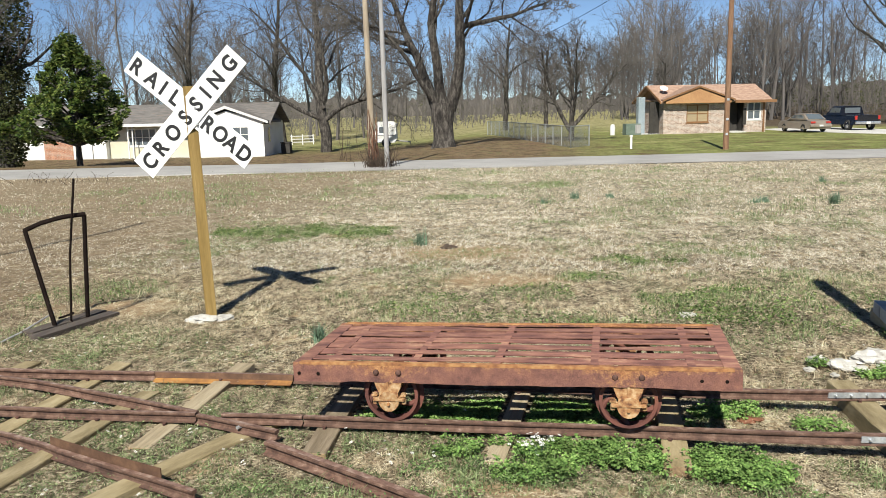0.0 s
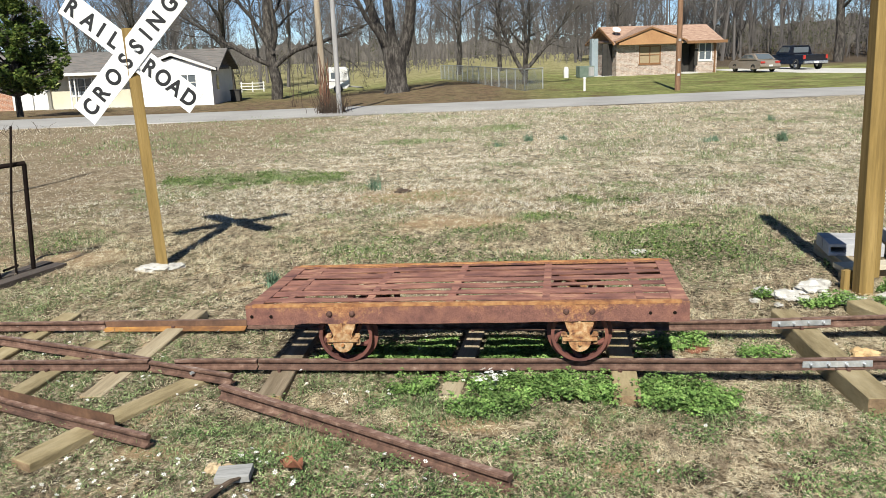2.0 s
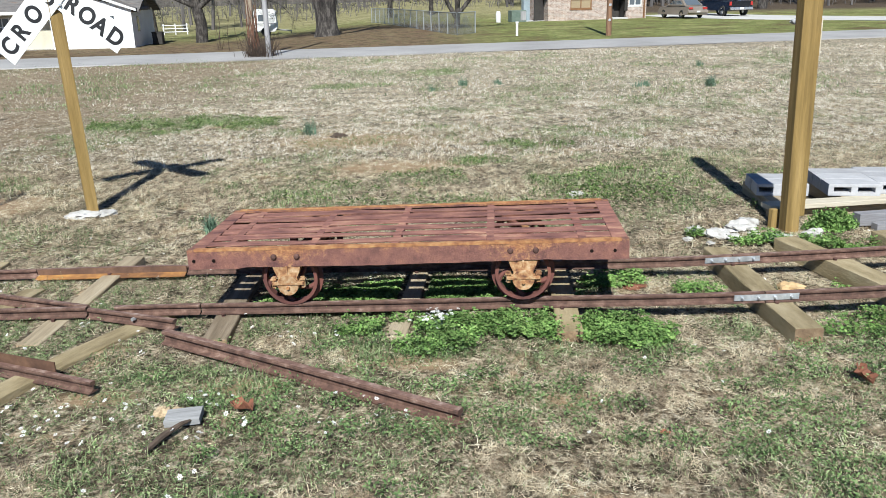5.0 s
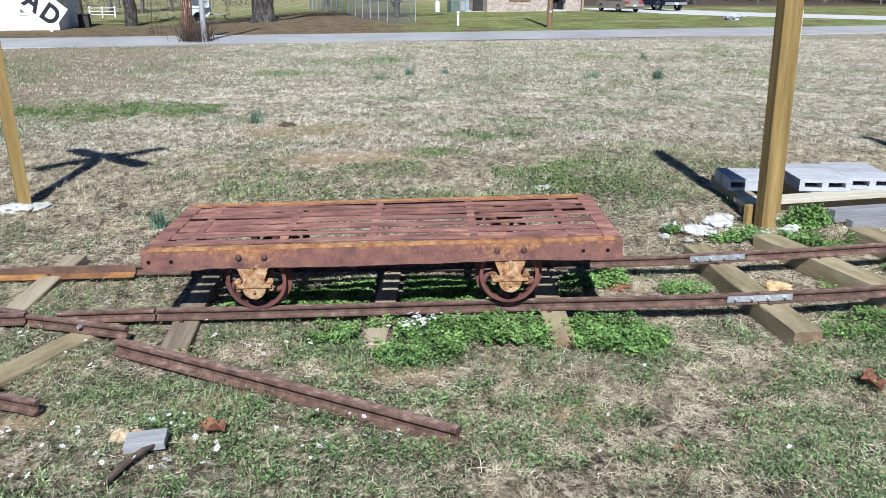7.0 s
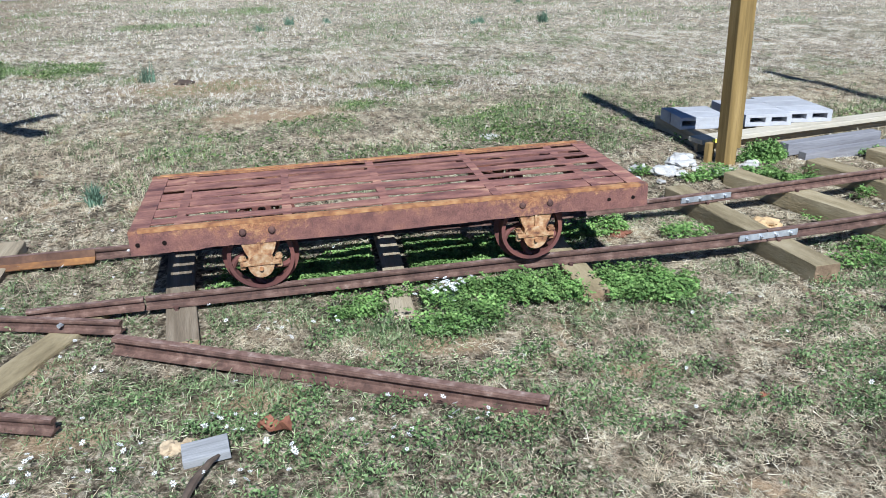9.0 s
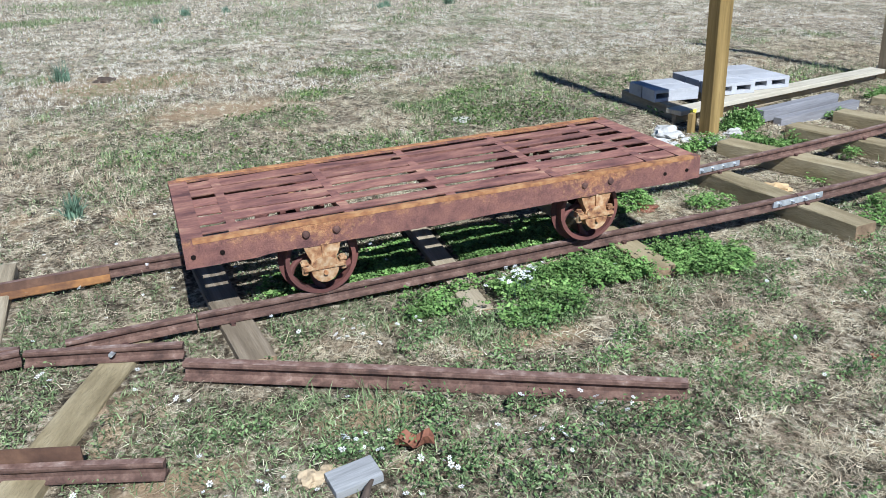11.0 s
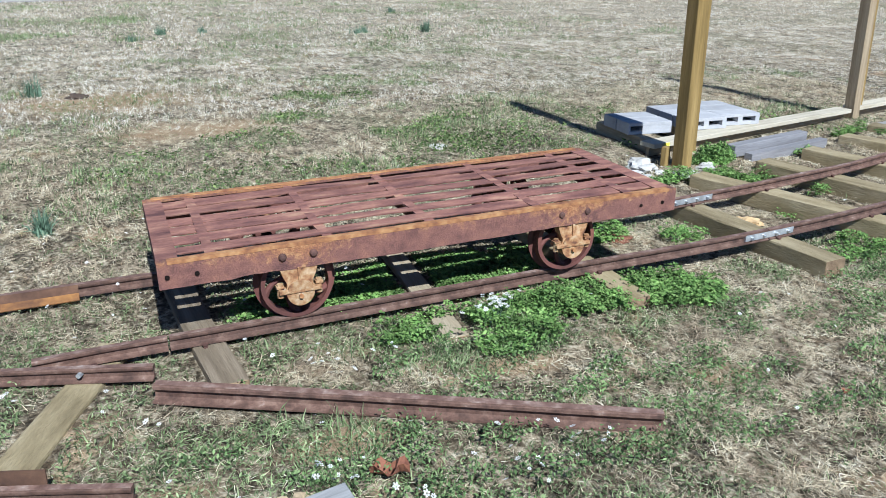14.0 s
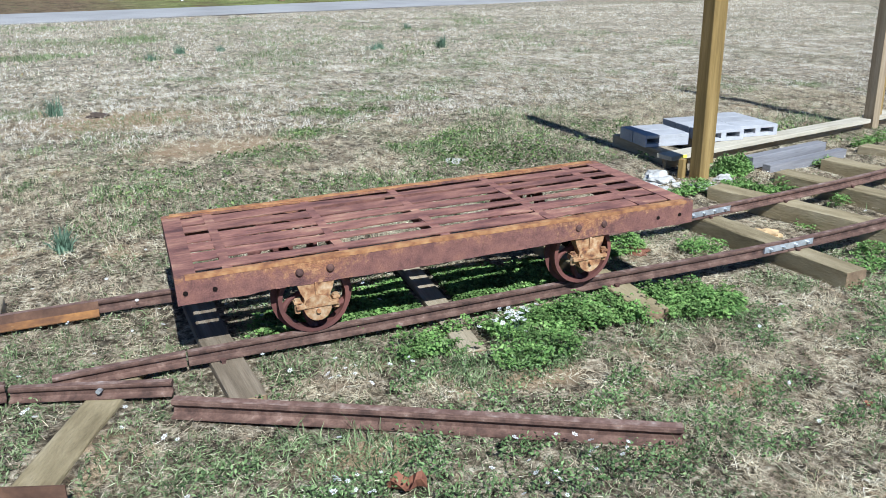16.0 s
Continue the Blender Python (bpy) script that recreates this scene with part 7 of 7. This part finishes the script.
def litter(x, y, length, width):
    """Flat dead stems, one small face each, lying crisscross on the ground."""
    n = len(x)
    a = RNG.uniform(0, 2 * np.pi, n)
    L = length * RNG.uniform(0.5, 1.4, n)
    w = width * RNG.uniform(0.6, 1.4, n) / 2
    z = gz(x, y) + RNG.uniform(0.001, 0.016, n)
    d = np.stack([np.cos(a), np.sin(a), RNG.normal(0.05, 0.25, n)], 1) * (L / 2)[:, None]
    s = np.stack([-np.sin(a), np.cos(a), RNG.normal(0, 0.5, n)], 1) * w[:, None]
    c = np.stack([x, y, z], 1)
    V = np.stack([c - d - s, c - d + s, c + d], 1).reshape(-1, 3)
    return V, np.arange(n * 3).reshape(-1, 3)


def spikes(x, y, length, width, lean):
    """Far blades of one face each."""
    n = len(x)
    a, t = RNG.uniform(0, 2 * np.pi, n), np.clip(RNG.normal(lean, 0.35, n), 0, 1.4)
    L = length * RNG.uniform(0.5, 1.3, n)
    w = width * RNG.uniform(0.6, 1.3, n) / 2
    c = np.stack([x, y, gz(x, y) - 0.005], 1)
    d = np.stack([np.cos(a) * np.sin(t), np.sin(a) * np.sin(t), np.cos(t)], 1) * L[:, None]
    b = RNG.uniform(-0.7, 0.7, n)
    s = np.stack([np.cos(b), np.sin(b), RNG.normal(0, 0.2, n)], 1) * w[:, None]
    return np.stack([c - s, c + s, c + d], 1).reshape(-1, 3), np.arange(n * 3).reshape(-1, 3)


def thin(x, y):
    return np.clip((0.95 - 0.78 * greenness(x, y)) * clump(x, y) * west_thin(x, y), 0.05, 1)


def mat_of_stems(name, sets, mat, label):
    off = np.cumsum([0] + [len(v) for v, _ in sets])
    soup(name, np.concatenate([v for v, _ in sets]), [np.concatenate([f + o for (_, f), o in zip(sets, off)])], mat, label, "thatch")


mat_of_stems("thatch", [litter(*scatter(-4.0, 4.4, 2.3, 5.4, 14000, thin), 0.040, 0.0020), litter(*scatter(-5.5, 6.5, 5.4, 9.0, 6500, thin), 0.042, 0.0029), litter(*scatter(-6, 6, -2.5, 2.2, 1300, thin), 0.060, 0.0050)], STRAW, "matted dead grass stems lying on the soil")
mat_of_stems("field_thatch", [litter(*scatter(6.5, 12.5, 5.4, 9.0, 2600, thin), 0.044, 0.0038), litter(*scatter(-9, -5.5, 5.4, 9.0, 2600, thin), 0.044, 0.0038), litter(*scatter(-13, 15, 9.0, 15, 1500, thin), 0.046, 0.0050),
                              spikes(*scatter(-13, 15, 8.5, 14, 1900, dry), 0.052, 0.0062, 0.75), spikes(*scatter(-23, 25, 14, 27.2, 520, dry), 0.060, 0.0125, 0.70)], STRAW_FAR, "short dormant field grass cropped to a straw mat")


def blob(x, y, spots):
    g = np.zeros(len(x))
    n = 0.5 * vnoise(x, y, 0.25, 9) + 0.5 * vnoise(x, y, 0.09, 10)
    for cx, cy, rx, ry, s in spots:
        d = ((x - cx) / rx) ** 2 + ((y - cy) / ry) ** 2
        g = np.maximum(g, s * smooth01((1.3 - d + 1.2 * (n - 0.5)) / 0.8))
    return g


TIE_ENDS = ((0.455, 3.79, 0.075, 0.055, 1.0), (-0.445, 3.87, 0.07, 0.045, 1.0), (0.46, 3.93, 0.095, 0.17, 1.0), (-0.43, 4.00, 0.075, 0.10, 1.0))
blade_object("green_grass", [
    blades(*scatter(-4.8, 4.8, 2.2, 6.2, 5200, lambda x, y: 0.06 + 0.88 * greenness(x, y)), 0.046, 0.0042, 0.90, 0.8),
    blades(*scatter(-1.0, 0.15, 3.50, 4.12, 5500, lambda x, y: blob(x, y, ((-0.38, 3.78, 0.42, 0.18, 1.0), (-0.75, 4.0, 0.25, 0.10, 0.7))) * (1 - blob(x, y, TIE_ENDS))), 0.080, 0.0045, 0.75, 0.7),
    blades(*scatter(-6, 7, 6.2, 14, 3000, lambda x, y: 0.02 + greenness(x, y)), 0.052, 0.0056, 0.55),
    blades(*scatter(-12, 10, 14, 26, 800, lambda x, y: 0.02 + greenness(x, y)), 0.070, 0.011, 0.5),
], GREENBLADE, "short green winter grass growing in patches", "grass")


def leaves(x, y, size, height, up=0.5, slim=0.72, corners=6):
    """Small roundish leaves of a few points held over the ground."""
    n = len(x)
    c = np.stack([x, y, gz(x, y) + height * RNG.uniform(0.15, 1.0, n)], 1)
    nx = RNG.normal(0, up, (n, 2))
    nrm = np.concatenate([nx, np.ones((n, 1))], 1)
    nrm /= np.linalg.norm(nrm, axis=1)[:, None]
    u = np.cross(nrm, RNG.normal(0, 1, (n, 3)))
    u /= np.linalg.norm(u, axis=1)[:, None]
    v = np.cross(nrm, u)
    s = (size * RNG.uniform(0.55, 1.25, n))[:, None]
    V = []
    for k in range(corners):
        t = k * 2 * np.pi / corners
        V.append(c + (u * math.cos(t) + v * math.sin(t) * slim) * s + nrm * s * (0.22 if k % (corners // 2) else 0.0))
    return np.stack(V, 1).reshape(-1, 3), np.arange(n * corners).reshape(-1, corners)


CLOVER = ((0.08, 3.98, 0.42, 0.16, 1.0), (-0.5, 4.02, 0.35, 0.12, 0.8), (0.42, 4.0, 0.30, 0.16, 1.0), (0.74, 3.99, 0.26, 0.20, 1.0), (-0.22, 3.76, 0.22, 0.09, 0.6), (-0.3, 4.55, 0.75, 0.24, 0.9), (-0.9, 4.5, 0.35, 0.20, 0.6),
          (0.30, 4.55, 0.30, 0.24, 0.7), (0.85, 4.75, 0.2, 0.12, 0.8), (1.3, 4.55, 0.16, 0.12, 0.5), (2.25, 4.6, 0.12, 0.10, 0.35), (2.1, 3.95, 0.5, 0.1, 0.35), (4.55, 6.03, 0.16, 0.08, 0.9), (4.85, 5.85, 0.25, 0.07, 0.9), (4.3, 5.95, 0.14, 0.06, 0.7), (3.5, 5.66, 0.14, 0.05, 0.8), (2.6, 5.30, 0.25, 0.07, 0.8), (2.78, 4.86, 0.11, 0.06, 0.45), (2.15, 4.12, 0.14, 0.06, 0.5), (2.45, 4.0, 0.22, 0.08, 0.45), (3.3, 4.6, 0.2, 0.1, 0.5), (1.98, 5.42, 0.18, 0.06, 0.9), (1.62, 5.66, 0.08, 0.05, 0.8), (2.42, 5.42, 0.22, 0.06, 0.8),
          (2.75, 5.25, 0.2, 0.1, 0.6))
HERBS = ((0.0, 3.46, 0.10, 0.06, 1.0), (-0.2, 3.33, 0.20, 0.07, 1.0), (0.11, 3.31, 0.10, 0.05, 1.0), (0.55, 3.18, 0.16, 0.06, 1.0), (0.04, 3.08, 0.16, 0.07, 0.9), (0.62, 2.93, 0.18, 0.07, 0.9), (0.15, 2.87, 0.2, 0.06, 0.9), (-0.28, 2.93, 0.18, 0.08, 0.9), (1.15, 3.37, 0.12, 0.05, 0.9), (1.11, 3.52, 0.10, 0.05, 0.8), (0.70, 3.58, 0.16, 0.06, 0.7), (1.5, 3.6, 0.14, 0.05, 0.8), (1.9, 3.5, 0.14, 0.05, 0.8), (-0.62, 3.2, 0.14, 0.06, 1.0), (-0.9, 3.05, 0.2, 0.07, 0.8), (1.4, 3.1, 0.2, 0.06, 0.7))
x, y = scatter(-2.8, 5.2, 2.8, 6.3, 15000, lambda x, y: blob(x, y, CLOVER) * (1 - blob(x, y, TIE_ENDS)))
for cx, cy, rx, ry, k in ((-0.42, 4.14, 0.10, 0.03, 90), (0.37, 3.93, 0.05, 0.16, 220), (0.56, 3.96, 0.06, 0.14, 260)):   # leaning over the tie ends
    x, y = np.concatenate([x, RNG.normal(cx, rx * 0.5, k)]), np.concatenate([y, RNG.normal(cy, ry * 0.5, k)])
bushy = 0.35 + 1.1 * vnoise(x, y, 0.10, 88)
under = 1 - 0.55 * ((y > 4.28) & (y < 4.84) & (x > -1.55) & (x < 0.9))   # kept low beneath the car
stem, turn = RNG.uniform(0.25, 1.0, len(x)) * 0.076 * bushy * under, RNG.uniform(0, 6.28, len(x))
x3, y3 = (np.concatenate([p + 0.0075 * f(turn + k * 2.094) for k in range(3)]) for p, f in ((x, np.cos), (y, np.sin)))
V, F = leaves(x3, y3, 0.0078, 0.006, 0.50, 0.85, 4)
V[:, 2] += np.repeat(np.tile(stem, 3), 4)
soup("clover", V, [F], WEED, "dense bright green clover crowding round the track", "clover")
x, y = scatter(-4.5, 4.5, 2.3, 6.2, 5200, lambda x, y: 0.01 + 0.95 * smooth01((greenness(x, y) - 0.25) / 0.5) * smooth01((0.5 * vnoise(x, y, 0.07, 91) + 0.5 * vnoise(x, y, 0.2, 92) - 0.42) / 0.16))
V, F = leaves(x, y, 0.0085, 0.034, 0.8, 0.40, 4)
soup("low_weeds", V, [F], GREENBLADE, "low leafy green weeds among the dry grass", "weeds")
HERBS += tuple((RNG.uniform(-1.6, 2.9), RNG.uniform(2.35, 3.95), RNG.uniform(0.06, 0.17), RNG.uniform(0.04, 0.10), RNG.uniform(0.6, 1.0)) for _ in range(78))
HERBS += tuple((RNG.uniform(0.95, 2.5), RNG.uniform(2.5, 3.7), RNG.uniform(0.08, 0.17), RNG.uniform(0.05, 0.10), RNG.uniform(0.8, 1.0)) for _ in range(26))
x, y = scatter(-2.9, 3.1, 2.3, 4.1, 11000, lambda x, y: blob(x, y, HERBS))
V, F = leaves(x, y, 0.0086, 0.060, 0.9, 0.46, 4)
soup("herb_clumps", V, [F], HERB, "small dark green herb clumps in the straw", "weeds")
def broad(x, y):
    g = greenness(x, y)
    return np.clip((g - 0.52) * 2.4, 0, 1) * smooth01((vnoise(x, y, 0.22, 93) - 0.38) / 0.2)


x, y = scatter(-6.5, 4.5, 6.0, 14.5, 2400, broad)
V, F = leaves(x, y, 0.016, 0.060, 0.9, 0.5, 4)
soup("field_weeds", V, [F], FIELD_GREEN, "dark green broad-leaved weeds in the green patches", "weeds")
# the leafy clump beside the post
n = 5200
q = RNG.normal(0, 1, (n, 3))
q /= np.linalg.norm(q, axis=1)[:, None]
bx, by = 2.60 + q[:, 0] * 0.18 * RNG.uniform(0.2, 1.15, n), 5.69 + q[:, 1] * 0.12 * RNG.uniform(0.3, 1.1, n)
V, F = leaves(bx, by, 0.0095, 0.02, 1.0, 0.6)
V[:, 2] += np.repeat(np.abs(q[:, 2]) * 0.15 * RNG.uniform(0.3, 1, n) * (0.55 + 0.9 * vnoise(bx, by, 0.06, 77)), 6)
soup("leafy_weed", V, [F], WEED, "bushy green weed growing against the post's foot", "weed")


def tuft(x, y, h, n, spread):
    n *= 2
    a = blades(np.full(n, x) + RNG.normal(0, spread * 0.7, n), np.full(n, y) + RNG.normal(0, spread * 0.7, n), h * 0.62, 0.011, 0.22, 0.35)
    ob = blade_object("bulb_tuft", [a], BLUEBLADE, "upright tuft of blue-green bulb leaves in dry grass", "plant")
    del ob["kind"]
    tagged(ob, group="bulb tufts")


for x, y, h, k in ((-1.98, 10.87, 0.30, 36), (-0.40, 16.2, 0.26, 40), (0.22, 17.3, 0.30, 60), (0.94, 17.2, 0.26, 45), (3.80, 16.3, 0.28, 40), (3.62, 16.2, 0.20, 25), (4.98, 16.05, 0.34, 80), (-1.97, 6.03, 0.20, 60), (6.1, 20.5, 0.28, 40), (-0.24, 3.99, 0.10, 50)):
    tuft(x, y, h, k, 0.058 if y > 8 else 0.032)


def flowers():
    """Small six-petalled white flowers held on the grass."""
    spots = ((-1.75, 3.02, 0.42, 0.16, 0.55), (-1.22, 3.21, 0.12, 0.06, 1.6), (-1.12, 3.00, 0.16, 0.06, 1.0), (-1.95, 3.95, 0.08, 0.05, 1.6), (-0.42, 3.0, 0.10, 0.06, 0.8), (-0.62, 3.05, 0.25, 0.16, 0.3), (-2.3, 3.3, 0.4, 0.2, 0.3), (-1.15, 2.95, 0.2, 0.1, 0.5), (-2.05, 4.02, 0.10, 0.06, 1.0), (-0.95, 3.9, 0.3, 0.15, 0.35))
    x, y = scatter(-4.5, 3.5, 2.4, 6.0, 400, lambda x, y: np.maximum(blob(x, y, spots), 0.035 * smooth01((0.2 - x) / 2) + 0.006))
    cx, cy = RNG.normal(-0.24, 0.045, 34), RNG.normal(4.0, 0.030, 34)
    n = len(x)
    x, y = np.concatenate([x, cx]), np.concatenate([y, cy])
    h = np.concatenate([RNG.uniform(0.035, 0.075, n), RNG.uniform(0.06, 0.13, 34)])
    s = np.concatenate([RNG.uniform(0.007, 0.0120, n), RNG.uniform(0.010, 0.014, 34)])
    V, F = [], []
    z = gz(x, y) + h
    k = 0
    for i in range(len(x)):
        t0 = RNG.uniform(0, 1)
        tx, ty = RNG.normal(0, 0.35, 2)
        for j in range(6):
            t = t0 + j * np.pi / 3
            for r, e in ((0.12, 0.0), (0.66, 0.48), (1.0, 0.0), (0.66, -0.48)):
                u, w = math.cos(t + e * 0.9) * r * s[i], math.sin(t + e * 0.9) * r * s[i]
                V.append((x[i] + u, y[i] + w, z[i] + u * tx + w * ty + 0.15 * r * s[i]))
            F.append((k, k + 1, k + 2, k + 3))
            k += 4
    soup("white_flowers", np.array(V), [np.array(F)], PETAL, "small white star-shaped flowers scattered in the grass", "flowers")


flowers()
